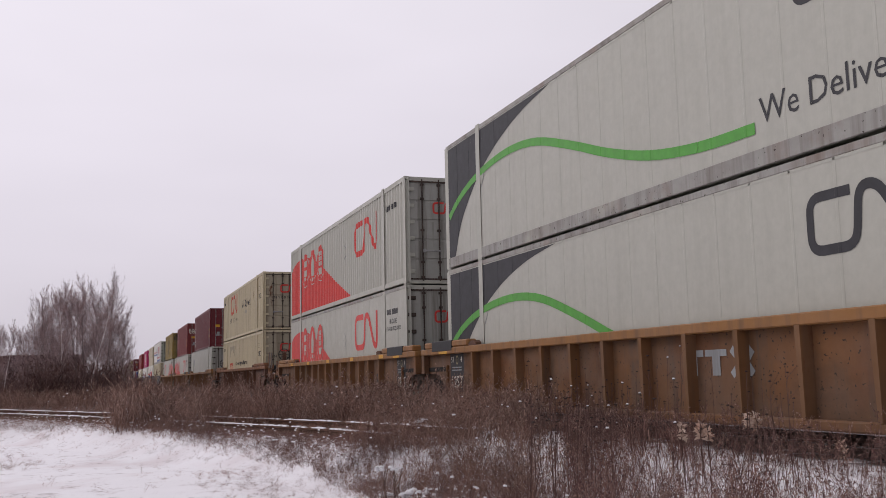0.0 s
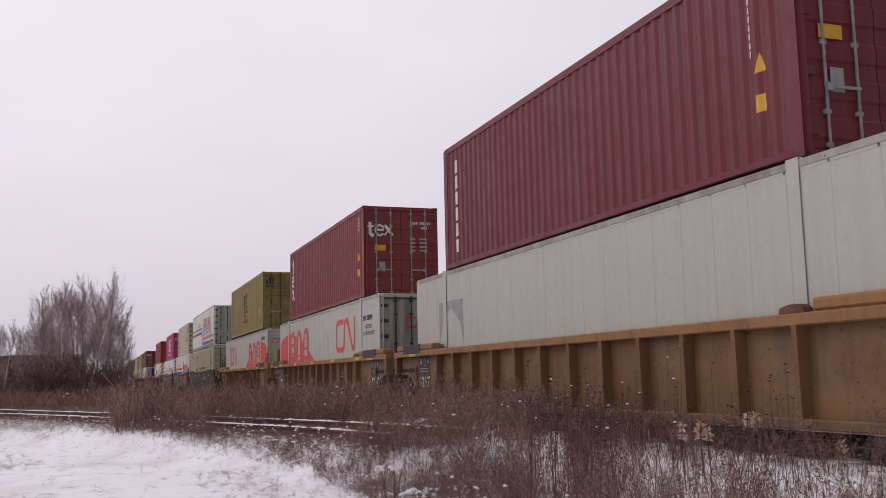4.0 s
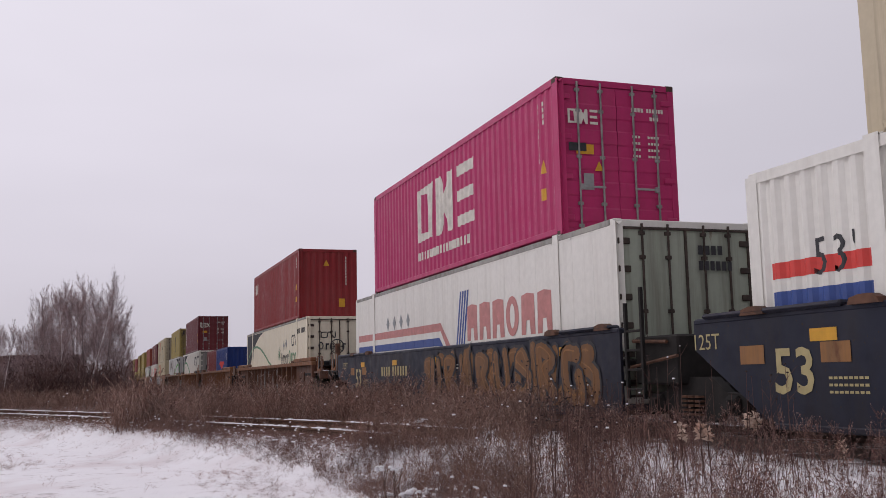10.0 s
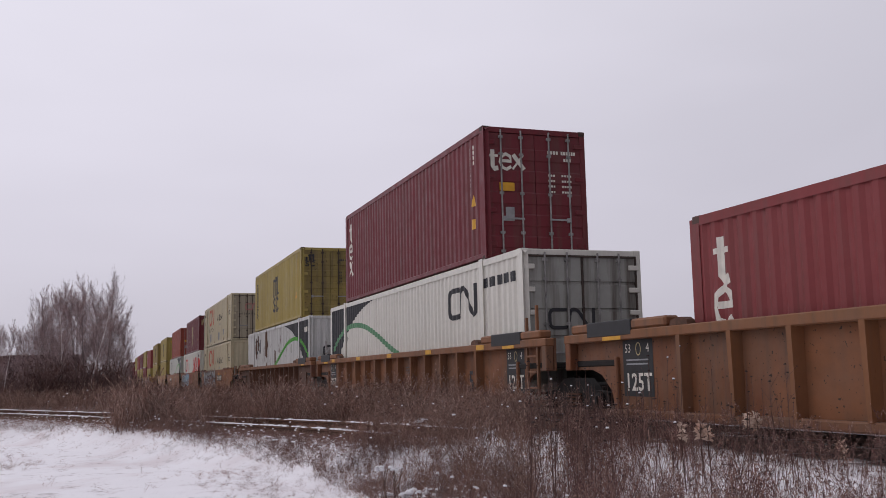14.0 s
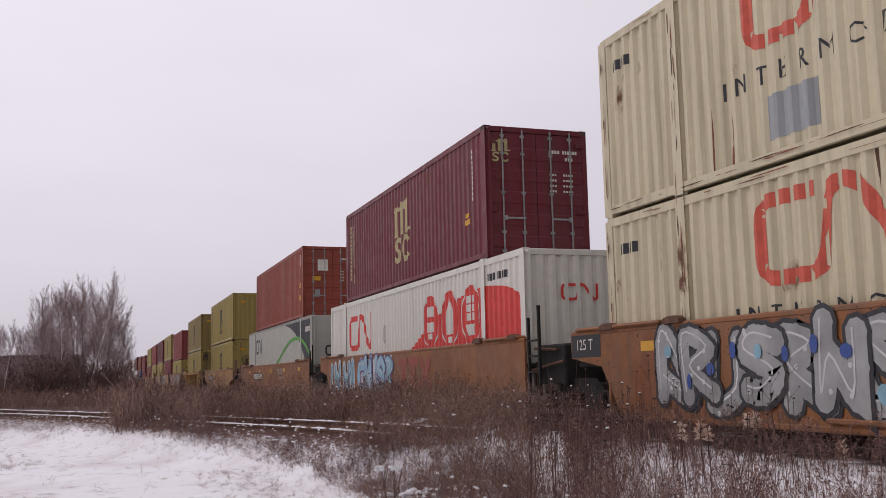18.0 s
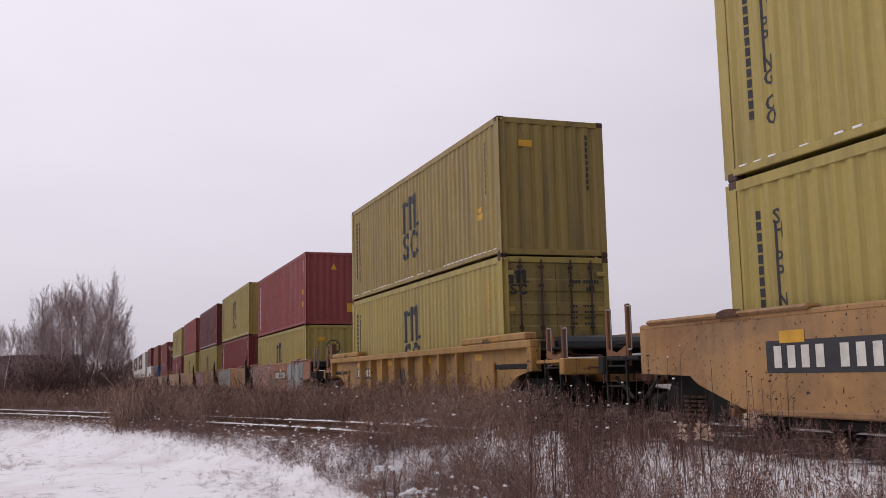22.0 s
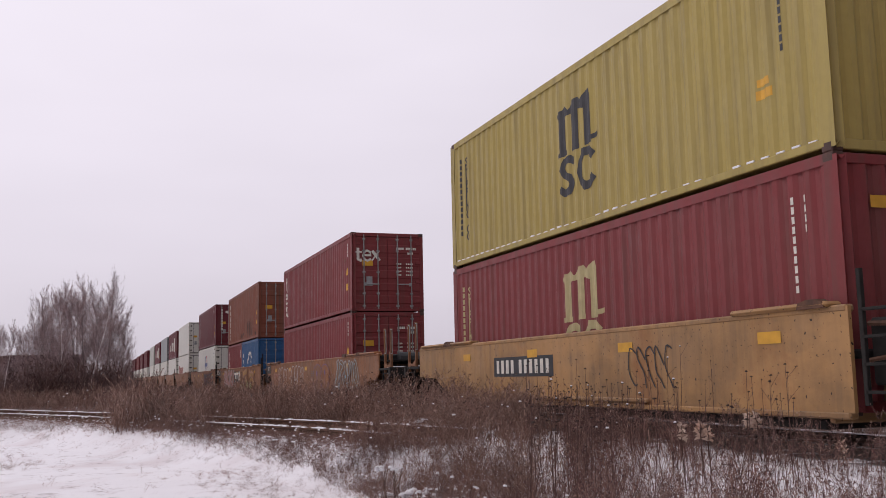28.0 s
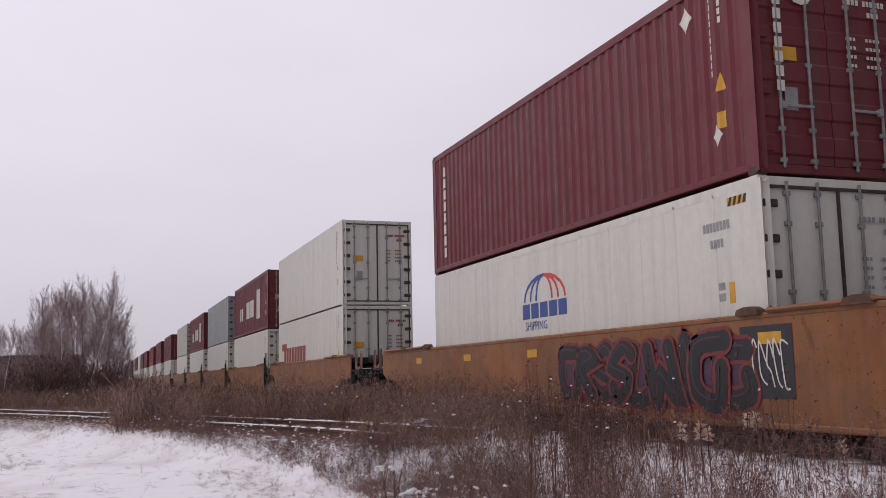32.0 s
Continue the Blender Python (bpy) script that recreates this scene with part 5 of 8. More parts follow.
def side_marks(ob, L, seed, black=True, size=53, number=True):
    """Stencils of a car: capacity panel, number bars, yellow reflectors."""
    if black:
        stencil_panel(ob, .66, size)
    elif ob["joint"] and seed not in (7, 8, 9):
        on_side("panel", rect(0, 0, .98, .36), L + 1.08, 1.13, skin(ob), "black", ob)
        on_side("lettering", words("125 T", .17), L + .92, 1.25, skin(ob), "ivory", ob, None, .008)
    if black or seed == 18:
        on_side("lettering", words(str(size), .42, 1.0, .018), 6.75 if seed == 18 else 2.72, .68 if seed == 18 else .55, skin(ob), "ink" if black or seed == 18 else "straw", ob, None, .008)
    if number:
        u = {0: 6.5, 7: 10.7, 9: 3.2, 18: 1.1, 20: 6.5, 24: 2.8, 17: .85, 14: 10.0}.get(seed, 2.7)
        k = .8 if seed == 18 else .62 if seed == 6 else 1.0
        if seed not in (7, 9, 32):
            on_side("panel", rect(0, 0, 2.66 * k, .37 * k), L - u, .84, skin(ob), "ink", ob)
        for i in range(10):
            on_side("marking", rect(0, 0, .13 * k, .25 * k), L - u - k * (.14 + i * .232 + (.14 if i > 3 else 0)), .90, skin(ob), "ivory" if seed not in (7, 9) else "straw", ob, None, .008)
    for u in (0.9, 4.2, 7.5, 10.8, 14.1):
        if u < L - .5:
            on_side("reflector", rect(u, 0, u + .42, .1 if black else .14), L - .2, 1.385 if black else 1.18, -HWC - .03 if black else skin(ob), "yellow", ob, None, .008)
    if L > 15:
        on_side("stencil", bars(9, .05, .03) + move(bars(9, .05, .03), 0, -.07) + move(bars(7, .05, .03), 0, -.14), L * .62 if number and L < 15 else L * .45, 1.1, skin(ob), "ivory" if seed in (7, 8, 9) else "grey_line", ob, None, .008)


def block_mark(ob, y, z, mat, w=2.4, h=.5):
    """The car owner's mark: two posts under beams and a cross of two bars."""
    k = w / 3.0
    for i in range(2):
        u = k * 1.0 * i
        on_side("logo", rect(u, h * .74, u + k * .92, h) + rect(u + k * .30, 0, u + k * .64, h * .74), y, z, skin(ob), mat, ob, None, .009)
    u = k * 2.0
    on_side("logo", band([(u + k * .12, h), (u + k * .5, h * .5), (u + k * .12, 0)], k * .2) + band([(u + k * .92, h), (u + k * .62, h * .5), (u + k * .92, 0)], k * .3), y, z, skin(ob), mat, ob, None, .009)


def spray(ob, seed, y, w, h, fill, edge, extra=None, z=.36, n=None, ground=None):
    """Graffiti: a clouded ground and fat letters, each with its filling."""
    z = max(z, FOOT[ob.name] + .04)
    h = min(h, 1.49 - z)
    cloud, letters = graffito(seed, w, h, n)
    x = skin(ob)
    if ground or seed % 2 == 0:
        on_side("sprayed_ground", cloud, y, z, x, ground or extra or "aerosol_white", ob, None, .006)
    for i, (a, b, c) in enumerate(letters):
        p = on_side("sprayed_letter", a, y, z, x, edge, ob, None, .010 + .0135 * (i % 2))
        on_side("fill", b, y, z, x, fill, p, None, .0145 + .0135 * (i % 2))
        on_side("highlight", c, y, z, x, extra or "aerosol_white", p, None, .019 + .0135 * (i % 2))


def bubbles(ob, y, n, w, h, ground, line, z=.42):
    """Graffiti of swollen round letters in one pale colour with dark outlines."""
    z = max(z, FOOT[ob.name] + .03)
    h = min(h, 1.49 - z)
    r = random.Random(n)
    x = skin(ob)
    for i in range(n):
        u, ru, rv = w * (i + .5) / n, w / n * r.uniform(.55, .66), h * r.uniform(.42, .5)
        v = h * r.uniform(.46, .54)
        k = .006 * (i % 2)
        p = on_side("sprayed_letter", oval(u, v, ru, rv, 18), y, z, x, ground, ob, None, .008 + k)
        on_side("outline", oval(u, v, ru, rv, 18, .026), y, z, x, line, p, None, .015 + k)
        c = u + r.uniform(-.2, .2) * ru
        on_side("stroke", band([(c, v - rv * .55), (c + r.uniform(-.1, .1), v), (c + r.uniform(-.15, .15), v + rv * .5)], .045) + oval(c, v + rv * .35, .07, .1, 8), y, z, x, line, p, None, .017 + k)


def outline_tag(ob, y, w, h, n, mat, z=.38):
    """Graffiti in thin single lines: a row of tall arches, every second one with a forked stroke in it."""
    z = max(z, FOOT[ob.name] + .03)
    h = min(h, 1.49 - z)
    r = random.Random(n * 7 + int(y))
    x = skin(ob)
    for i in range(n):
        u, ru = w * (i + .5) / n, w / n * r.uniform(.42, .58)
        top, lo = h * r.uniform(.86, 1.0), h * r.uniform(.05, .3)
        arch = [(u - ru * r.uniform(.7, 1), lo)] + [(u - ru * math.cos(3.1416 * k / 8), top - ru * (1 - math.sin(3.1416 * k / 8))) for k in range(9)] + [(u + ru * r.uniform(.5, 1), lo + .1 * h)]
        p = on_side("graffiti", band(arch, .026), y, z, x, mat, ob, None, .008 + .005 * (i % 2))
        if i % 2 == 0:
            m = h * r.uniform(.4, .6)
            on_side("stroke", band([(u - .16, m - .05), (u, m + .08), (u + .03, m + .34)], .026) + band([(u, m + .08), (u + .17, m + .02)], .026) + band([(u + .03, m), (u + .08, m - .28)], .02), y, z, x, mat, p, None, .018)


def far_marks(ob):
    """Stencils at the far end of a slate-blue car."""
    x = skin(ob)
    on_side("lettering", words("53", .5, 1.0, .018), 15.7, .62, x, "straw", ob, None, .008)
    on_side("lettering", words("125T", .2), 17.3, 1.15, x, "straw", ob, None, .008)
    for u in (16.3, 14.9):
        on_side("reflector", rect(0, 0, .45, .22), u, .95, x, "ochre_trim", ob, None, .008)
    for i in range(3):
        on_side("stencil", bars(8, .055, .028), 14.8, .62 + .075 * i, x, "straw", ob, None, .008)


def train():
    # three-unit ribbed set, its last two units
    g = "first ribbed well set"
    a = unit(4.65, L53, R, "joint", "joint", OCH, DIRTY, g, True, False, seed=1)
    stencil_panel(a, 15.92)
    block_mark(a, 6.65, .82, "tin_grey", 1.5, .33)
    green_livery(4.65, FLOOR, "panel", False, "pale grey container with a green line and a black corner", mat="pale_grey")
    c = green_livery(4.65, FLOOR + HC, "panel", False, "pale grey container with a green line, lettered along the side")
    on_side("lettering", move(words("We Deliver", .33), 11.3, .56), L53, 0, c[1], "ink", c[0], c[2])
    a = unit(24.1, L53, R, "joint", "coupler", OCH, DIRTY, g, True, True, seed=2)
    side_marks(a, L53, 2, number=False)
    red_livery(24.1, FLOOR, "panel", False, "white container with a red panel and three round pictograms")
    red_livery(24.1, FLOOR + HC, "wide", False, "pale corrugated container with a red panel, stacked above another")
    # single beige unit
    g = "second ribbed well set"
    a = unit(47.76, L53, R, "coupler", "coupler", BRN, "dark brown ribbed well car with a rusty top chord", g, True, True, seed=2, wheel=True, tall=2.1)
    beige_domestic(47.76, FLOOR, "beige corrugated container with a dull red mark", False, slogan=False)
    beige_domestic(47.76, FLOOR + HC, "beige corrugated container with a dull red mark, rust along its foot", False)
    # three ribbed units
    g = "third ribbed well set"
    a = unit(71.13, L53, R, "coupler", "joint", OCB, DIRTY, g, True, False, seed=4, wheel=True)
    stencil_panel(a, 15.92)
    c = container(71.13, FLOOR, L53, HC, "panel", "pale_grey", "pale grey container with a worn arch mark", "door", door_mat="grimy_white")
    on_side("logo", tess([[(1.6, 1.2), (1.6, 2.2), (3.2, 2.2), (3.2, 1.2), (3.0, 1.7), (2.4, 2.05), (1.9, 1.8)]]), L53, 0, c[1], "grey", c[0], c[2])
    on_side("logo", move(ribbon_mark(.7), 1.7, .4), L53, 0, c[1], "faded_red", c[0], c[2])
    on_side("lettering", move(words("World-class freight forwarding services", 0.28), 4.4, .75), L53, 0, c[1], "ink", c[0], c[2])
    on_end("logo", move(ribbon_mark(.45), -.5, 1.0) , 0, 0, 0, "faded_red", c[0], .03)
    on_end("logo", tess([[(-.55, 1.6), (-.55, 2.3), (.55, 2.3), (.55, 1.6), (.35, 1.95), (0, 2.1), (-.35, 1.95)]]), 0, 0, 0, "grey", c[0], .03)
    box40(73.11, FLOOR + HC, "maroon", "maroon corrugated container with white codes", word=6)
    a = unit(90.9, L53, R, "joint", "joint", OCB, DIRTY, g, True, False, seed=5)
    stencil_panel(a, 15.92)
    side_marks(a, L53, 5, number=False)
    block_mark(a, 8.6, .45, "maroon", 2.5, .75)
    on_side("panel", rect(0, 0, 2.2, .2), 15.86, .35, skin(a), "maroon", a, None, .004)
    part("equipment_box", Shape().box(-1.38, -.78, L53 + .35, L53 + .95, CHORD + .16, CHORD + .68, .03), "ochre_trim", a, "ochre steel box on the end of the chord")
    part("equipment_post", Shape().box(-1.34, -1.24, L53 + 1.2, L53 + 1.32, CHORD - .3, CHORD + .55, .015), "ochre_trim", a)
    red_livery(90.9, FLOOR, "panel", False, "white container with red panel and pictograms, low in the well")
    c = box40(92.88, FLOOR + HC, "maroon_dull", "dull maroon corrugated container with a white mark")
    short_mark(c)
    a = unit(110.63, L53, R, "joint", "coupler", OCB, DIRTY, g, True, True, seed=6)
    side_marks(a, L53, 6)
    red_livery(110.63, FLOOR, "panel", True, "grey refrigerated container with a red panel and a white cooling unit", end="nose", reefer=True)
    comb_container(112.61, FLOOR + HC + .06, "mustard_dark", "ink", "mustard corrugated container with a black mark, doors at the end", end="door")
    # slate-blue three-unit set
    g = "slate-blue well set"
    lab = "smooth slate-blue well car with stencils and graffiti"
    a = unit(134.17, L53, SM, "coupler", "joint", ("slate", "slate"), lab, g, True, False, seed=7, wheel=True)
    side_marks(a, L53, 7, False)
    outline_tag(a, 13.6, 5.6, 1.0, 7, "grey_line")
    for u, v, w, h, m in ((4.75, 1.36, .42, .11, "ochre_rib"), (5.1, 1.37, .22, .12, "tin_grey"), (5.75, 1.0, .38, .1, "ochre_trim"), (1.6, 1.25, .4, .22, "ochre_rib"), (1.6, .5, .4, .2, "ochre_rib"), (2.2, 1.2, .1, .25, "straw")):
        on_side("reflector", rect(0, 0, w, h), u, v, skin(a), m, a, None, .008)
    on_side("roundel", oval(0, 0, .12, .17, 16, .025), 6.45, 1.05, skin(a), "tin_grey", a, None, .008)
    far_marks(a)
    beige_domestic(134.17, FLOOR, "beige corrugated container with a dull red mark, low in the well", False, slogan=False)
    stripe_livery(134.17, FLOOR + HC, "panel", "white container with red and blue stripes and faded red blocks", True, "faded", door_mat="pale_green")
    a = unit(153.77, L53, SM, "joint", "joint", ("slate", "slate"), lab, g, True, False, seed=8)
    side_marks(a, L53, 8, False, number=False)
    spray(a, 82, 7.3, 6.0, 1.0, "aerosol_orange", "ink", "aerosol_blue")
    far_marks(a)
    stripe_livery(153.77, FLOOR, "wide", "white corrugated container with red and blue stripes and red blocks", False, "bright")
    c = box40(155.75, FLOOR + HC, "cream", "cream refrigerated container with green and black lettering blocks", style="panel", word_mat="ink", stickers=False)
    on_side("logo", move(rounds(3, .27, .4, .1), 9.0, 1.25), L40, 0, c[1], "dull_green", c[0], c[2])
    on_side("logo", move(rounds(5, .29, .42, .15), 9.9, 1.25), L40, 0, c[1], "ink", c[0], c[2])
    on_side("logo", move(ribbon_mark(.42), 10.65, 1.97), L40, 0, c[1], "ink", c[0], c[2])
    on_side("lettering", move(words("We Deliver", .3), .5, .78), L40, 0, c[1], "ink", c[0], c[2])
    on_side("marking", diamond(6.1, 1.9, .25), L40, 0, c[1], "grey", c[0], c[2])
    on_side("patch", rect(11.1, 1.8, 11.6, 2.7), L40, 0, c[1], "grimy_beige", c[0], c[2])
    on_end("logo", move(ribbon_mark(.16), -.95, 2.35), 0, 0, 0, "ink", c[0], .03)
    on_end("logo", move(bars(8, .09, .12), -.95, 2.1), 0, 0, 0, "dull_green", c[0], .03)
    on_end("marking", diamond(-.4, 1.75, .22), 0, 0, 0, "grey", c[0], .03)
    on_end("sticker", tess([[(.6, .75), (.85, .75), (.72, 1.0)]]), 0, 0, 0, "yellow", c[0], .03)
    a = unit(173.27, L53, SM, "joint", "coupler", ("slate", "slate"), lab, g, True, True, seed=9)
    side_marks(a, L53, 9, False)
    spray(a, 93, 8.9, 8.4, 1.05, "ochre_rib", "ink", "ochre_trim", n=17)
    far_marks(a)
    stripe_livery(173.27, FLOOR, "panel", "white container with red and blue stripes and pale green doors", False, "faded", door_mat="pale_green")
    c = box40(175.25, FLOOR + HC, "magenta", "magenta corrugated container with large white blocks")
    ob, x, bp, L, H = c
    t = band([(.1, .12), (.1, 1.24), (.75, 1.24), (.75, .12), (.0, .12)], .22) + tess([[(1.1, 0), (1.36, 0), (1.54, .5), (1.72, 0), (1.98, 0), (1.98, 1.36), (1.72, 1.36), (1.54, .9), (1.36, 1.36), (1.1, 1.36)]])
    t += rect(2.2, 1.12, 3.0, 1.36) + rect(2.2, .56, 2.95, .8) + rect(2.2, 0, 3.0, .24)
    on_side("logo", move(t, 4.05, .95, 1.03, 1.3), L, 0, x, "ivory", ob, bp)
    on_side("lettering", move(bars(16, .18, .2, .3), 4.05, .5), L, 0, x, "ivory", ob, bp)
    on_end("logo", move(t, -1.0, 2.05, .2), 0, 0, 0, "ivory", ob, .01)
    on_end("sticker", rect(-1.0, 1.55, -.65, 1.7), 0, 0, 0, "ink", ob, .008)
    on_end("sticker", tess([[(-.5, 1.2), (-.32, 1.2), (-.41, 1.38)]]), 0, 0, 0, "yellow", ob, .01)
    # a ribbed single
    g = "fourth ribbed well set"
    a = unit(197.14, L53, R, "coupler", "coupler", BRN, "dark brown ribbed well car with white sprayed letters", g, True, True, seed=10, wheel=True)
    spray(a, 101, 11.8, 5.6, 1.0, "aerosol_grey", "rib_brown", "tin_grey", .36, 5)
    block_mark(a, 4.65, .87, "ochre_trim", 1.35, .32)
    c = green_livery(197.14, FLOOR, "panel", False, "white refrigerated container with a black corner and dull green line", extra="cool", mat="cream_white")
    on_side("logo", move(rounds(5, .32, .55, .1), 10.5, 1.1), L53, 0, c[1], "ink", c[0], c[2])
    on_side("logo", move(rounds(4, .42, .6, .1), 12.3, 1.1), L53, 0, c[1], "dull_green", c[0], c[2])
    fl = []
    for i in range(6):
        q = 3.14159 * i / 6
        fl += band([(10.05 - .3 * math.cos(q), 1.6 - .3 * math.sin(q)), (10.05 + .3 * math.cos(q), 1.6 + .3 * math.sin(q))], .032)
    on_side("pictogram", fl, L53, 0, c[1], "dull_green", c[0], c[2], .009)
    on_end("logo", move(rounds(5, .20, .30, .1), -.85, 1.6), 0, 0, 0, "ink", c[0], .03)
    c = box40(199.12, FLOOR + HC, "bright_red", "bright red corrugated container with a small white mark", end="blank")
    on_side("logo", rect(0, 0, .16, .5) + rect(.05, .42, .3, .5) + band([(.3, 0), (.42, .5), (.54, 0)], .1) + rect(.62, 0, .72, .5), L40 - .45, HC - .95, c[1], "ivory", c[0], c[2])
    # three ribbed units
    g = "fifth ribbed well set"
    a = unit(220.75, L53, R, "coupler", "joint", OCD, DIRTY + ", lightly loaded", g, True, False, seed=11)
    stencil_panel(a, 15.92)
    c = container(222.73, FLOOR, L20, STD, "ribbed", "blue", "blue twenty-foot container with a red winged mark", "blank")
    on_side("logo", tess([[(1.6, 1.55), (2.2, 1.75), (2.7, 1.68), (3.0, 1.75), (3.3, 1.68), (3.8, 1.75), (4.5, 1.55), (3.9, 1.5), (3.4, 1.3), (3.0, 1.2), (2.6, 1.3), (2.1, 1.5)]]), L20, 0, c[1], "logo_red", c[0], c[2])
    on_side("logo", move(bars(3, .5, .55, .25), 2.0, .45), L20, 0, c[1], "ivory", c[0], c[2])
    code_bars(c, .9, 2.2, "ivory")
    on_end("marking", column(6, .07, .12), .6, 1.9, 0, "ivory", c[0], .01)
    c = container(222.73 + 6.13, FLOOR, L20, STD, "ribbed", "maroon_dull", "maroon twenty-foot container with a white mark", "blank")
    short_mark(c, False)
    a = unit(240.46, L53, R, "joint", "joint", OCD, DIRTY + ", patched", g, True, False, seed=12)
    stencil_panel(a, 15.92)
    side_marks(a, L53, 12, number=False)
    c = green_livery(240.46, FLOOR, "wide", False, "white corrugated container with a black corner and green line", extra="cool", mat="white")
    c = box40(242.44, FLOOR + HC, "maroon", "maroon corrugated container with a white mark and yellow stickers", word=0)
    short_mark(c)
    a = unit(260.33, L53, R, "joint", "coupler", BRN, "dark brown ribbed well car with a sprayed tag", g, True, True, seed=13)
    on_side("graffiti", scrawl(5, 1.4, .8, 6), 9.0, .5, skin(a), "aerosol_white", a, None, .01)
    c = green_livery(260.33, FLOOR, "wide", True, "white corrugated container with large rust patches", mat="white_rusty", end="blank")
    t = []
    r = random.Random(3)
    for u, v, w, h in ((2.6, 1.6, .5, .9), (3.2, 1.9, .4, .7), (5.6, 1.5, .7, 1.2), (5.9, .3, .4, 1.0), (3.0, .2, .35, .9), (8.2, 1.2, .3, .6)):
        t += tess([[(u + w * (.5 + (.42 + .25 * r.random()) * math.cos(a_)), v + h * (.5 + (.4 + .25 * r.random()) * math.sin(a_))) for a_ in [6.2832 * i / 11 for i in range(11)]]])
    on_side("rust", t, L53, 0, c[1], "rusty_iron", c[0], c[2], .012, "dark brown rust patches")
    comb_container(262.31, FLOOR + HC, "mustard", "ink", "mustard corrugated container with a black mark and barred doors", end="door")
    # smooth three-unit set
    g = "orange-tan smooth well set"
    TN = ("orange_tan", "orange_tan")
    a = unit(283.85, L53, SM, "coupler", "joint", TN, SMOOTH, g, True, False, seed=14)
    side_marks(a, L53, 14, False)
    spray(a, 141, 14.6, 7.6, 1.25, "aerosol_grey", "ink", "aerosol_white")
    r = random.Random(6)
    for i in range(16):
        u, v = 14.3 - 7.2 * i / 15, r.uniform(.55, 1.3)
        on_side("spray_dot", oval(0, 0, r.uniform(.05, .10), r.uniform(.06, .12), 10), u, v, skin(a), "logo_blue" if i % 4 else "aerosol_blue", a, None, .045)
    beige_domestic(283.85, FLOOR, "beige corrugated container with worn red and black lettering", True, end="blank")
    beige_domestic(283.85, FLOOR + HC, "beige corrugated container, heavily rusted along its foot", True)
    a = unit(303.29, L53, SM, "joint", "joint", TN, SMOOTH + ", blue letters", g, True, False, seed=15)
    spray(a, 151, 15.5, 3.1, 1.05, "aerosol_blue", "aerosol_white", "ink")
    spray(a, 152, 11.75, 3.4, 1.15, "aerosol_blue", "aerosol_purple", "aerosol_white")
    block_mark(a, 7.7, .6, "brick_red", 2.6, .75)
    red_livery(303.29, FLOOR, "wide", True, "white corrugated container with a red panel and round pictograms", end="blank", mat="white")
    comb_container(305.27, FLOOR + HC, "maroon", "straw", "maroon corrugated container with a yellow mark", end="door")
    a = unit(322.85, L53, SM, "joint", "coupler", TN, SMOOTH + ", faintly sprayed", g, True, True, seed=16)
    side_marks(a, L53, 16, False)
    on_side("graffiti", scrawl(8, 1.6, .5, 6), 6.5, .85, skin(a), "aerosol_white", a, None, .01)
    green_livery(322.85, FLOOR, "panel", True, "grey refrigerated container with a black corner and green line", end="nose", reefer=True)
    c = box40(324.83, FLOOR + HC, "brick_red", "brick-red corrugated container with barred doors")
    on_end("sticker", rect(-.62, 1.9, -.2, 2.35), 0, 0, .004, "ivory", c[0], .03)
    # forty-foot singles
    a = unit(346.68, L40, SM, "coupler", "coupler", ("tan", "tan"), "smooth tan forty-foot well car spattered with dirt", "forty-foot single wells", True, True, seed=17, wheel=True, tall=2.02, tail_tall=1.9)
    side_marks(a, L40, 17, False, 40, True)
    block_mark(a, 6.0, .6, "brick_red", 1.6, .5)
    comb_container(346.68, FLOOR, "mustard", "ink", "mustard corrugated container in a tan well", end="blank")
    comb_container(346.68, FLOOR + HC, "mustard", "ink", "mustard corrugated container with snow on its ledge", end="blank", snow=True)
    a = unit(366.42, L40, R, "coupler", "coupler", ("yellow_tan", "yellow_rib"), "yellow ribbed forty-foot well car", "forty-foot single wells", True, True, seed=18, tall=1.7, tail_tall=2.0)
    side_marks(a, L40, 18, False, 40)
    comb_container(366.42, FLOOR, "mustard", "ink", "mustard corrugated container with barred doors", end="door")
    comb_container(366.42, FLOOR + HC, "mustard_dark", "ink", "mustard corrugated container with snow on its ledge and rust streaks", end="blank", snow=True)
    # five-unit forty-foot set
    g = "five-unit tan well set"
    five = ((386.2, "salmon"), (401.72, "tan"), (417.17, "tan"), (432.94, "tan"), (448.31, "tan"))
    cars = []
    for i, (s, m) in enumerate(five):
        a = unit(s, L40, SM, "coupler" if i == 0 else "joint", "joint" if i < 4 else "coupler", (m, m), SMOOTH + (", densely sprayed" if i < 3 else ""), g, True, i == 4, seed=20 + i, wheel=i == 0, tall=2.0, tail_tall=2.22)
        side_marks(a, L40, 20 + i, False, 40, i in (0, 4))
        cars.append(a)
    spray(cars[0], 201, 12.2, 6.0, 1.1, "salmon", "aerosol_pink", "aerosol_white", n=11)
    spray(cars[0], 203, 7.8, 2.0, .6, "dull_green", "aerosol_pink", "salmon", n=3)
    spray(cars[0], 209, 2.5, 3.0, 1.05, "aerosol_grey", "grey", "tin_grey", n=5, ground="aerosol_grey")
    spray(cars[1], 207, 11.7, 5.8, 1.05, "aerosol_grey", "grey", "aerosol_white", n=8, ground="aerosol_grey")
    on_side("sprayed_ground", rect(0, 0, 2.5, .98), 5.4, .5, skin(cars[1]), "yellow_tan", cars[1], None, .005)
    block_mark(cars[1], 5.16, .74, "brick_red", 1.85, .56)
    for v, w in ((1.08, 1.5), (.82, 1.2)):
        on_side("graffiti", scrawl(31 + int(v * 10), w, .24, 8), 2.6, v, skin(cars[1]), "grey_line", cars[1], None, .01)
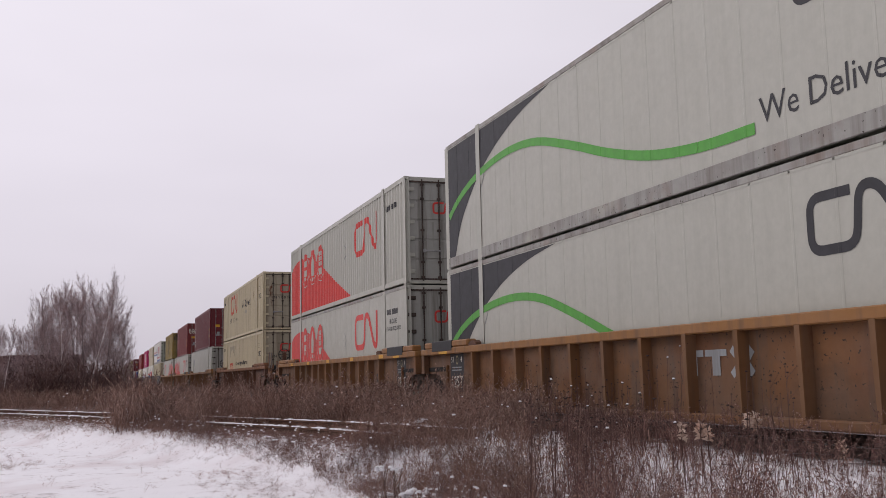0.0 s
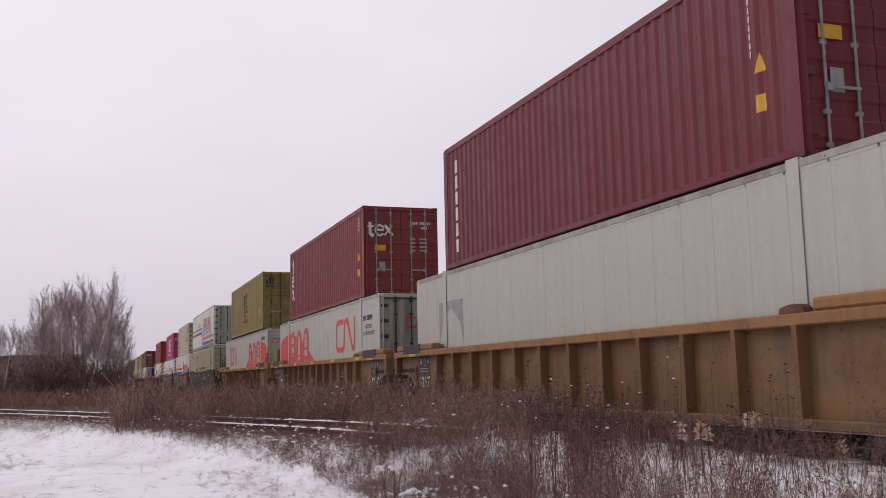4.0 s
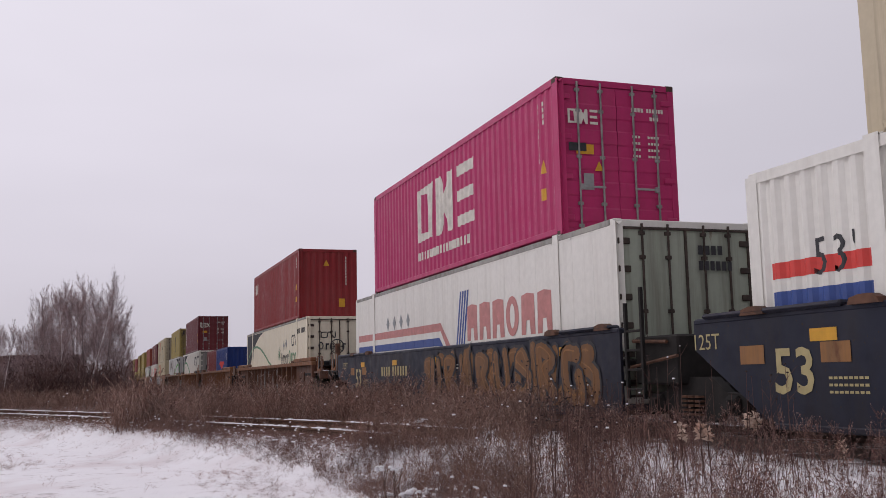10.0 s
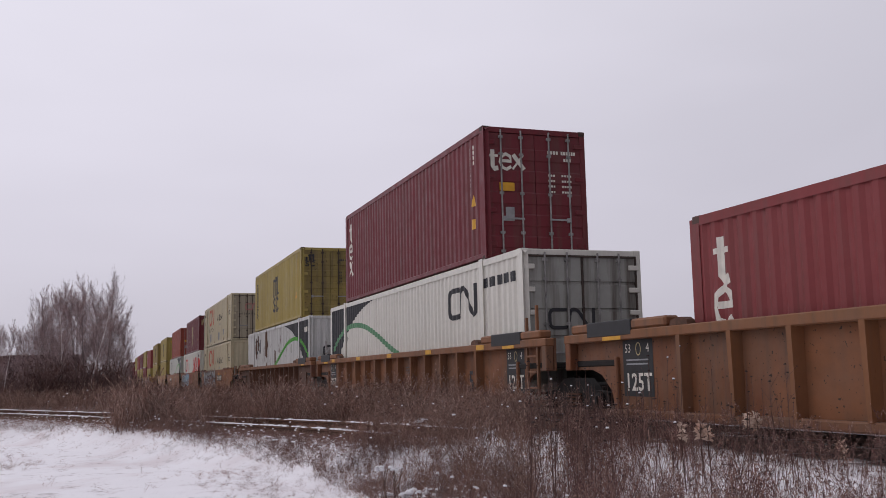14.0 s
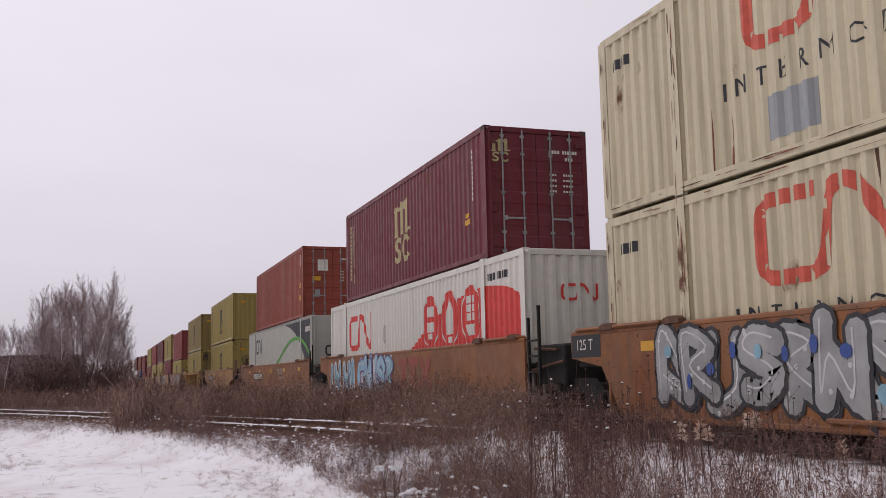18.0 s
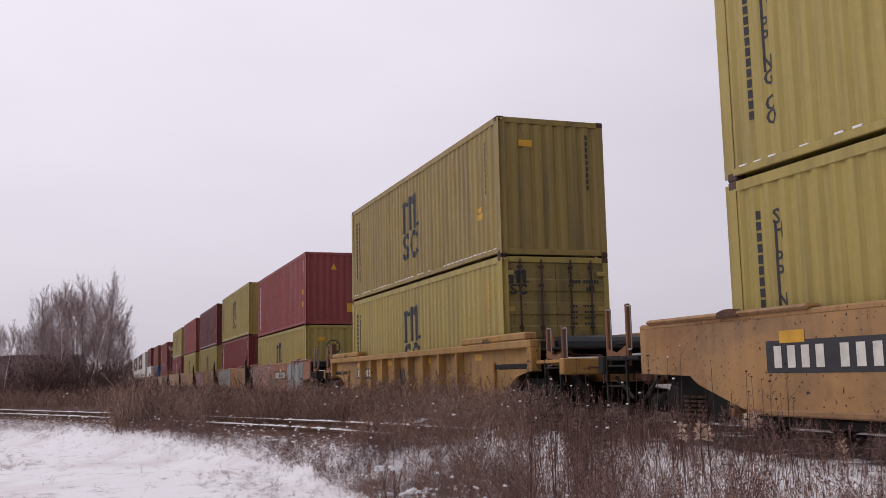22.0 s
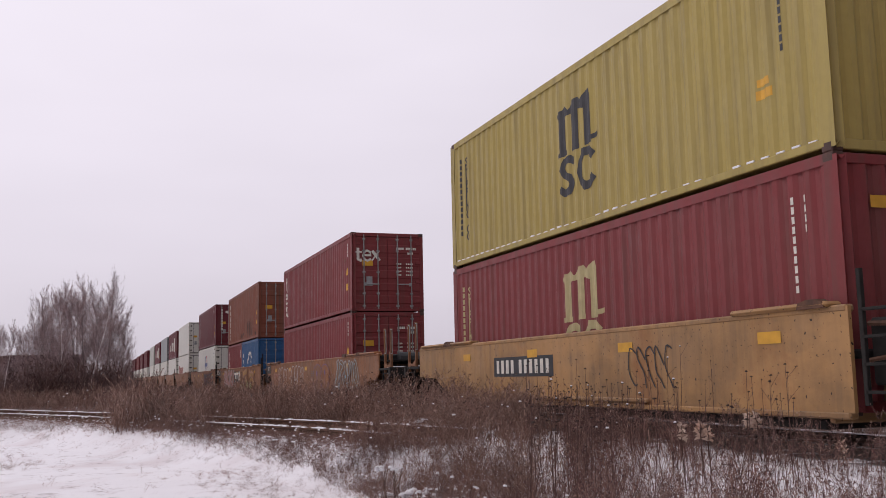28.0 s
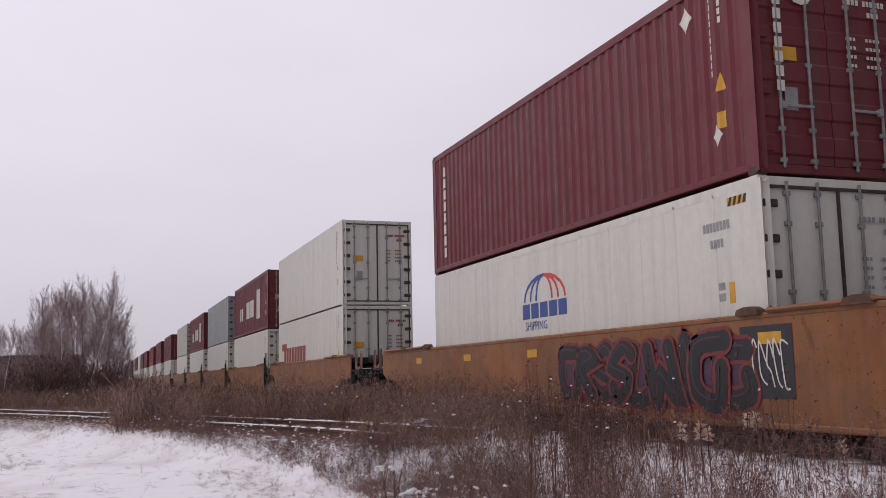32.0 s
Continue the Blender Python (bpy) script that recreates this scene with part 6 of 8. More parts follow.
    spray(cars[2], 206, 12.0, 5.5, 1.0, "aerosol_pink", "salmon", "aerosol_purple")
    on_side("graffiti", scrawl(31, 1.6, .5, 7), 3.2, .9, skin(cars[2]), "aerosol_purple", cars[2], None, .01)
    block_mark(cars[3], 8.8, .5, "brick_red", 2.6, .85)
    on_side("graffiti", scrawl(33, 2.6, .55, 9), 11.9, .85, skin(cars[3]), "aerosol_plum", cars[3], None, .02)
    on_side("graffiti", scrawl(35, 1.2, .7, 5), 4.2, .6, skin(cars[4]), "ink", cars[4], None, .01)
    comb_container(386.2, FLOOR, "mustard", "ink", "mustard corrugated container in a sprayed well", end="blank", H=STD)
    box40(386.2, FLOOR + STD, "maroon_faded", "dull maroon corrugated container with snow along its end", end="blank", word=6)
    box40(401.72, FLOOR, "maroon_dull", "maroon corrugated container low in a sprayed well", end="blank", word=6)
    comb_container(401.72, FLOOR + HC, "mustard", "ink", "bright mustard corrugated container with snow on its ledge", end="blank", snow=True)
    comb_container(417.17, FLOOR, "mustard", "ink", "mustard corrugated container in a pink-sprayed well", end="blank")
    comb_container(417.17, FLOOR + HC, "maroon", "ink", "maroon corrugated container with a faint dark mark", end="blank", snow=True, code=False)
    comb_container(432.94, FLOOR, "mustard", "ink", "mustard corrugated container beneath a red one", end="blank")
    box40(432.94, FLOOR + HC, "maroon_faded", "faded maroon corrugated container with white vertical blocks", end="blank", word=6)
    comb_container(448.31, FLOOR, "maroon_dull", "straw", "maroon corrugated container with a yellow mark, low in a tan well", end="blank")
    comb_container(448.31, FLOOR + HC, "mustard", "ink", "mustard corrugated container on top of a maroon one", end="blank", snow=True)
    # smooth fifty-three-foot wells with forty-foot boxes
    g = "sprayed orange-tan well set"
    cars = []
    for i, s in enumerate((468.12, 487.72, 507.32)):
        a = unit(s, L53, SM, "coupler" if i == 0 else "joint", "joint" if i < 2 else "coupler", TN, SMOOTH + (", letters all along", ", orange letters", ", plum letters")[i], g, True, i == 2, seed=30 + i, tall=2.2)
        side_marks(a, L53, 30 + i, False, 53, False)
        cars.append(a)
    outline_tag(cars[0], 14.2, 5.6, 1.05, 9, "aerosol_white")
    outline_tag(cars[0], 15.4, 1.6, .5, 3, "aerosol_pink", .62)
    bubbles(cars[0], 6.7, 2, 2.4, 1.0, "orange_tan", "aerosol_purple")
    spray(cars[0], 301, 3.3, 3.0, 1.0, "ochre_rib", "aerosol_grey", "aerosol_blue")
    spray(cars[1], 303, 14.3, 4.6, .95, "aerosol_pink", "aerosol_grey", "salmon", .5, 7)
    on_side("graffiti", scrawl(47, 6.0, .3, 9), 14.0, .34, skin(cars[1]), "aerosol_grey", cars[1], None, .006)
    spray(cars[1], 305, 7.0, 5.2, 1.15, "yellow_tan", "maroon", "aerosol_pink", .34, 4)
    r = random.Random(12)
    for u in (6.7, 5.6, 4.3, 3.1):
        w = r.uniform(.5, .9)
        on_side("sprayed_ground", tess([[(0, 0), (w, 0), (w * .95, .2), (w * .7, r.uniform(.2, .4)), (w * .45, .22), (w * .2, r.uniform(.25, .42)), (w * .05, .2)]]), u, .45, skin(cars[1]), "aerosol_lime", cars[1], None, .045)
    on_side("panel", rect(0, 0, 2.6, .62), 9.55, .72, skin(cars[1]), "ink", cars[1])
    block_mark(cars[1], 9.35, .78, "ivory", 2.3, .5)
    spray(cars[2], 306, 7.05, 5.0, 1.0, "black", "maroon_dull", "aerosol_plum")
    on_side("panel", rect(0, 0, .95, .85), 2.2, .55, skin(cars[2]), "ink", cars[2], None, .006)
    on_side("graffiti", scrawl(44, .8, .7, 6), 2.12, .6, skin(cars[2]), "ivory", cars[2], None, .012)
    c = box40(470.1, FLOOR, "maroon_dull", "dull maroon corrugated container low in a sprayed well", STD)
    c = box40(470.1, FLOOR + STD, "maroon_dull", "dull maroon corrugated container with a white mark on its doors", STD)
    short_mark(c)
    c = container(489.7, FLOOR, L20, STD, "ribbed", "sky_blue", "bright blue twenty-foot container with a white arched mark", "door")
    arches = []
    for k_ in (0.35, 0.62, 0.9):
        arches += band([(3.0 + .9 * k_ * math.cos(3.1416 - 3.1416 * i / 10), 1.35 + .62 * math.sin(3.1416 * i / 10)) for i in range(11)], .07)
    on_side("logo", arches + move(bars(5, .36, .45, .2), 1.9, .75), L20, 0, c[1], "ivory", c[0], c[2])
    on_side("lettering", column(4, .22, .22, .55), L20 - .5, 1.95, c[1], "ivory", c[0], c[2])
    c = container(489.7 + 6.13, FLOOR, L20, STD, "ribbed", "maroon_dull", "maroon twenty-foot container beside a blue one", "blank")
    code_bars(c, .9, 2.2, "ivory")
    short_mark(c, False)
    c = box40(489.7, FLOOR + STD, "rust_brown", "rusty brown corrugated container with dark stains and barred doors", word=6)
    r = random.Random(5)
    for u, v, w, h in ((8.0, .22, 2.0, .95), (6.6, .25, .5, .5), (5.4, .2, .9, .3), (10.6, .2, .7, .35)):
        k = max(2, int(w / .14))
        for i in range(k):
            if r.random() < .85:
                a0, top = u + w * i / k, v + h * r.uniform(.35, 1.0)
                on_side("stain", rect(a0, v + h * r.uniform(0, .3), a0 + w / k * r.uniform(.6, 1.05), top), L40, 0, c[1], "rusty_iron" if i % 3 else "dark_rail", c[0], c[2], .003)
    c = box40(509.3, FLOOR, "white", "white refrigerated container with an arched mark and pale grey doors", style="panel", word_mat="grey", stickers=False, code=False)
    on_side("marking", move(bars(8, .055, .12), 11.0, HC - .58) + move(bars(4, .055, .11), 11.15, HC - .8), L40, 0, c[1], "grey", c[0], c[2])
    on_side("marking", move(rect(0, 0, .14, .1) + rect(0, .14, .14, .24), 11.28, HC - 1.5), L40, 0, c[1], "grey", c[0], c[2])
    on_side("sticker", rect(11.5, HC - 1.54, 11.62, HC - 1.27), L40, 0, c[1], "yellow", c[0], c[2])
    on_side("sticker", rect(11.55, HC - .3, 11.95, HC - .19), L40, 0, c[1], "yellow", c[0], c[2], label="yellow and black hatched strip")
    for k_ in range(4):
        on_side("hatching", tess([[(11.57 + .1 * k_, HC - .3), (11.62 + .1 * k_, HC - .3), (11.66 + .1 * k_, HC - .19), (11.61 + .1 * k_, HC - .19)]]), L40, 0, c[1], "black", c[0], c[2], .008)
    on_side("marking", move(bars(14, .05, .07, .3), 10.55, .78), L40, 0, c[1], "grey", c[0], c[2])
    ar = [q for k_ in (0.35, 0.62, 0.9) for q in band([(6.0 + .95 * k_ * math.cos(3.1416 - 3.1416 * i / 10), 1.85 + .45 * math.sin(3.1416 * i / 10)) for i in range(11)], .06)]
    on_side("logo", [q for q in ar if sum(p[0] for p in q) / 3 < 6.0], L40, 0, c[1], "logo_blue", c[0], c[2])
    on_side("logo", [q for q in ar if sum(p[0] for p in q) / 3 >= 6.0], L40, 0, c[1], "logo_red", c[0], c[2])
    on_side("logo", move(bars(5, .32, .28, .2), 5.05, 1.53), L40, 0, c[1], "logo_blue", c[0], c[2])
    on_side("lettering", move(words("SHIPPING", .16), 5.15, 1.32), L40, 0, c[1], "logo_blue", c[0], c[2])
    c = box40(509.3, FLOOR + HC, "maroon", "maroon corrugated container with white vertical blocks and white patches", word=8)
    on_side("patch", diamond(10.83, 2.45, .2) + diamond(11.42, .67, .15), L40, 0, c[1], "ivory", c[0], c[2])
    on_end("lettering", column(8, .12, .14), -.85, HC - .35, .004, "ivory", c[0], .03)
    on_end("patch", oval(-.4, HC - .55, .16, .1, 8), 0, 0, .004, "ivory", c[0], .03)
    # far five-unit set
    g = "far tan well set"
    plan = (("white", "white"), ("maroon", "white"), ("tin_grey", "white"), ("maroon", "white"), ("pale_grey", "white"))
    for i, (up, lo) in enumerate(plan):
        s = 531.03 + 15.42 * i
        unit(s, L40, SM, "coupler" if i == 0 else "joint", "joint" if i < 4 else "coupler", TN, "smooth tan well car, far down the train", g, True, i == 4, seed=40 + i)
        c = box40(s, FLOOR, lo, "white refrigerated container low in its well", style="panel", word_mat="brick_red")
        if i == 0:
            on_side("logo", move(bars(8, .5, .9, .2, .1), 1.2, .9) + rect(.8, 1.7, 1.9, 2.0), L40, 0, c[1], "brick_red", c[0], c[2])
        c = box40(s, FLOOR + HC, up, {"white": "cream-white refrigerated container with hinged doors", "maroon": "maroon container with large white lettering blocks", "tin_grey": "plain pale grey forty-foot container", "pale_grey": "pale grey refrigerated forty-foot container"}[up],
                  style="panel" if up != "maroon" else "ribbed", word_mat="ivory" if up == "maroon" else "brick_red")
        if up == "maroon":
            on_side("logo", move(bars(3, .35, .7, .2) + move(bars(4, .6, .9, .2), 2.4), 2.4, .9) + rect(8.5, .7, 9.6, 2.2), L40, 0, c[1], "ivory", c[0], c[2])
    # the rear of the train, far off
    rear = [(612.4, L53, "maroon", "white"), (632.0, L53, "maroon", "white"), (651.6, L53, "maroon_dull", "white"),
            (675.3, L40, "maroon", "white"), (690.7, L40, "maroon", "tin_grey"), (706.1, L40, "white", "white"), (721.5, L40, "maroon", "white"), (736.9, L40, "tin_grey", "white"),
            (756.7, L53, "maroon", "white"), (776.3, L53, "white", "white"), (795.9, L53, "maroon", "maroon"), (819.6, L53, "maroon", "white"), (839.2, L53, "white", "white"), (858.8, L53, "maroon", "white")]
    for s, L, up, lo in rear:
        unit(s, L, SM, "joint", "joint", TN, "smooth tan well car near the train's rear", "rear well cars", True, False, simple=True)
        o = (L - L40) / 2
        box40(s + o, FLOOR, lo, lo.replace("_", " ") + " container at the train's rear, lower tier", far=True)
        box40(s + o, FLOOR + HC, up, up.replace("_", " ") + " container at the train's rear, upper tier", far=True)


train()


# ---- ground ----
SIDING = [(-27.0, 88.0), (-13.2, 57.0), (-7.2, 43.6), (-1.75, 31.5), (0.27, 27.1), (1.59, 23.9), (2.49, 21.5), (3.46, 19.1), (4.25, 16.8), (4.87, 14.3)]
SIDE_Z = 0.04       # its rail top


def siding_gap(x, y):
    """Distance from the side track's centre line."""
    best = 1e9
    p = Vector((x, y))
    for a, b in zip(SIDING, SIDING[1:]):
        a, b = Vector(a), Vector(b)
        t = max(0.0, min(1.0, (p - a).dot(b - a) / (b - a).length_squared))
        best = min(best, (p - a.lerp(b, t)).length)
    return best


def ramp01(v, lo, hi):
    t = max(0.0, min(1.0, (v - lo) / (hi - lo)))
    return t * t * (3 - 2 * t)


def ground_height(x, y):
    z = -0.55 + 0.06 * noise.noise(Vector((x * 0.35, y * 0.35, 0.0))) + 0.025 * noise.noise(Vector((x * 1.7, y * 1.7, 3.0)))
    d = abs(x - TX)
    k = 1.0 - ramp01(d, 2.0, 3.6)
    if k > 0:
        z = z + (-0.10 + 0.02 * noise.noise(Vector((x * 2.2, y * 2.2, 9.0))) - z) * k
    if -16 < x < 8 and 11 < y < 60:
        k = 1.0 - ramp01(siding_gap(x, y), 1.25, 2.5)
        z = max(z, z + (-0.115 - z) * k)
    return z


def ground_material():
    m, n, l, bs = nodes_of("snowy_ground")
    co = n.new("ShaderNodeTexCoord")
    sep = n.new("ShaderNodeSeparateXYZ")
    l.new(co.outputs["Object"], sep.inputs[0])

    def calc(op, a, b):
        k = n.new("ShaderNodeMath")
        k.operation = op
        for i, q in enumerate((a, b)):
            if isinstance(q, (int, float)):
                k.inputs[i].default_value = q
            else:
                l.new(q, k.inputs[i])
        return k.outputs[0]
    # across the edge of the weeds: below nought lies the open snow
    ya, yb = calc("SUBTRACT", sep.outputs["Y"], 10.15), calc("SUBTRACT", sep.outputs["Y"], 18.45)
    bend = calc("ADD", calc("MULTIPLY", ya, 0.158), calc("MULTIPLY", calc("MULTIPLY", ya, yb), 0.0144))
    edge = calc("ADD", calc("SUBTRACT", sep.outputs["X"], 3.53), bend)
    wob = ramp_node(n, l, noise_node(n, l, 0.9, 6, rough=0.7), 0.2, 0.8, -1.5, 1.5)
    k = calc("ADD", edge, wob)
    litter = mix_node(n, l, noise_node(n, l, 9.0, 6), (0.045, 0.028, 0.022), (0.13, 0.085, 0.062))
    snow = mix_node(n, l, noise_node(n, l, 2.0, 5), (0.86, 0.84, 0.87), (0.96, 0.94, 0.97))
    specks = ramp_node(n, l, noise_node(n, l, 2.6, 12, rough=0.85), 0.555, 0.64, 0, 0.8)
    tint = mix_node(n, l, ramp_node(n, l, noise_node(n, l, 0.5, 4), 0.52, 0.68, 0, 0.35), snow, (0.55, 0.42, 0.42))
    open_snow = mix_node(n, l, specks, tint, (0.20, 0.135, 0.12))
    patch = ramp_node(n, l, noise_node(n, l, 2.4, 9, rough=0.75), 0.50, 0.66)
    weedy = mix_node(n, l, patch, snow, litter)
    c = mix_node(n, l, ramp_node(n, l, k, -0.5, 0.6), open_snow, weedy)
    # snow blown against the embankment of the main line
    bank = ramp_node(n, l, calc("SUBTRACT", sep.outputs["X"], calc("MULTIPLY", sep.outputs["Y"], 0.46)), -0.1, 0.7)
    c = mix_node(n, l, bank, c, mix_node(n, l, ramp_node(n, l, noise_node(n, l, 3.4, 9, rough=0.75), 0.60, 0.74), snow, litter))
    # dark ballast under the main line, brush litter beyond it
    stones = mix_node(n, l, noise_node(n, l, 14.0, 4), (0.022, 0.017, 0.015), (0.085, 0.068, 0.06))
    bed = ramp_node(n, l, calc("ADD", sep.outputs["X"], ramp_node(n, l, noise_node(n, l, 1.6, 6), 0.2, 0.8, -0.22, 0.22)), 7.28, 7.46)
    c = mix_node(n, l, bed, c, mix_node(n, l, ramp_node(n, l, noise_node(n, l, 1.8, 8, rough=0.7), 0.40, 0.46), snow, stones))
    far = ramp_node(n, l, sep.outputs["Y"], 26.0, 40.0)
    c = mix_node(n, l, far, c, mix_node(n, l, patch, (0.22, 0.18, 0.17), (0.06, 0.038, 0.03)))
    l.new(c, bs.inputs["Base Color"])
    bs.inputs["Roughness"].default_value = 0.8
    bump_node(n, l, bs, noise_node(n, l, 5.0, 8, rough=0.7), 0.6, 0.05)
    return m


def make_ground():
    def steps(lo, hi, fine, a, b):
        out, v = [], lo
        while v < hi:
            out.append(v)
            v += fine if a <= v <= b else max(fine, 0.18 * (min(abs(v - a), abs(v - b)) + 1))
        return out + [hi]
    xs, ys = steps(-2500, 2500, 0.33, -5, 13), steps(-2500, 2500, 0.4, 6, 45)
    vs = [(x, y, ground_height(x, y)) for y in ys for x in xs]
    w = len(xs)
    fs = [(j * w + i, j * w + i + 1, (j + 1) * w + i + 1, (j + 1) * w + i) for j in range(len(ys) - 1) for i in range(w - 1)]
    me = bpy.data.meshes.new("ground")
    me.from_pydata(vs, [], fs)
    for p in me.polygons:
        p.use_smooth = True
    me.materials.append(ground_material())
    return tagged(new("ground", me), "flat ground with trodden snow and brown weed litter", "ground", kind="structure")


make_ground()


# ---- tracks ----
def rail_mesh(pts, mat, zt=0.0):
    prof = [(-0.036, 0), (0.036, 0), (0.036, -0.03), (0.009, -0.045), (0.009, -0.13), (0.07, -0.15), (0.07, -0.165), (-0.07, -0.165), (-0.07, -0.15), (-0.009, -0.13), (-0.009, -0.045), (-0.036, -0.03)]
    sh = Shape()
    n = len(prof)
    rows = []
    for i, p in enumerate(pts):
        a, b = Vector(pts[max(i - 1, 0)]), Vector(pts[min(i + 1, len(pts) - 1)])
        d = (b - a).normalized()
        q = Vector((d.y, -d.x))
        rows += [(p[0] + q.x * u, p[1] + q.y * u, zt + v) for u, v in prof]
    fs = [(i * n + j, i * n + (j + 1) % n, (i + 1) * n + (j + 1) % n, (i + 1) * n + j) for i in range(len(pts) - 1) for j in range(n)]
    sh.add(rows, fs + [tuple(range(n)), tuple(range((len(pts) - 1) * n, len(pts) * n))])
    return sh


def make_tracks():
    t = thing("main_track", "main line of steel rails on dark ballast", "railway track", kind="structure")
    for s in (-1, 1):
        r = part("rail", rail_mesh([(TX + s * 0.7535, -60), (TX + s * 0.7535, 2000)], "rail_steel"), "rail_steel", t)
        part("rail_head", Shape().box(TX + s * 0.7535 - 0.031, TX + s * 0.7535 + 0.031, -60, 2000, 0.0, 0.005), "tread", r, "rail head polished bright by wheels")
    sl = Shape().box(-1.3, 1.3, -0.11, 0.11, -0.33, -0.165, 0.015).mesh("sleeper", MAT["sleeper_wood"])
    for i in range(110):
        o = part("sleeper", sl, None, t)
        o.location = (TX, 4 + i * 0.53, 0)
    t = thing("side_track", "rusty side track with snow along its rails", "railway track", kind="structure")
    mid = SIDING
    for s in (-1, 1):
        pts = []
        for i, p in enumerate(mid):
            a, b = Vector(mid[max(i - 1, 0)]), Vector(mid[min(i + 1, len(mid) - 1)])
            d = (b - a).normalized()
            pts.append((p[0] + s * 0.7535 * -d.y, p[1] + s * 0.7535 * d.x))
        r = part("rail", rail_mesh(pts, "rail_steel", SIDE_Z), "rusty_iron", t)
        part("snow", rail_snow(pts), "snow_white", r, "snow lying along the rail")
    for i in range(60):
        f = i / 59 * (len(mid) - 1.001)
        k = int(f)
        a, b = Vector(mid[k]), Vector(mid[k + 1])
        p = a.lerp(b, f - k)
        o = part("sleeper", sl, None, t)
        o.location, o.rotation_euler = (p.x, p.y, SIDE_Z), (0, 0, math.atan2((b - a).y, (b - a).x) - math.pi / 2)


def rail_snow(pts):
    sh = Shape()
    for (x0, y0), (x1, y1) in zip(pts, pts[1:]):
        n = max(2, int(math.hypot(x1 - x0, y1 - y0) / 0.16))
        for i in range(n):
            r = random.Random(i * 7 + int(y0 * 10))
            if r.random() < 0.9:
                a, b = i / n, (i + r.uniform(.55, .98)) / n
                p, q = Vector((x0 + (x1 - x0) * a, y0 + (y1 - y0) * a)), Vector((x0 + (x1 - x0) * b, y0 + (y1 - y0) * b))
                d = (q - p).normalized() * 0.033
                w = Vector((-d.y, d.x))
                h = SIDE_Z + r.uniform(.012, .030)
                sh.add([(p.x + w.x, p.y + w.y, SIDE_Z + 0.001), (p.x - w.x, p.y - w.y, SIDE_Z + 0.001), (q.x - w.x, q.y - w.y, SIDE_Z + 0.001), (q.x + w.x, q.y + w.y, SIDE_Z + 0.001),
                        (p.x + w.x * .6, p.y + w.y * .6, h), (p.x - w.x * .6, p.y - w.y * .6, h), (q.x - w.x * .6, q.y - w.y * .6, h), (q.x + w.x * .6, q.y + w.y * .6, h)],
                       [(0, 1, 2, 3), (4, 7, 6, 5), (0, 4, 5, 1), (1, 5, 6, 2), (2, 6, 7, 3), (3, 7, 4, 0)])
    return sh


make_tracks()


# ---- dry weeds ----
def island_material(name, stops, rough=0.85):
    m, n, l, bs = nodes_of(name)
    g = n.new("ShaderNodeNewGeometry")
    r = n.new("ShaderNodeValToRGB")
    r.color_ramp.elements[0].color = (*stops[0], 1)
    r.color_ramp.elements[1].color = (*stops[-1], 1)
    for i, s in enumerate(stops[1:-1]):
        r.color_ramp.elements.new((i + 1) / (len(stops) - 1)).color = (*s, 1)
    l.new(g.outputs["Random Per Island"], r.inputs[0])
    c = mix_node(n, l, ramp_node(n, l, noise_node(n, l, 0.9, 5, rough=0.7), 0.36, 0.66), r.outputs[0], (1.55, 1.38, 1.3), "MULTIPLY")
    l.new(c, bs.inputs["Base Color"])
    bs.inputs["Roughness"].default_value = rough
    return m


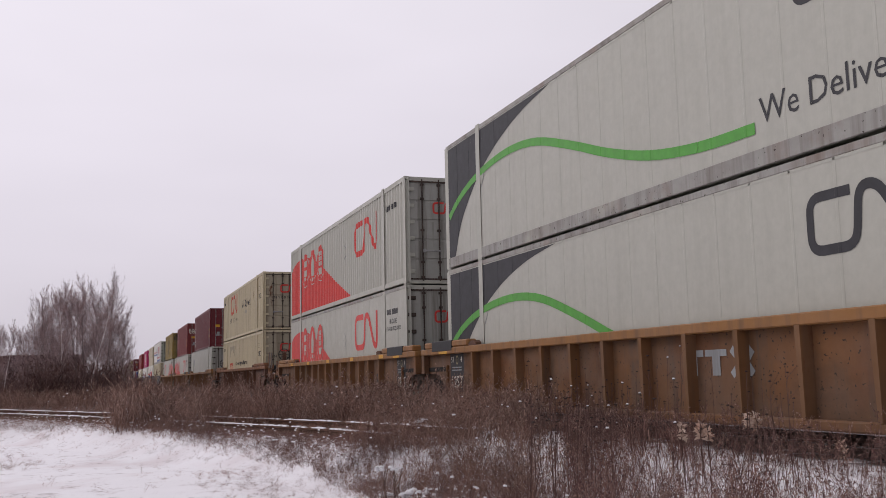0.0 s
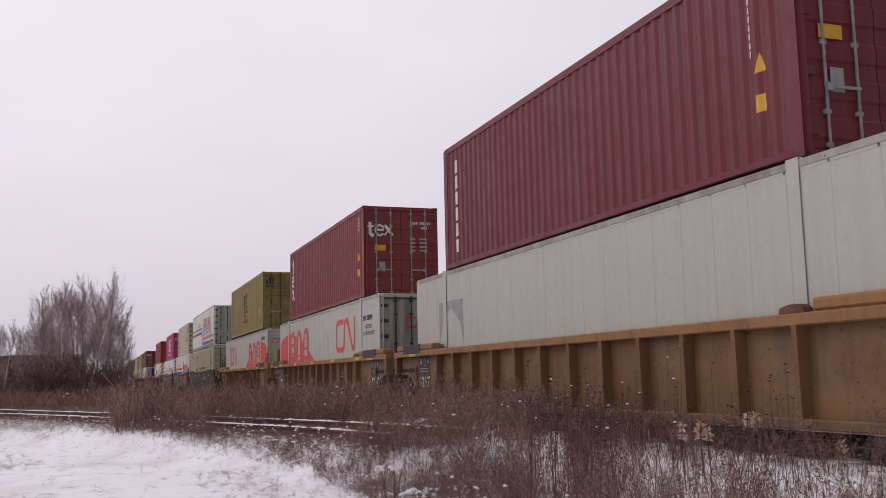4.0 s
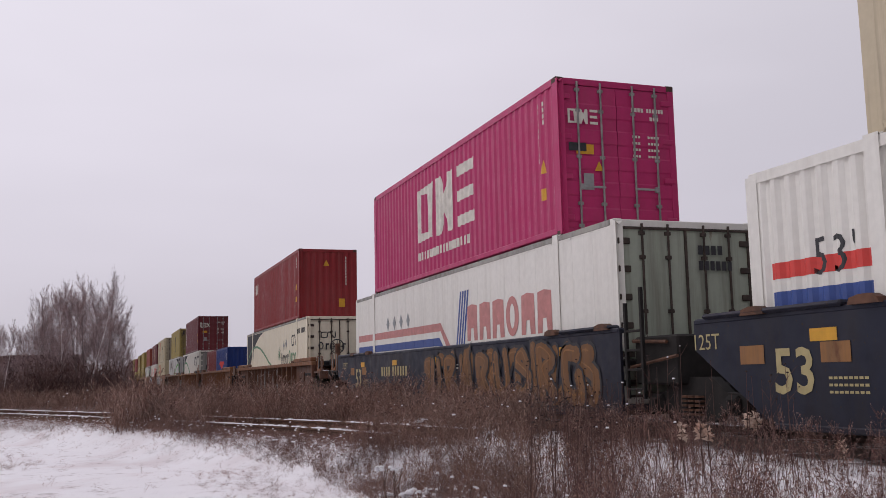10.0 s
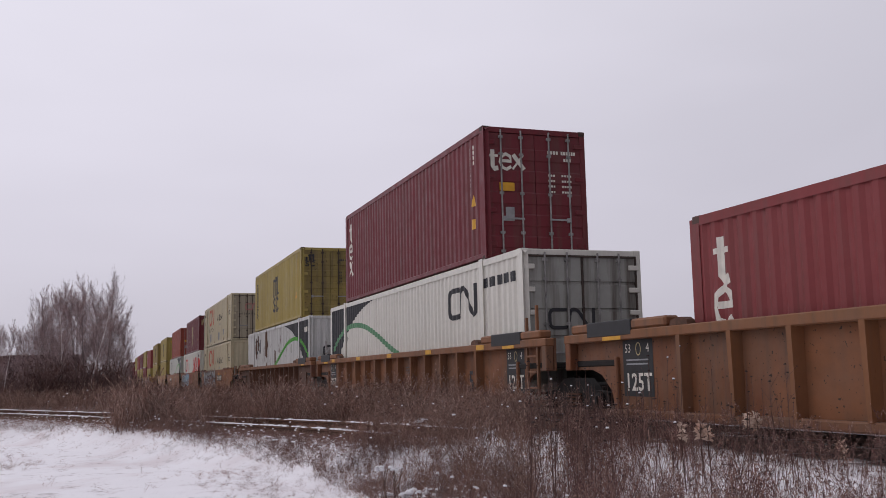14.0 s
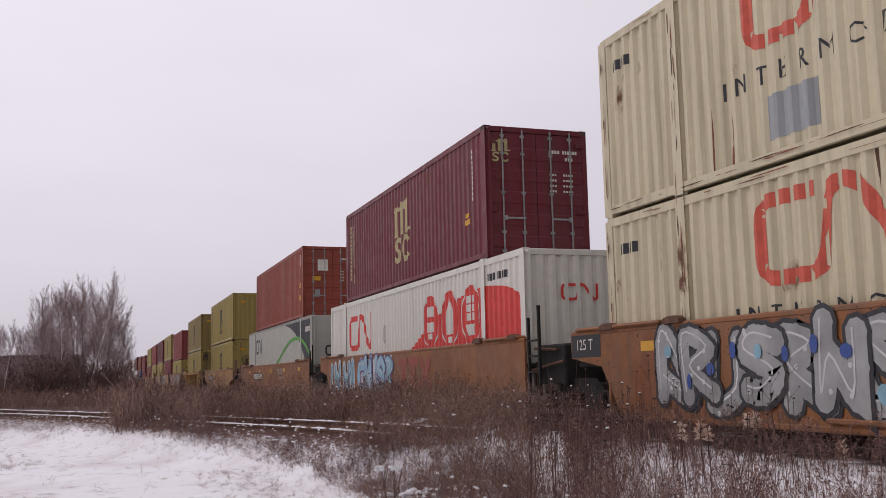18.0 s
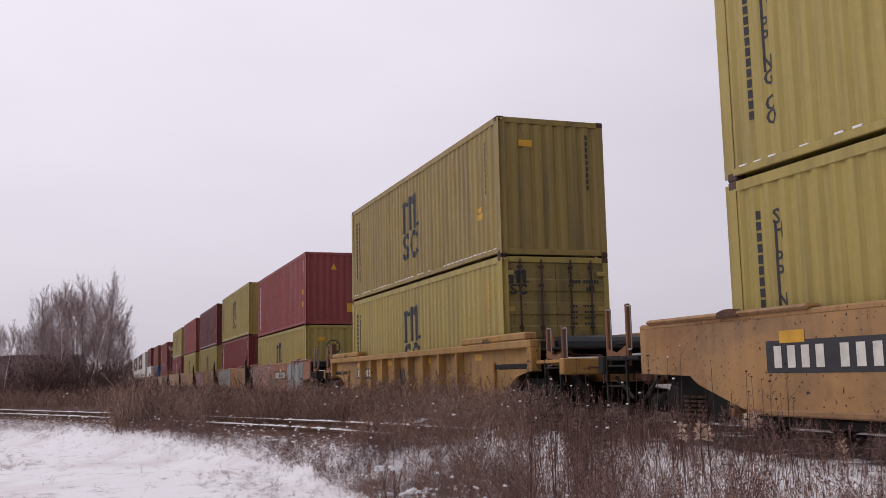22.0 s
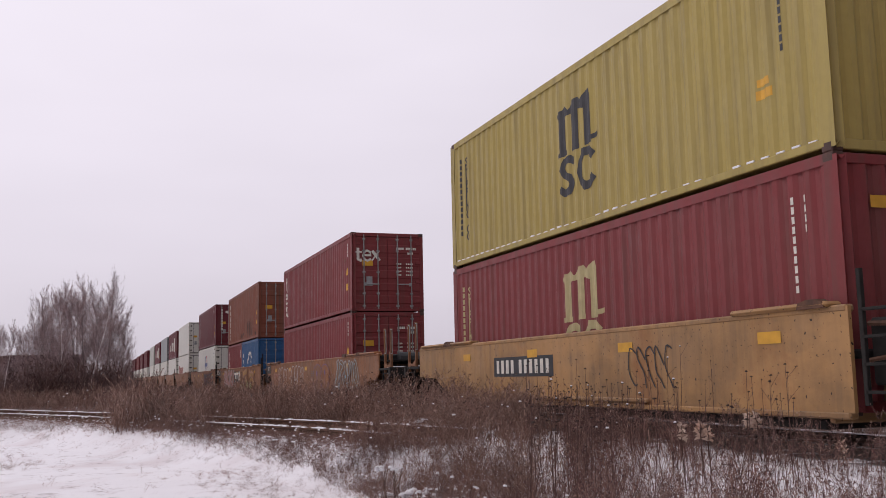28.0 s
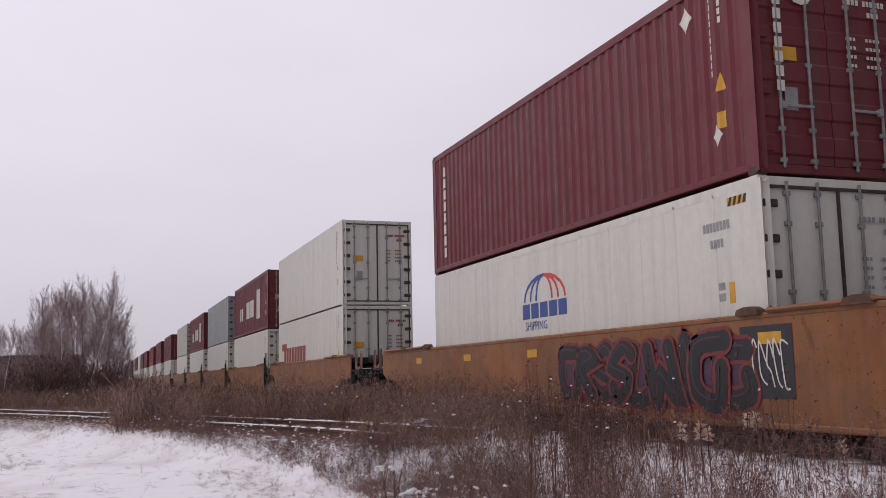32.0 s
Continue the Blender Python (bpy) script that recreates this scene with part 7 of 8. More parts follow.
def weed_template(seed, kind):
    """One dry weed a metre high as points and triangles: a seeding stem, a splayed shrub, a feathery plume, a grass tuft or a light clump of twigs."""
    r = random.Random(seed)
    V, F = [], []

    def stick(a, b, ra, rb):
        d = (b - a).normalized()
        u = d.orthogonal().normalized()
        w = d.cross(u)
        k = len(V)
        for p, q in ((a, ra), (b, rb)):
            for i in range(3):
                t = 2.0944 * i
                V.append(p + q * (math.cos(t) * u + math.sin(t) * w))
        for i in range(3):
            j = (i + 1) % 3
            F.append((k + i, k + j, k + 3 + j))
            F.append((k + i, k + 3 + j, k + 3 + i))

    def blade(a, b, wa, wb):
        """A twig or leaf as a narrow strip, turned at random."""
        d = (b - a).normalized()
        u = d.cross(Vector((r.uniform(-1, 1), r.uniform(-1, 1), r.uniform(-1, 1)))).normalized()
        k = len(V)
        V.extend((a - u * wa, a + u * wa, b + u * wb, b - u * wb))
        F.extend(((k, k + 1, k + 2), (k, k + 2, k + 3)))

    def seed_head(p, s):
        k = len(V)
        for q in ((s, 0, -.3 * s), (-s * .5, s * .87, -.3 * s), (-s * .5, -s * .87, -.3 * s), (0, 0, s * 1.3)):
            V.append(p + Vector(q) + Vector((r.uniform(-.4, .4), r.uniform(-.4, .4), r.uniform(-.4, .4))) * s)
        F.extend(((k, k + 1, k + 3), (k + 1, k + 2, k + 3), (k + 2, k, k + 3), (k, k + 2, k + 1)))

    def leaf(p, s):
        d = Vector((r.uniform(-1, 1), r.uniform(-1, 1), r.uniform(-.8, .6))).normalized()
        blade(p, p + d * s, s * .22, s * .12)

    def up(spread):
        return Vector((r.uniform(-spread, spread), r.uniform(-spread, spread), 1)).normalized()

    def aside(d, open_):
        a = r.uniform(0, 6.28)
        return (d + Vector((math.cos(a), math.sin(a), r.uniform(-.1, .4))) * open_).normalized()
    foot = lambda w: Vector((r.uniform(-w, w), r.uniform(-w, w), -0.05))
    if kind == "stem":
        for _ in range(2):
            p, d, h, rad = foot(.1), up(.16), r.uniform(.6, 1.0), .0048
            for g in range(4):
                d = (d + Vector((r.uniform(-.12, .12), r.uniform(-.12, .12), .04))).normalized()
                q = p + d * h / 4
                stick(p, q, rad, rad * .8)
                rad *= .8
                for _b in range((0, 2, 4, 5)[g]):
                    o = p.lerp(q, r.random())
                    e = o + aside(d, .75) * r.uniform(.05, .17)
                    blade(o, e, .0022, .0015)
                    seed_head(e, r.uniform(.006, .013))
                    if r.random() < .5:
                        leaf(o, r.uniform(.02, .05))
                p = q
            seed_head(p, r.uniform(.008, .016))
    elif kind == "shrub":
        for _ in range(6):
            p, d, h = foot(.12), up(.75), r.uniform(.5, 1.0)
            for g in range(3):
                d = (d + Vector((r.uniform(-.25, .25), r.uniform(-.25, .25), .12))).normalized()
                q = p + d * h / 3
                if g == 0:
                    stick(p, q, .005, .004)
                else:
                    blade(p, q, .0034, .0026)
                for _b in range(2 + g):
                    o = p.lerp(q, r.random())
                    k = aside(d, .8)
                    e = o + k * r.uniform(.08, .24)
                    blade(o, e, .0024, .0014)
                    e2 = o.lerp(e, .6) + aside(k, .9) * r.uniform(.04, .12)
                    blade(o.lerp(e, .5), e2, .0017, .0012)
                    leaf(e2, r.uniform(.018, .045))
                    if r.random() < .45:
                        seed_head(e, r.uniform(.006, .012))
                p = q
    elif kind == "plume":
        for _ in range(3):
            p, d, h = foot(.12), up(.28), r.uniform(.6, 1.0)
            for g in range(3):
                d = (d + Vector((r.uniform(-.14, .14), r.uniform(-.14, .14), .02))).normalized()
                q = p + d * h / 3
                stick(p, q, .0036 - .0008 * g, .0030 - .0008 * g)
                for _b in range((1, 4, 13)[g]):
                    o = p.lerp(q, r.random())
                    e = o + aside(d, 1.0) * r.uniform(.03, .10)
                    blade(o, e, .004, .0025)
                    if g == 2 and r.random() < .4:
                        seed_head(e, r.uniform(.006, .011))
                p = q
    elif kind == "tuft":
        for _ in range(13):
            p, d, h = foot(.06), up(.7), r.uniform(.3, .9)
            q = p + d * h * .55
            e = q + (d + Vector((r.uniform(-.5, .5), r.uniform(-.5, .5), -.35))).normalized() * h * .45
            blade(p, q, .0035, .003)
            blade(q, e, .003, .001)
    else:
        for _ in range(4):
            p, d, h = foot(.15), up(.45), r.uniform(.55, 1.0)
            for g in range(3):
                d = (d + Vector((r.uniform(-.2, .2), r.uniform(-.2, .2), .06))).normalized()
                q = p + d * h / 3
                blade(p, q, .0062 - .0014 * g, .0050 - .0014 * g)
                for _b in range((1, 3, 5)[g]):
                    o = p.lerp(q, r.random())
                    e = o + aside(d, .8) * r.uniform(.06, .2)
                    blade(o, e, .004, .002)
                    if r.random() < .4:
                        leaf(e, r.uniform(.03, .06))
                p = q
    return np.array([tuple(v) for v in V]), np.array(F)


WEEDS = {k: [weed_template(100 * j + i, k) for i in range(9)] for j, k in enumerate(("stem", "shrub", "plume", "tuft", "light"))}


def scatter(name, spots, mat, label, mix):
    """Plants at (x, y, size) in one mesh; mix: the kinds to draw from."""
    rng = np.random.default_rng(len(spots))
    vs, fs, k = [], [], 0
    for x, y, s in spots:
        kinds = WEEDS[mix[rng.integers(len(mix))]]
        v, f = kinds[rng.integers(len(kinds))]
        a = rng.uniform(0, 6.283)
        c, d = math.cos(a), math.sin(a)
        w = np.empty_like(v)
        thick = max(s, 0.3) * rng.uniform(0.9, 1.2)
        w[:, 0] = (v[:, 0] * c - v[:, 1] * d) * thick + x
        w[:, 1] = (v[:, 0] * d + v[:, 1] * c) * thick + y
        w[:, 2] = v[:, 2] * s + ground_height(x, y)
        vs.append(w)
        fs.append(f + k)
        k += len(v)
    V, F = np.concatenate(vs), np.concatenate(fs)
    me = bpy.data.meshes.new(name)
    me.vertices.add(len(V))
    me.vertices.foreach_set("co", V.ravel())
    me.loops.add(F.size)
    me.loops.foreach_set("vertex_index", F.ravel().astype(np.int32))
    me.polygons.add(len(F))
    me.polygons.foreach_set("loop_start", np.arange(0, F.size, 3, dtype=np.int32))
    me.update()
    me.materials.append(mat)
    return tagged(new(name, me), label, "weeds", kind="stuff")


def edge_x(y):
    """Where the weeds begin."""
    return 3.53 - 0.158 * (y - 10.15) - 0.0144 * (y - 10.15) * (y - 18.45)


def clumping(x, y):
    return 0.5 + 0.9 * noise.noise(Vector((x * 0.55, y * 0.3, 5.0))) + 0.4 * noise.noise(Vector((x * 1.6, y * 1.1, 7.0)))


def nearest_on_siding(x, y):
    """Distance from the side track, the y of the nearest point on it, and whether the place lies on its open, snowy side."""
    best = (1e9, 0.0, False)
    p = Vector((x, y))
    for a, b in zip(SIDING, SIDING[1:]):
        a, b = Vector(a), Vector(b)
        t = max(0.0, min(1.0, (p - a).dot(b - a) / (b - a).length_squared))
        q = a.lerp(b, t)
        e = (p - q).length
        if e < best[0]:
            best = (e, q.y, (b - a).cross(p - a) > 0 or (p - q).y < 0 and p.x < q.x + .2)
    return best


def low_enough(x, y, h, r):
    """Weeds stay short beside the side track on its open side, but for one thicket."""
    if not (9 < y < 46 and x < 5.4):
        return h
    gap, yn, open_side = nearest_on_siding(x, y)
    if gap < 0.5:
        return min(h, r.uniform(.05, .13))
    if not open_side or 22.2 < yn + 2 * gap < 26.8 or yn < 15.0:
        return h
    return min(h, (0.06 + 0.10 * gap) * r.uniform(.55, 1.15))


def make_weeds():
    rng = random.Random(11)
    brown = island_material("dry_weed", [(0.055, 0.027, 0.024), (0.12, 0.068, 0.054), (0.185, 0.112, 0.09), (0.255, 0.17, 0.14), (0.44, 0.345, 0.295)])
    wine = island_material("red_stems", [(0.045, 0.022, 0.021), (0.10, 0.053, 0.047), (0.165, 0.093, 0.082), (0.34, 0.245, 0.21)])
    near, middle, far = [], [], []
    while len(near) < 1750:
        y = rng.uniform(6.6, 26)
        x = rng.uniform(edge_x(y) - 0.5, 7.05)
        d = x - edge_x(y)
        c = clumping(x, y)
        if rng.random() > 0.35 + c * 0.9:
            continue
        if d < 0.7 and rng.random() > 0.25 + 0.75 * max(0.0, d):
            continue
        if x > 0.47 * y and y < 16 and rng.random() < 0.93:
            continue
        if y > 14 and x > 5.9 and rng.random() < 0.4:
            continue
        if 2.6 < x < 6.0 and y < 15.5 and rng.random() < 0.5:
            continue
        h = rng.uniform(0.5, 1.0) * (0.45 + 0.55 * min(1.0, max(0.0, d / 1.2)))
        if y > 13 and x > 3.5:
            h *= 1.0 + 0.35 * min(1, (y - 13) / 8)
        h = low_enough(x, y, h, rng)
        if h > 0.06:
            near.append((x, y, h))
    verge = []
    while len(verge) < 2900:
        y = rng.uniform(11, 38)
        x = rng.uniform(edge_x(y) - 0.5, edge_x(y) + 3.4)
        if x > 5.2:
            continue
        d = x - edge_x(y)
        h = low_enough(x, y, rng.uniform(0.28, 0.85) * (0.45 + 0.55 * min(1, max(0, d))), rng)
        if h > 0.05:
            verge.append((x, y, h))
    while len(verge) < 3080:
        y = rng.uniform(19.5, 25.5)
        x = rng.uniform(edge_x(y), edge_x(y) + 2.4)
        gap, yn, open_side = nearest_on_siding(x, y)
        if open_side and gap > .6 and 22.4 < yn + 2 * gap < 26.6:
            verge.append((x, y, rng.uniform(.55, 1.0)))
    while len(middle) < 4200:
        y = rng.uniform(22, 64)
        x = rng.uniform(edge_x(y) - 0.5, 6.3)
        if x > edge_x(y) + 1.5 and rng.random() > 0.5 + clumping(x, y):
            continue
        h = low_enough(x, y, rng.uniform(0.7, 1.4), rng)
        if h > 0.06:
            middle.append((x, y, h))
    while len(far) < 2200:
        y = rng.uniform(55, 135)
        x = rng.uniform(-26, 6.0)
        far.append((x, y, rng.uniform(1.0, 1.8)))
    front = []
    while len(front) < 790:
        y = rng.uniform(4.9, 13.5)
        x = rng.uniform(max(edge_x(y) + 0.4, 0.50 * y), min(7.1, 1.0 * y))
        if rng.random() > 0.10 + 0.55 * clumping(x * 1.4, y * 1.4):
            continue
        front.append((x, y, rng.uniform(0.42, 0.80) * (0.82 if x > 6.0 else 1.0)))
    low = []
    while len(low) < 1900:
        y = rng.uniform(9.5, 30)
        x = rng.uniform(-7, edge_x(y) + 0.4)
        if rng.random() > 0.03 + 1.2 * max(0.0, noise.noise(Vector((x * 0.6, y * 0.35, 1.5))) - .12) + 0.5 * math.exp(-((edge_x(y) - x) / 0.6) ** 2):
            continue
        low.append((x, y, rng.uniform(0.03, 0.14)))
    edging = []
    while len(edging) < 1800:
        y = rng.uniform(8.5, 24)
        d = abs(rng.gauss(0.55, 0.75)) - .35
        x = edge_x(y) + d
        c = clumping(x * 1.7, y * 1.7)
        if rng.random() > 0.05 + 1.3 * c or x > 0.5 * y:
            continue
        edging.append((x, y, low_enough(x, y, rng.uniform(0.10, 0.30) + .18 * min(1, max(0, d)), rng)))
    brush = []
    while len(brush) < 1500:
        y = 66 + 40 * rng.random() ** 1.7
        x = rng.uniform(-0.17 * y, 0.035 * y)
        brush.append((x, y, rng.uniform(1.2, 2.8) * (1.25 if -.07 * y < x < .02 * y else .8)))
    while len(brush) < 2100:
        y = rng.uniform(130, 420)
        x = rng.uniform(-0.25 * y, 5.5)
        brush.append((x, y, rng.uniform(2.5, 4.6)))
    # weeds added past the track so the gaps under the cars look dark
    beyond = []
    while len(beyond) < 1500:
        y = rng.uniform(5, 60)
        beyond.append((rng.uniform(11.2, 15.5), y, rng.uniform(0.6, 1.2)))
    pale = island_material("dry_grass", [(0.10, 0.055, 0.045), (0.20, 0.12, 0.10), (0.34, 0.24, 0.21)])
    scatter("dry_weeds", near, brown, "dry brown weeds with seed heads standing in snow", ("stem", "shrub", "plume", "shrub", "stem"))
    scatter("dry_weeds", verge, brown, "short brown weeds and shrubs beside the side track", ("shrub", "plume", "tuft"))
    scatter("dry_weeds", front, wine, "upright reddish-brown stems on the snowy bank", ("stem", "stem", "stem", "shrub"))
    scatter("dry_weeds", edging, wine, "low tangled brown shrubs at the edge of the snow", ("shrub", "shrub", "tuft", "stem"))
    scatter("dry_grass", low, pale, "short dry grass poking through the snow", ("tuft", "tuft", "stem"))
    scatter("dry_weeds", beyond, brown, "brown weeds added beyond the main track to darken under the cars", ("light",))
    scatter("dry_weeds", middle, brown, "tall dry brown weeds beside the track", ("light", "light", "plume"))
    scatter("dry_weeds", far, brown, "brown brush before the bare trees", ("light",))
    deep = island_material("dark_brush", [(0.055, 0.03, 0.03), (0.105, 0.064, 0.06), (0.17, 0.115, 0.108)])
    scatter("distant_brush", brush, deep, "dense dark brush beneath the bare trees and beyond", ("light",))


def make_seed_heads():
    """Tall thin stalks that end in dark round heads, a few of them capped with snow."""
    r = random.Random(77)
    stem, heads, caps = Shape(), Shape(), Shape()
    n = 0
    while n < 170:
        y = r.uniform(7.5, 13.5)
        x = r.uniform(0.45 * y, min(6.9, 0.95 * y))
        g = ground_height(x, y)
        z = 0.30 + abs(r.gauss(0, 0.42))
        if z > 1.25:
            continue
        foot = (x + r.uniform(-.12, .12), y + r.uniform(-.1, .1), g - .03)
        bend = (x + r.uniform(-.03, .03), y, g + (z - g) * .6)
        stem.rod(foot, bend, .0042, 4, .0034).rod(bend, (x, y, z), .0034, 4, .0022)
        s = r.uniform(.008, .02)
        lump(heads, (x, y, z), s, r)
        if r.random() < .09:
            lump(caps, (x, y, z + s * .7), s * 1.1, r)
        for _ in range(r.randint(0, 3)):
            a = r.uniform(0, 6.28)
            q = Vector(bend).lerp(Vector((x, y, z)), r.random() * .8)
            e = q + Vector((math.cos(a), math.sin(a), r.uniform(.8, 2))).normalized() * r.uniform(.06, .2)
            stem.rod(q, e, .0026, 3, .0016)
            lump(heads, tuple(e), r.uniform(.005, .013), r)
        n += 1
    dark = plain("seed_head", (0.035, 0.02, 0.018), 0.9)
    for name, sh, mat, lab in (("seed_stalks", stem, plain("stalk", (0.11, 0.06, 0.05), 0.9), "tall thin dry stalks beside the line"), ("seed_heads", heads, dark, "dark round seed heads on thin stalks"), ("snow_tufts", caps, MAT["snow_white"], "small caps of snow on seed heads")):
        tagged(new(name, sh.mesh(name, mat)), lab, "weeds" if name != "snow_tufts" else "snow", kind="stuff")


def lump(sh, p, s, r):
    """A small uneven lump."""
    n, m = 6, 3
    vs = [(p[0], p[1], p[2] + s * .7)]
    for j in range(m):
        b = 1.1 * (j + 1) / m * 1.6
        for i in range(n):
            a = 6.2832 * i / n + j * .4
            q = s * r.uniform(.75, 1.25)
            vs.append((p[0] + q * math.sin(b) * math.cos(a), p[1] + q * math.sin(b) * math.sin(a), p[2] + q * .7 * math.cos(b)))
    vs.append((p[0], p[1], p[2] - s * .25))
    fs = [(0, 1 + i, 1 + (i + 1) % n) for i in range(n)]
    for j in range(m - 1):
        fs += [(1 + j * n + i, 1 + j * n + (i + 1) % n, 1 + (j + 1) * n + (i + 1) % n, 1 + (j + 1) * n + i) for i in range(n)]
    k = 1 + (m - 1) * n
    fs += [(k + (i + 1) % n, k + i, len(vs) - 1) for i in range(n)]
    sh.add(vs, fs)


def make_snow_on_weeds():
    r = random.Random(21)
    sh = Shape()
    for i in range(1100):
        y = r.uniform(8, 30)
        d = abs(r.gauss(0.3, 0.9))
        x = edge_x(y) - 0.3 + d
        if x > 6.6 or siding_gap(x, y) < 0.9:
            continue
        lump(sh, (x, y, ground_height(x, y) + abs(r.gauss(0.02, 0.13))), r.uniform(.008, .026), r)
    for i in range(60):
        y = r.uniform(10, 34)
        x = r.uniform(edge_x(y) + 1, 6.2)
        lump(sh, (x, y, ground_height(x, y) + r.uniform(.4, .85)), r.uniform(.01, .028), r)
    me = sh.mesh("snow_clumps", MAT["snow_white"])
    for p in me.polygons:
        p.use_smooth = True
    tagged(new("snow_clumps", me), "white snow clinging to the weeds", "snow", kind="stuff")
    for x, y, z, s in ((4.5, 14, .22, .07), (4.62, 14.1, .23, .05), (5.64, 14, 0.0, .075), (3.1, 11, -.16, .09), (3.28, 11.05, -.18, .07), (3.4, 11, -.48, .11), (3.6, 11.1, -.46, .09), (3.2, 11.2, -.5, .09)):
        ob = thing("snow_cap", "lump of snow on a bent weed tuft", "snow", "snow lumps in the weeds", pose(x, y, z))
        for i in range(8):
            sh = Shape()
            lump(sh, (r.uniform(-1, 1) * s, r.uniform(-.6, .6) * s, r.uniform(-.28, .3) * s), s * r.uniform(.28, .55), r)
            me = sh.mesh("snow", MAT["snow_white"])
            for p in me.polygons:
                p.use_smooth = True
            part("snow", me, None, ob)
        tuft = Shape()
        gz = ground_height(x, y) - z - .03
        for i in range(7):
            tuft.rod((r.uniform(-.06, .06), r.uniform(-.06, .06), gz), (r.uniform(-.5, 1) * s, r.uniform(-.5, .5) * s, -.1 * s), .003, 4)
        part("stems", tuft, island_material("snowy_stems", [(0.05, 0.03, 0.025), (0.1, 0.065, 0.05)]), ob)


def make_leafy_weeds():
    """Dry weeds that keep their curled pale leaves."""
    leaf_mat = island_material("dry_leaf", [(0.34, 0.24, 0.19), (0.52, 0.41, 0.34), (0.68, 0.58, 0.50)])
    stem_mat = plain("dry_stem", (0.07, 0.04, 0.03), 0.9)
    for x, y, z, seed in ((5.82, 9.0, .30, 1), (6.02, 8.95, .30, 2), (6.18, 9.05, .28, 3), (6.66, 9.0, .40, 4), (6.80, 9.02, .36, 5), (7.02, 8.0, .12, 6)):
        r = random.Random(seed)
        g = ground_height(x, y)
        ob = thing("leafy_weed", "dry weed with curled pale leaves at its top", "plant", "leafy weeds by the line", pose(x, y, g))
        h = z - g
        part("stem", Shape().rod((.03, 0, -.05), (0, 0, h * .6), .007, 5, .005).rod((0, 0, h * .6), (0.01, .01, h), .005, 5, .003), stem_mat, ob)
        sh = Shape()
        for i in range(36):
            a, e = r.uniform(0, 6.28), r.uniform(-.8, .9)
            d = Vector((math.cos(a), math.sin(a), e)).normalized()
            w = d.orthogonal().normalized() * r.uniform(.012, .022)
            n_ = d.cross(w).normalized() * r.uniform(.006, .016)
            p0 = Vector((0.01, 0.01, h - r.uniform(-.03, .13)))
            L = r.uniform(.05, .095)
            p1, p2 = p0 + d * L * .5 + n_, p0 + d * L
            sh.add([tuple(p0), tuple(p1 + w), tuple(p1 - n_ * 1.6), tuple(p1 - w), tuple(p2 - n_)], [(0, 1, 2), (0, 2, 3), (1, 4, 2), (2, 4, 3)])
        part("leaves", sh, leaf_mat, ob)


make_weeds()
make_seed_heads()
make_snow_on_weeds()
make_leafy_weeds()


# ---- bare trees ----
def tree_shapes(seed, height):
    """Trunk and crown of one slender bare tree: limbs that rise steeply, fanning into fine twigs."""
    r = random.Random(seed)
    trunk, crown = Shape(), Shape()

    def strip(p, q, w):
        d = (q - p).normalized()
        u = d.cross(Vector((r.uniform(-1, 1), r.uniform(-1, 1), r.uniform(-.4, .4)))).normalized() * w
        crown.add([tuple(p - u), tuple(p + u), tuple(q + u * .5), tuple(q - u * .5)], [(0, 1, 2, 3)])

    def aside(d, wide):
        a = r.uniform(0, 6.28)
        return (d + Vector((math.cos(a), math.sin(a), r.uniform(0, .45))) * wide).normalized()

    def limb(p, d, length, rad, depth):
        n = 4 if depth == 1 else 3 if depth == 2 else 2
        for i in range(n):
            d = (d + Vector((r.uniform(-.12, .12), r.uniform(-.12, .12), r.uniform(0, .14)))).normalized()
            q = p + d * length / n
            if depth == 1:
                crown.rod(p, q, rad, 4, rad * .75)
            else:
                strip(p, q, max(rad, .0046))
            if depth < 4:
                for _ in range((3, 2, 2)[depth - 1]):
                    limb(p.lerp(q, r.random()), aside(d, .62), length * r.uniform(.28, .52), rad * .5, depth + 1)
            p, rad = q, rad * .75
    p, d, rad = Vector((0, 0, -.1)), Vector((r.uniform(-.1, .1), r.uniform(-.1, .1), 1)), height * .0085
    n = 10
    for i in range(n):
        d = (d + Vector((r.uniform(-.07, .07), r.uniform(-.07, .07), .06))).normalized()
        q = p + d * height * .95 / n
        trunk.rod(p, q, rad, 6, rad * .84)
        f = i / n
        if f > .12:
            for _ in range(2 if f < .7 else 3):
                limb(p.lerp(q, r.random()), aside(d, .55), height * r.uniform(.26, .42) * (1.12 - .8 * f), max(.008, rad * .35), 1)
        p, rad = q, rad * .84
    return trunk, crown


def birch_bark():
    m, n, l, bs = nodes_of("birch_bark")
    a = noise_node(n, l, 2.0, 6, (1, 1, 4.0), 0.7)
    c = mix_node(n, l, ramp_node(n, l, a, 0.58, 0.68), (0.74, 0.70, 0.68), (0.14, 0.12, 0.115))
    l.new(c, bs.inputs["Base Color"])
    bs.inputs["Roughness"].default_value = 0.8
    return m


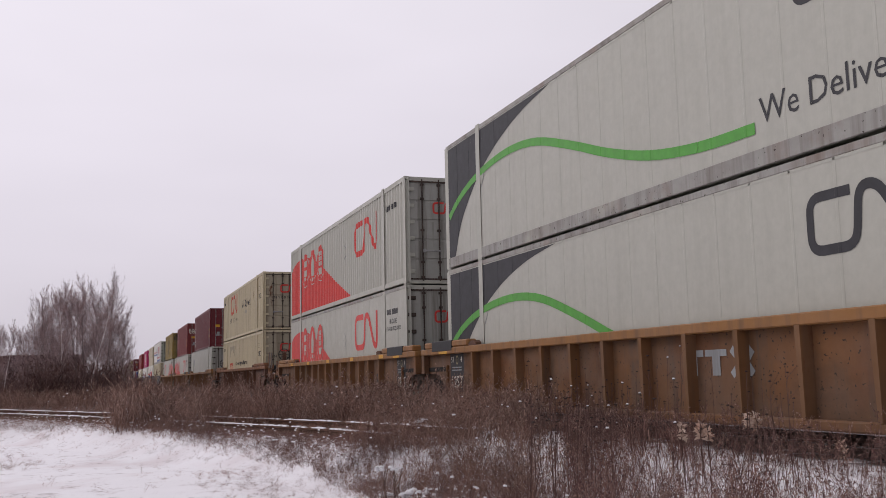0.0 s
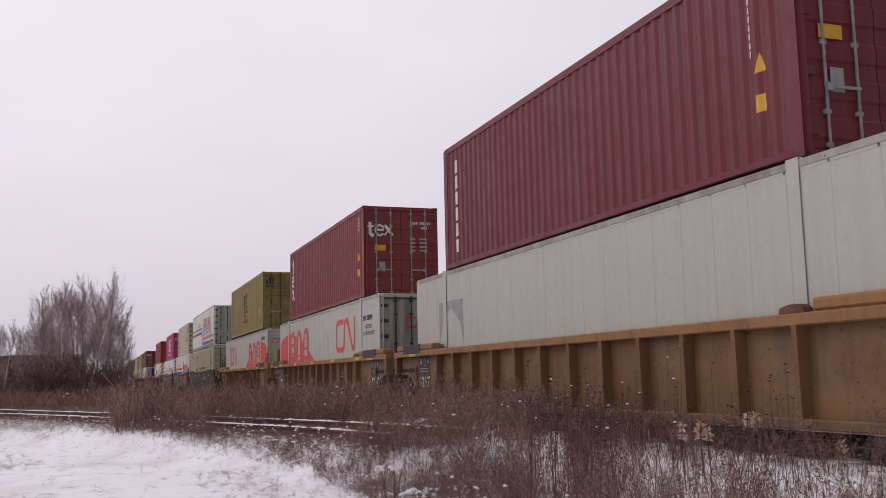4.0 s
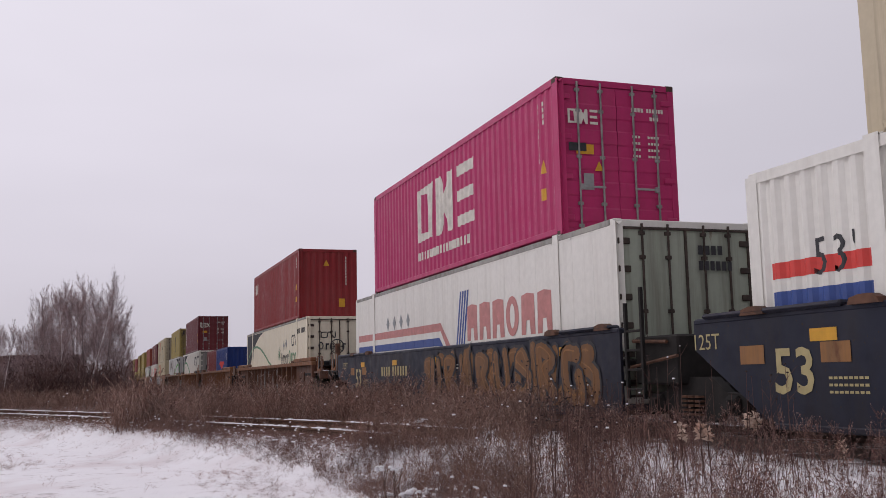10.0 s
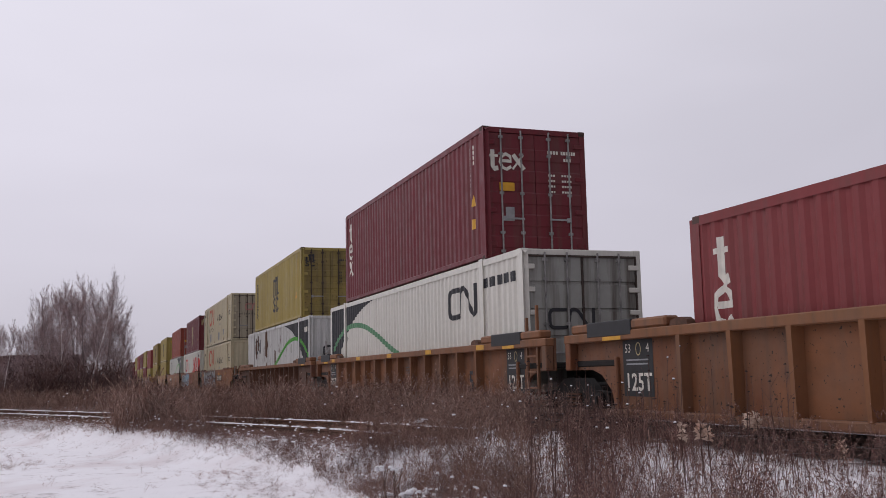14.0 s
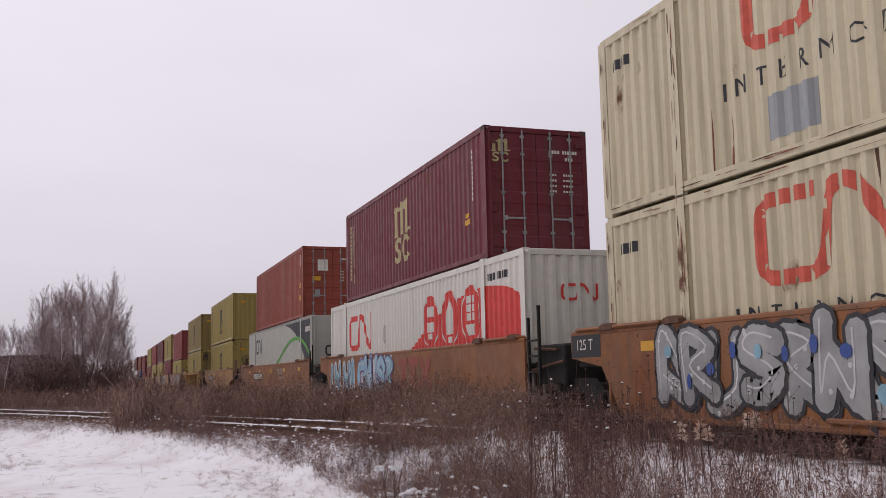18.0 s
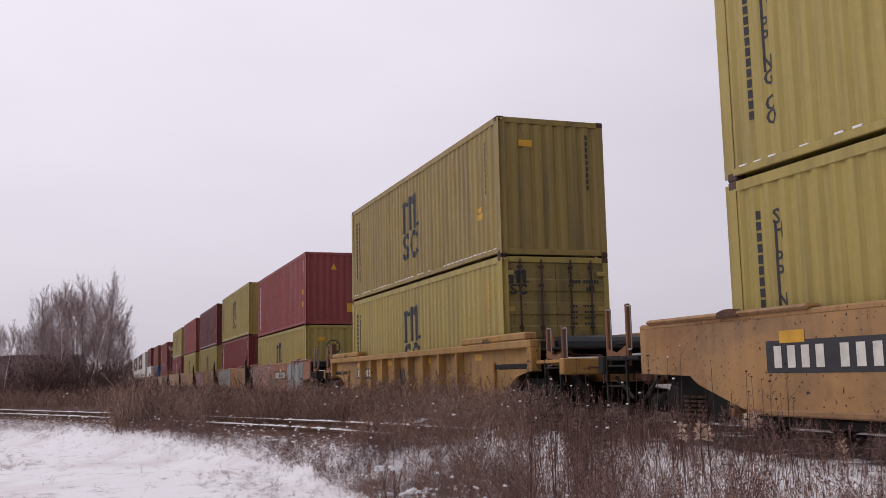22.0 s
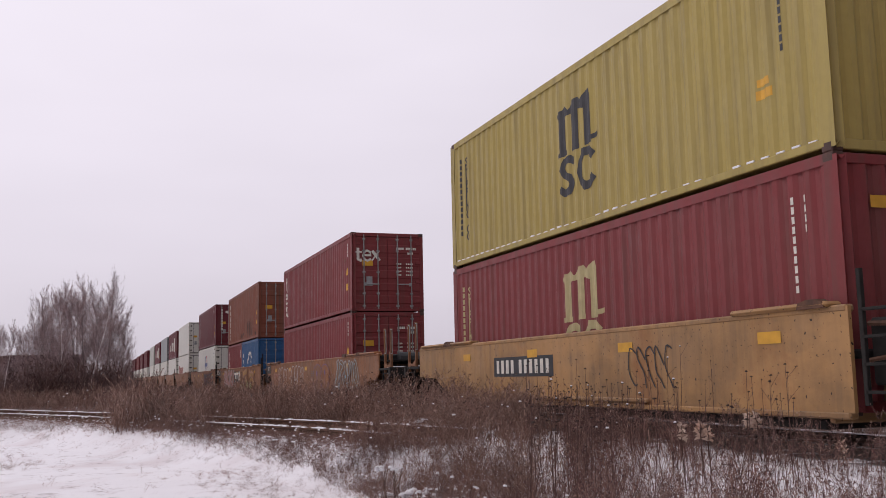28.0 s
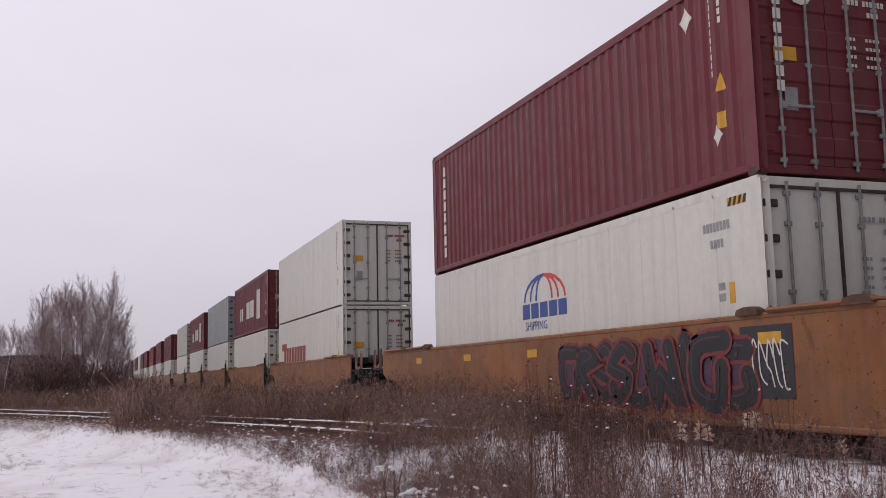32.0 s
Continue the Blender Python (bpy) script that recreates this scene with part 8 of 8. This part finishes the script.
def make_trees():
    bark = birch_bark()
    grey = plain("grey_bark", (0.22, 0.175, 0.165), 0.9, 0, 0.3, 3)
    twig = island_material("twigs", [(0.13, 0.09, 0.094), (0.27, 0.20, 0.207), (0.50, 0.42, 0.43)])
    kinds = []
    for i in range(6):
        a, b = tree_shapes(40 + i, 8.7 + 0.4 * (i % 3))
        kinds.append((a.mesh("trunk", bark if i % 2 == 0 else grey), b.mesh("crown", twig)))
    rng = random.Random(8)
    spots = [(-2.44, 70.5, .86, 0), (-0.69, 70.5, .88, 2), (-6.05, 71, .6, 4)]
    # the clump is highest in its middle and thins out to both sides
    for i in range(27):
        x = -5.1 + 7.1 * (i + rng.uniform(-.4, .4)) / 26
        y = rng.uniform(73, 84)
        dome = max(0.45, 0.98 - 0.026 * abs(x + 1.5) ** 2)
        spots.append((x * y / 72, y, dome * rng.uniform(.78, 1.0), (1, 3, 5)[i % 3]))
    for x, y, s_ in ((-4.9, 76, .55), (-5.4, 79, .6), (-6.6, 80, .55), (-7.4, 84, .62), (-4.4, 73, .5), (2.1, 76, .42), (2.5, 80, .38)):
        spots.append((x, y, s_, (1, 3, 5)[int(y) % 3]))
    for x, y, s, k in spots:
        ob = thing("birch_tree" if k % 2 == 0 else "bare_tree", "bare birch with a pale trunk" if k % 2 == 0 else "bare leafless tree with fine grey twigs", "tree", "bare trees by the line")
        ob.matrix_basis = Matrix.LocRotScale((x, y, -0.55), Euler((0, 0, rng.uniform(0, 6.28))), (s, s, s))
        part("trunk", kinds[k][0], None, ob)
        part("crown", kinds[k][1], None, ob)


make_trees()


def make_boxcar():
    ob = thing("boxcar", "dark brown boxcar standing behind the trees", "rail car", "", pose(-10.5, 112, -0.35, 0, 0, 76))
    part("body", Shape().box(-1.5, 1.5, -9, 9, 1.0, 4.05, 0.05), "boxcar_brown", ob)
    part("roof", Shape().box(-1.55, 1.55, -9.05, 9.05, 4.05, 4.2, 0.06), "rusty_iron", ob)
    for s in (-1, 1):
        part("door", Shape().box(*sorted((s * 1.5, s * 1.58)), -1.5, 1.5, 1.1, 3.9, 0.02), "rusty_iron", ob)
    truck(ob, -6.5)
    truck(ob, 6.5)


make_boxcar()


# ---- the train rolls ----
def motions():
    for ob, y, z in ROLLING:
        walk(ob, [(t, pose(TX, y - s, z)) for t, s in RUN])


motions()
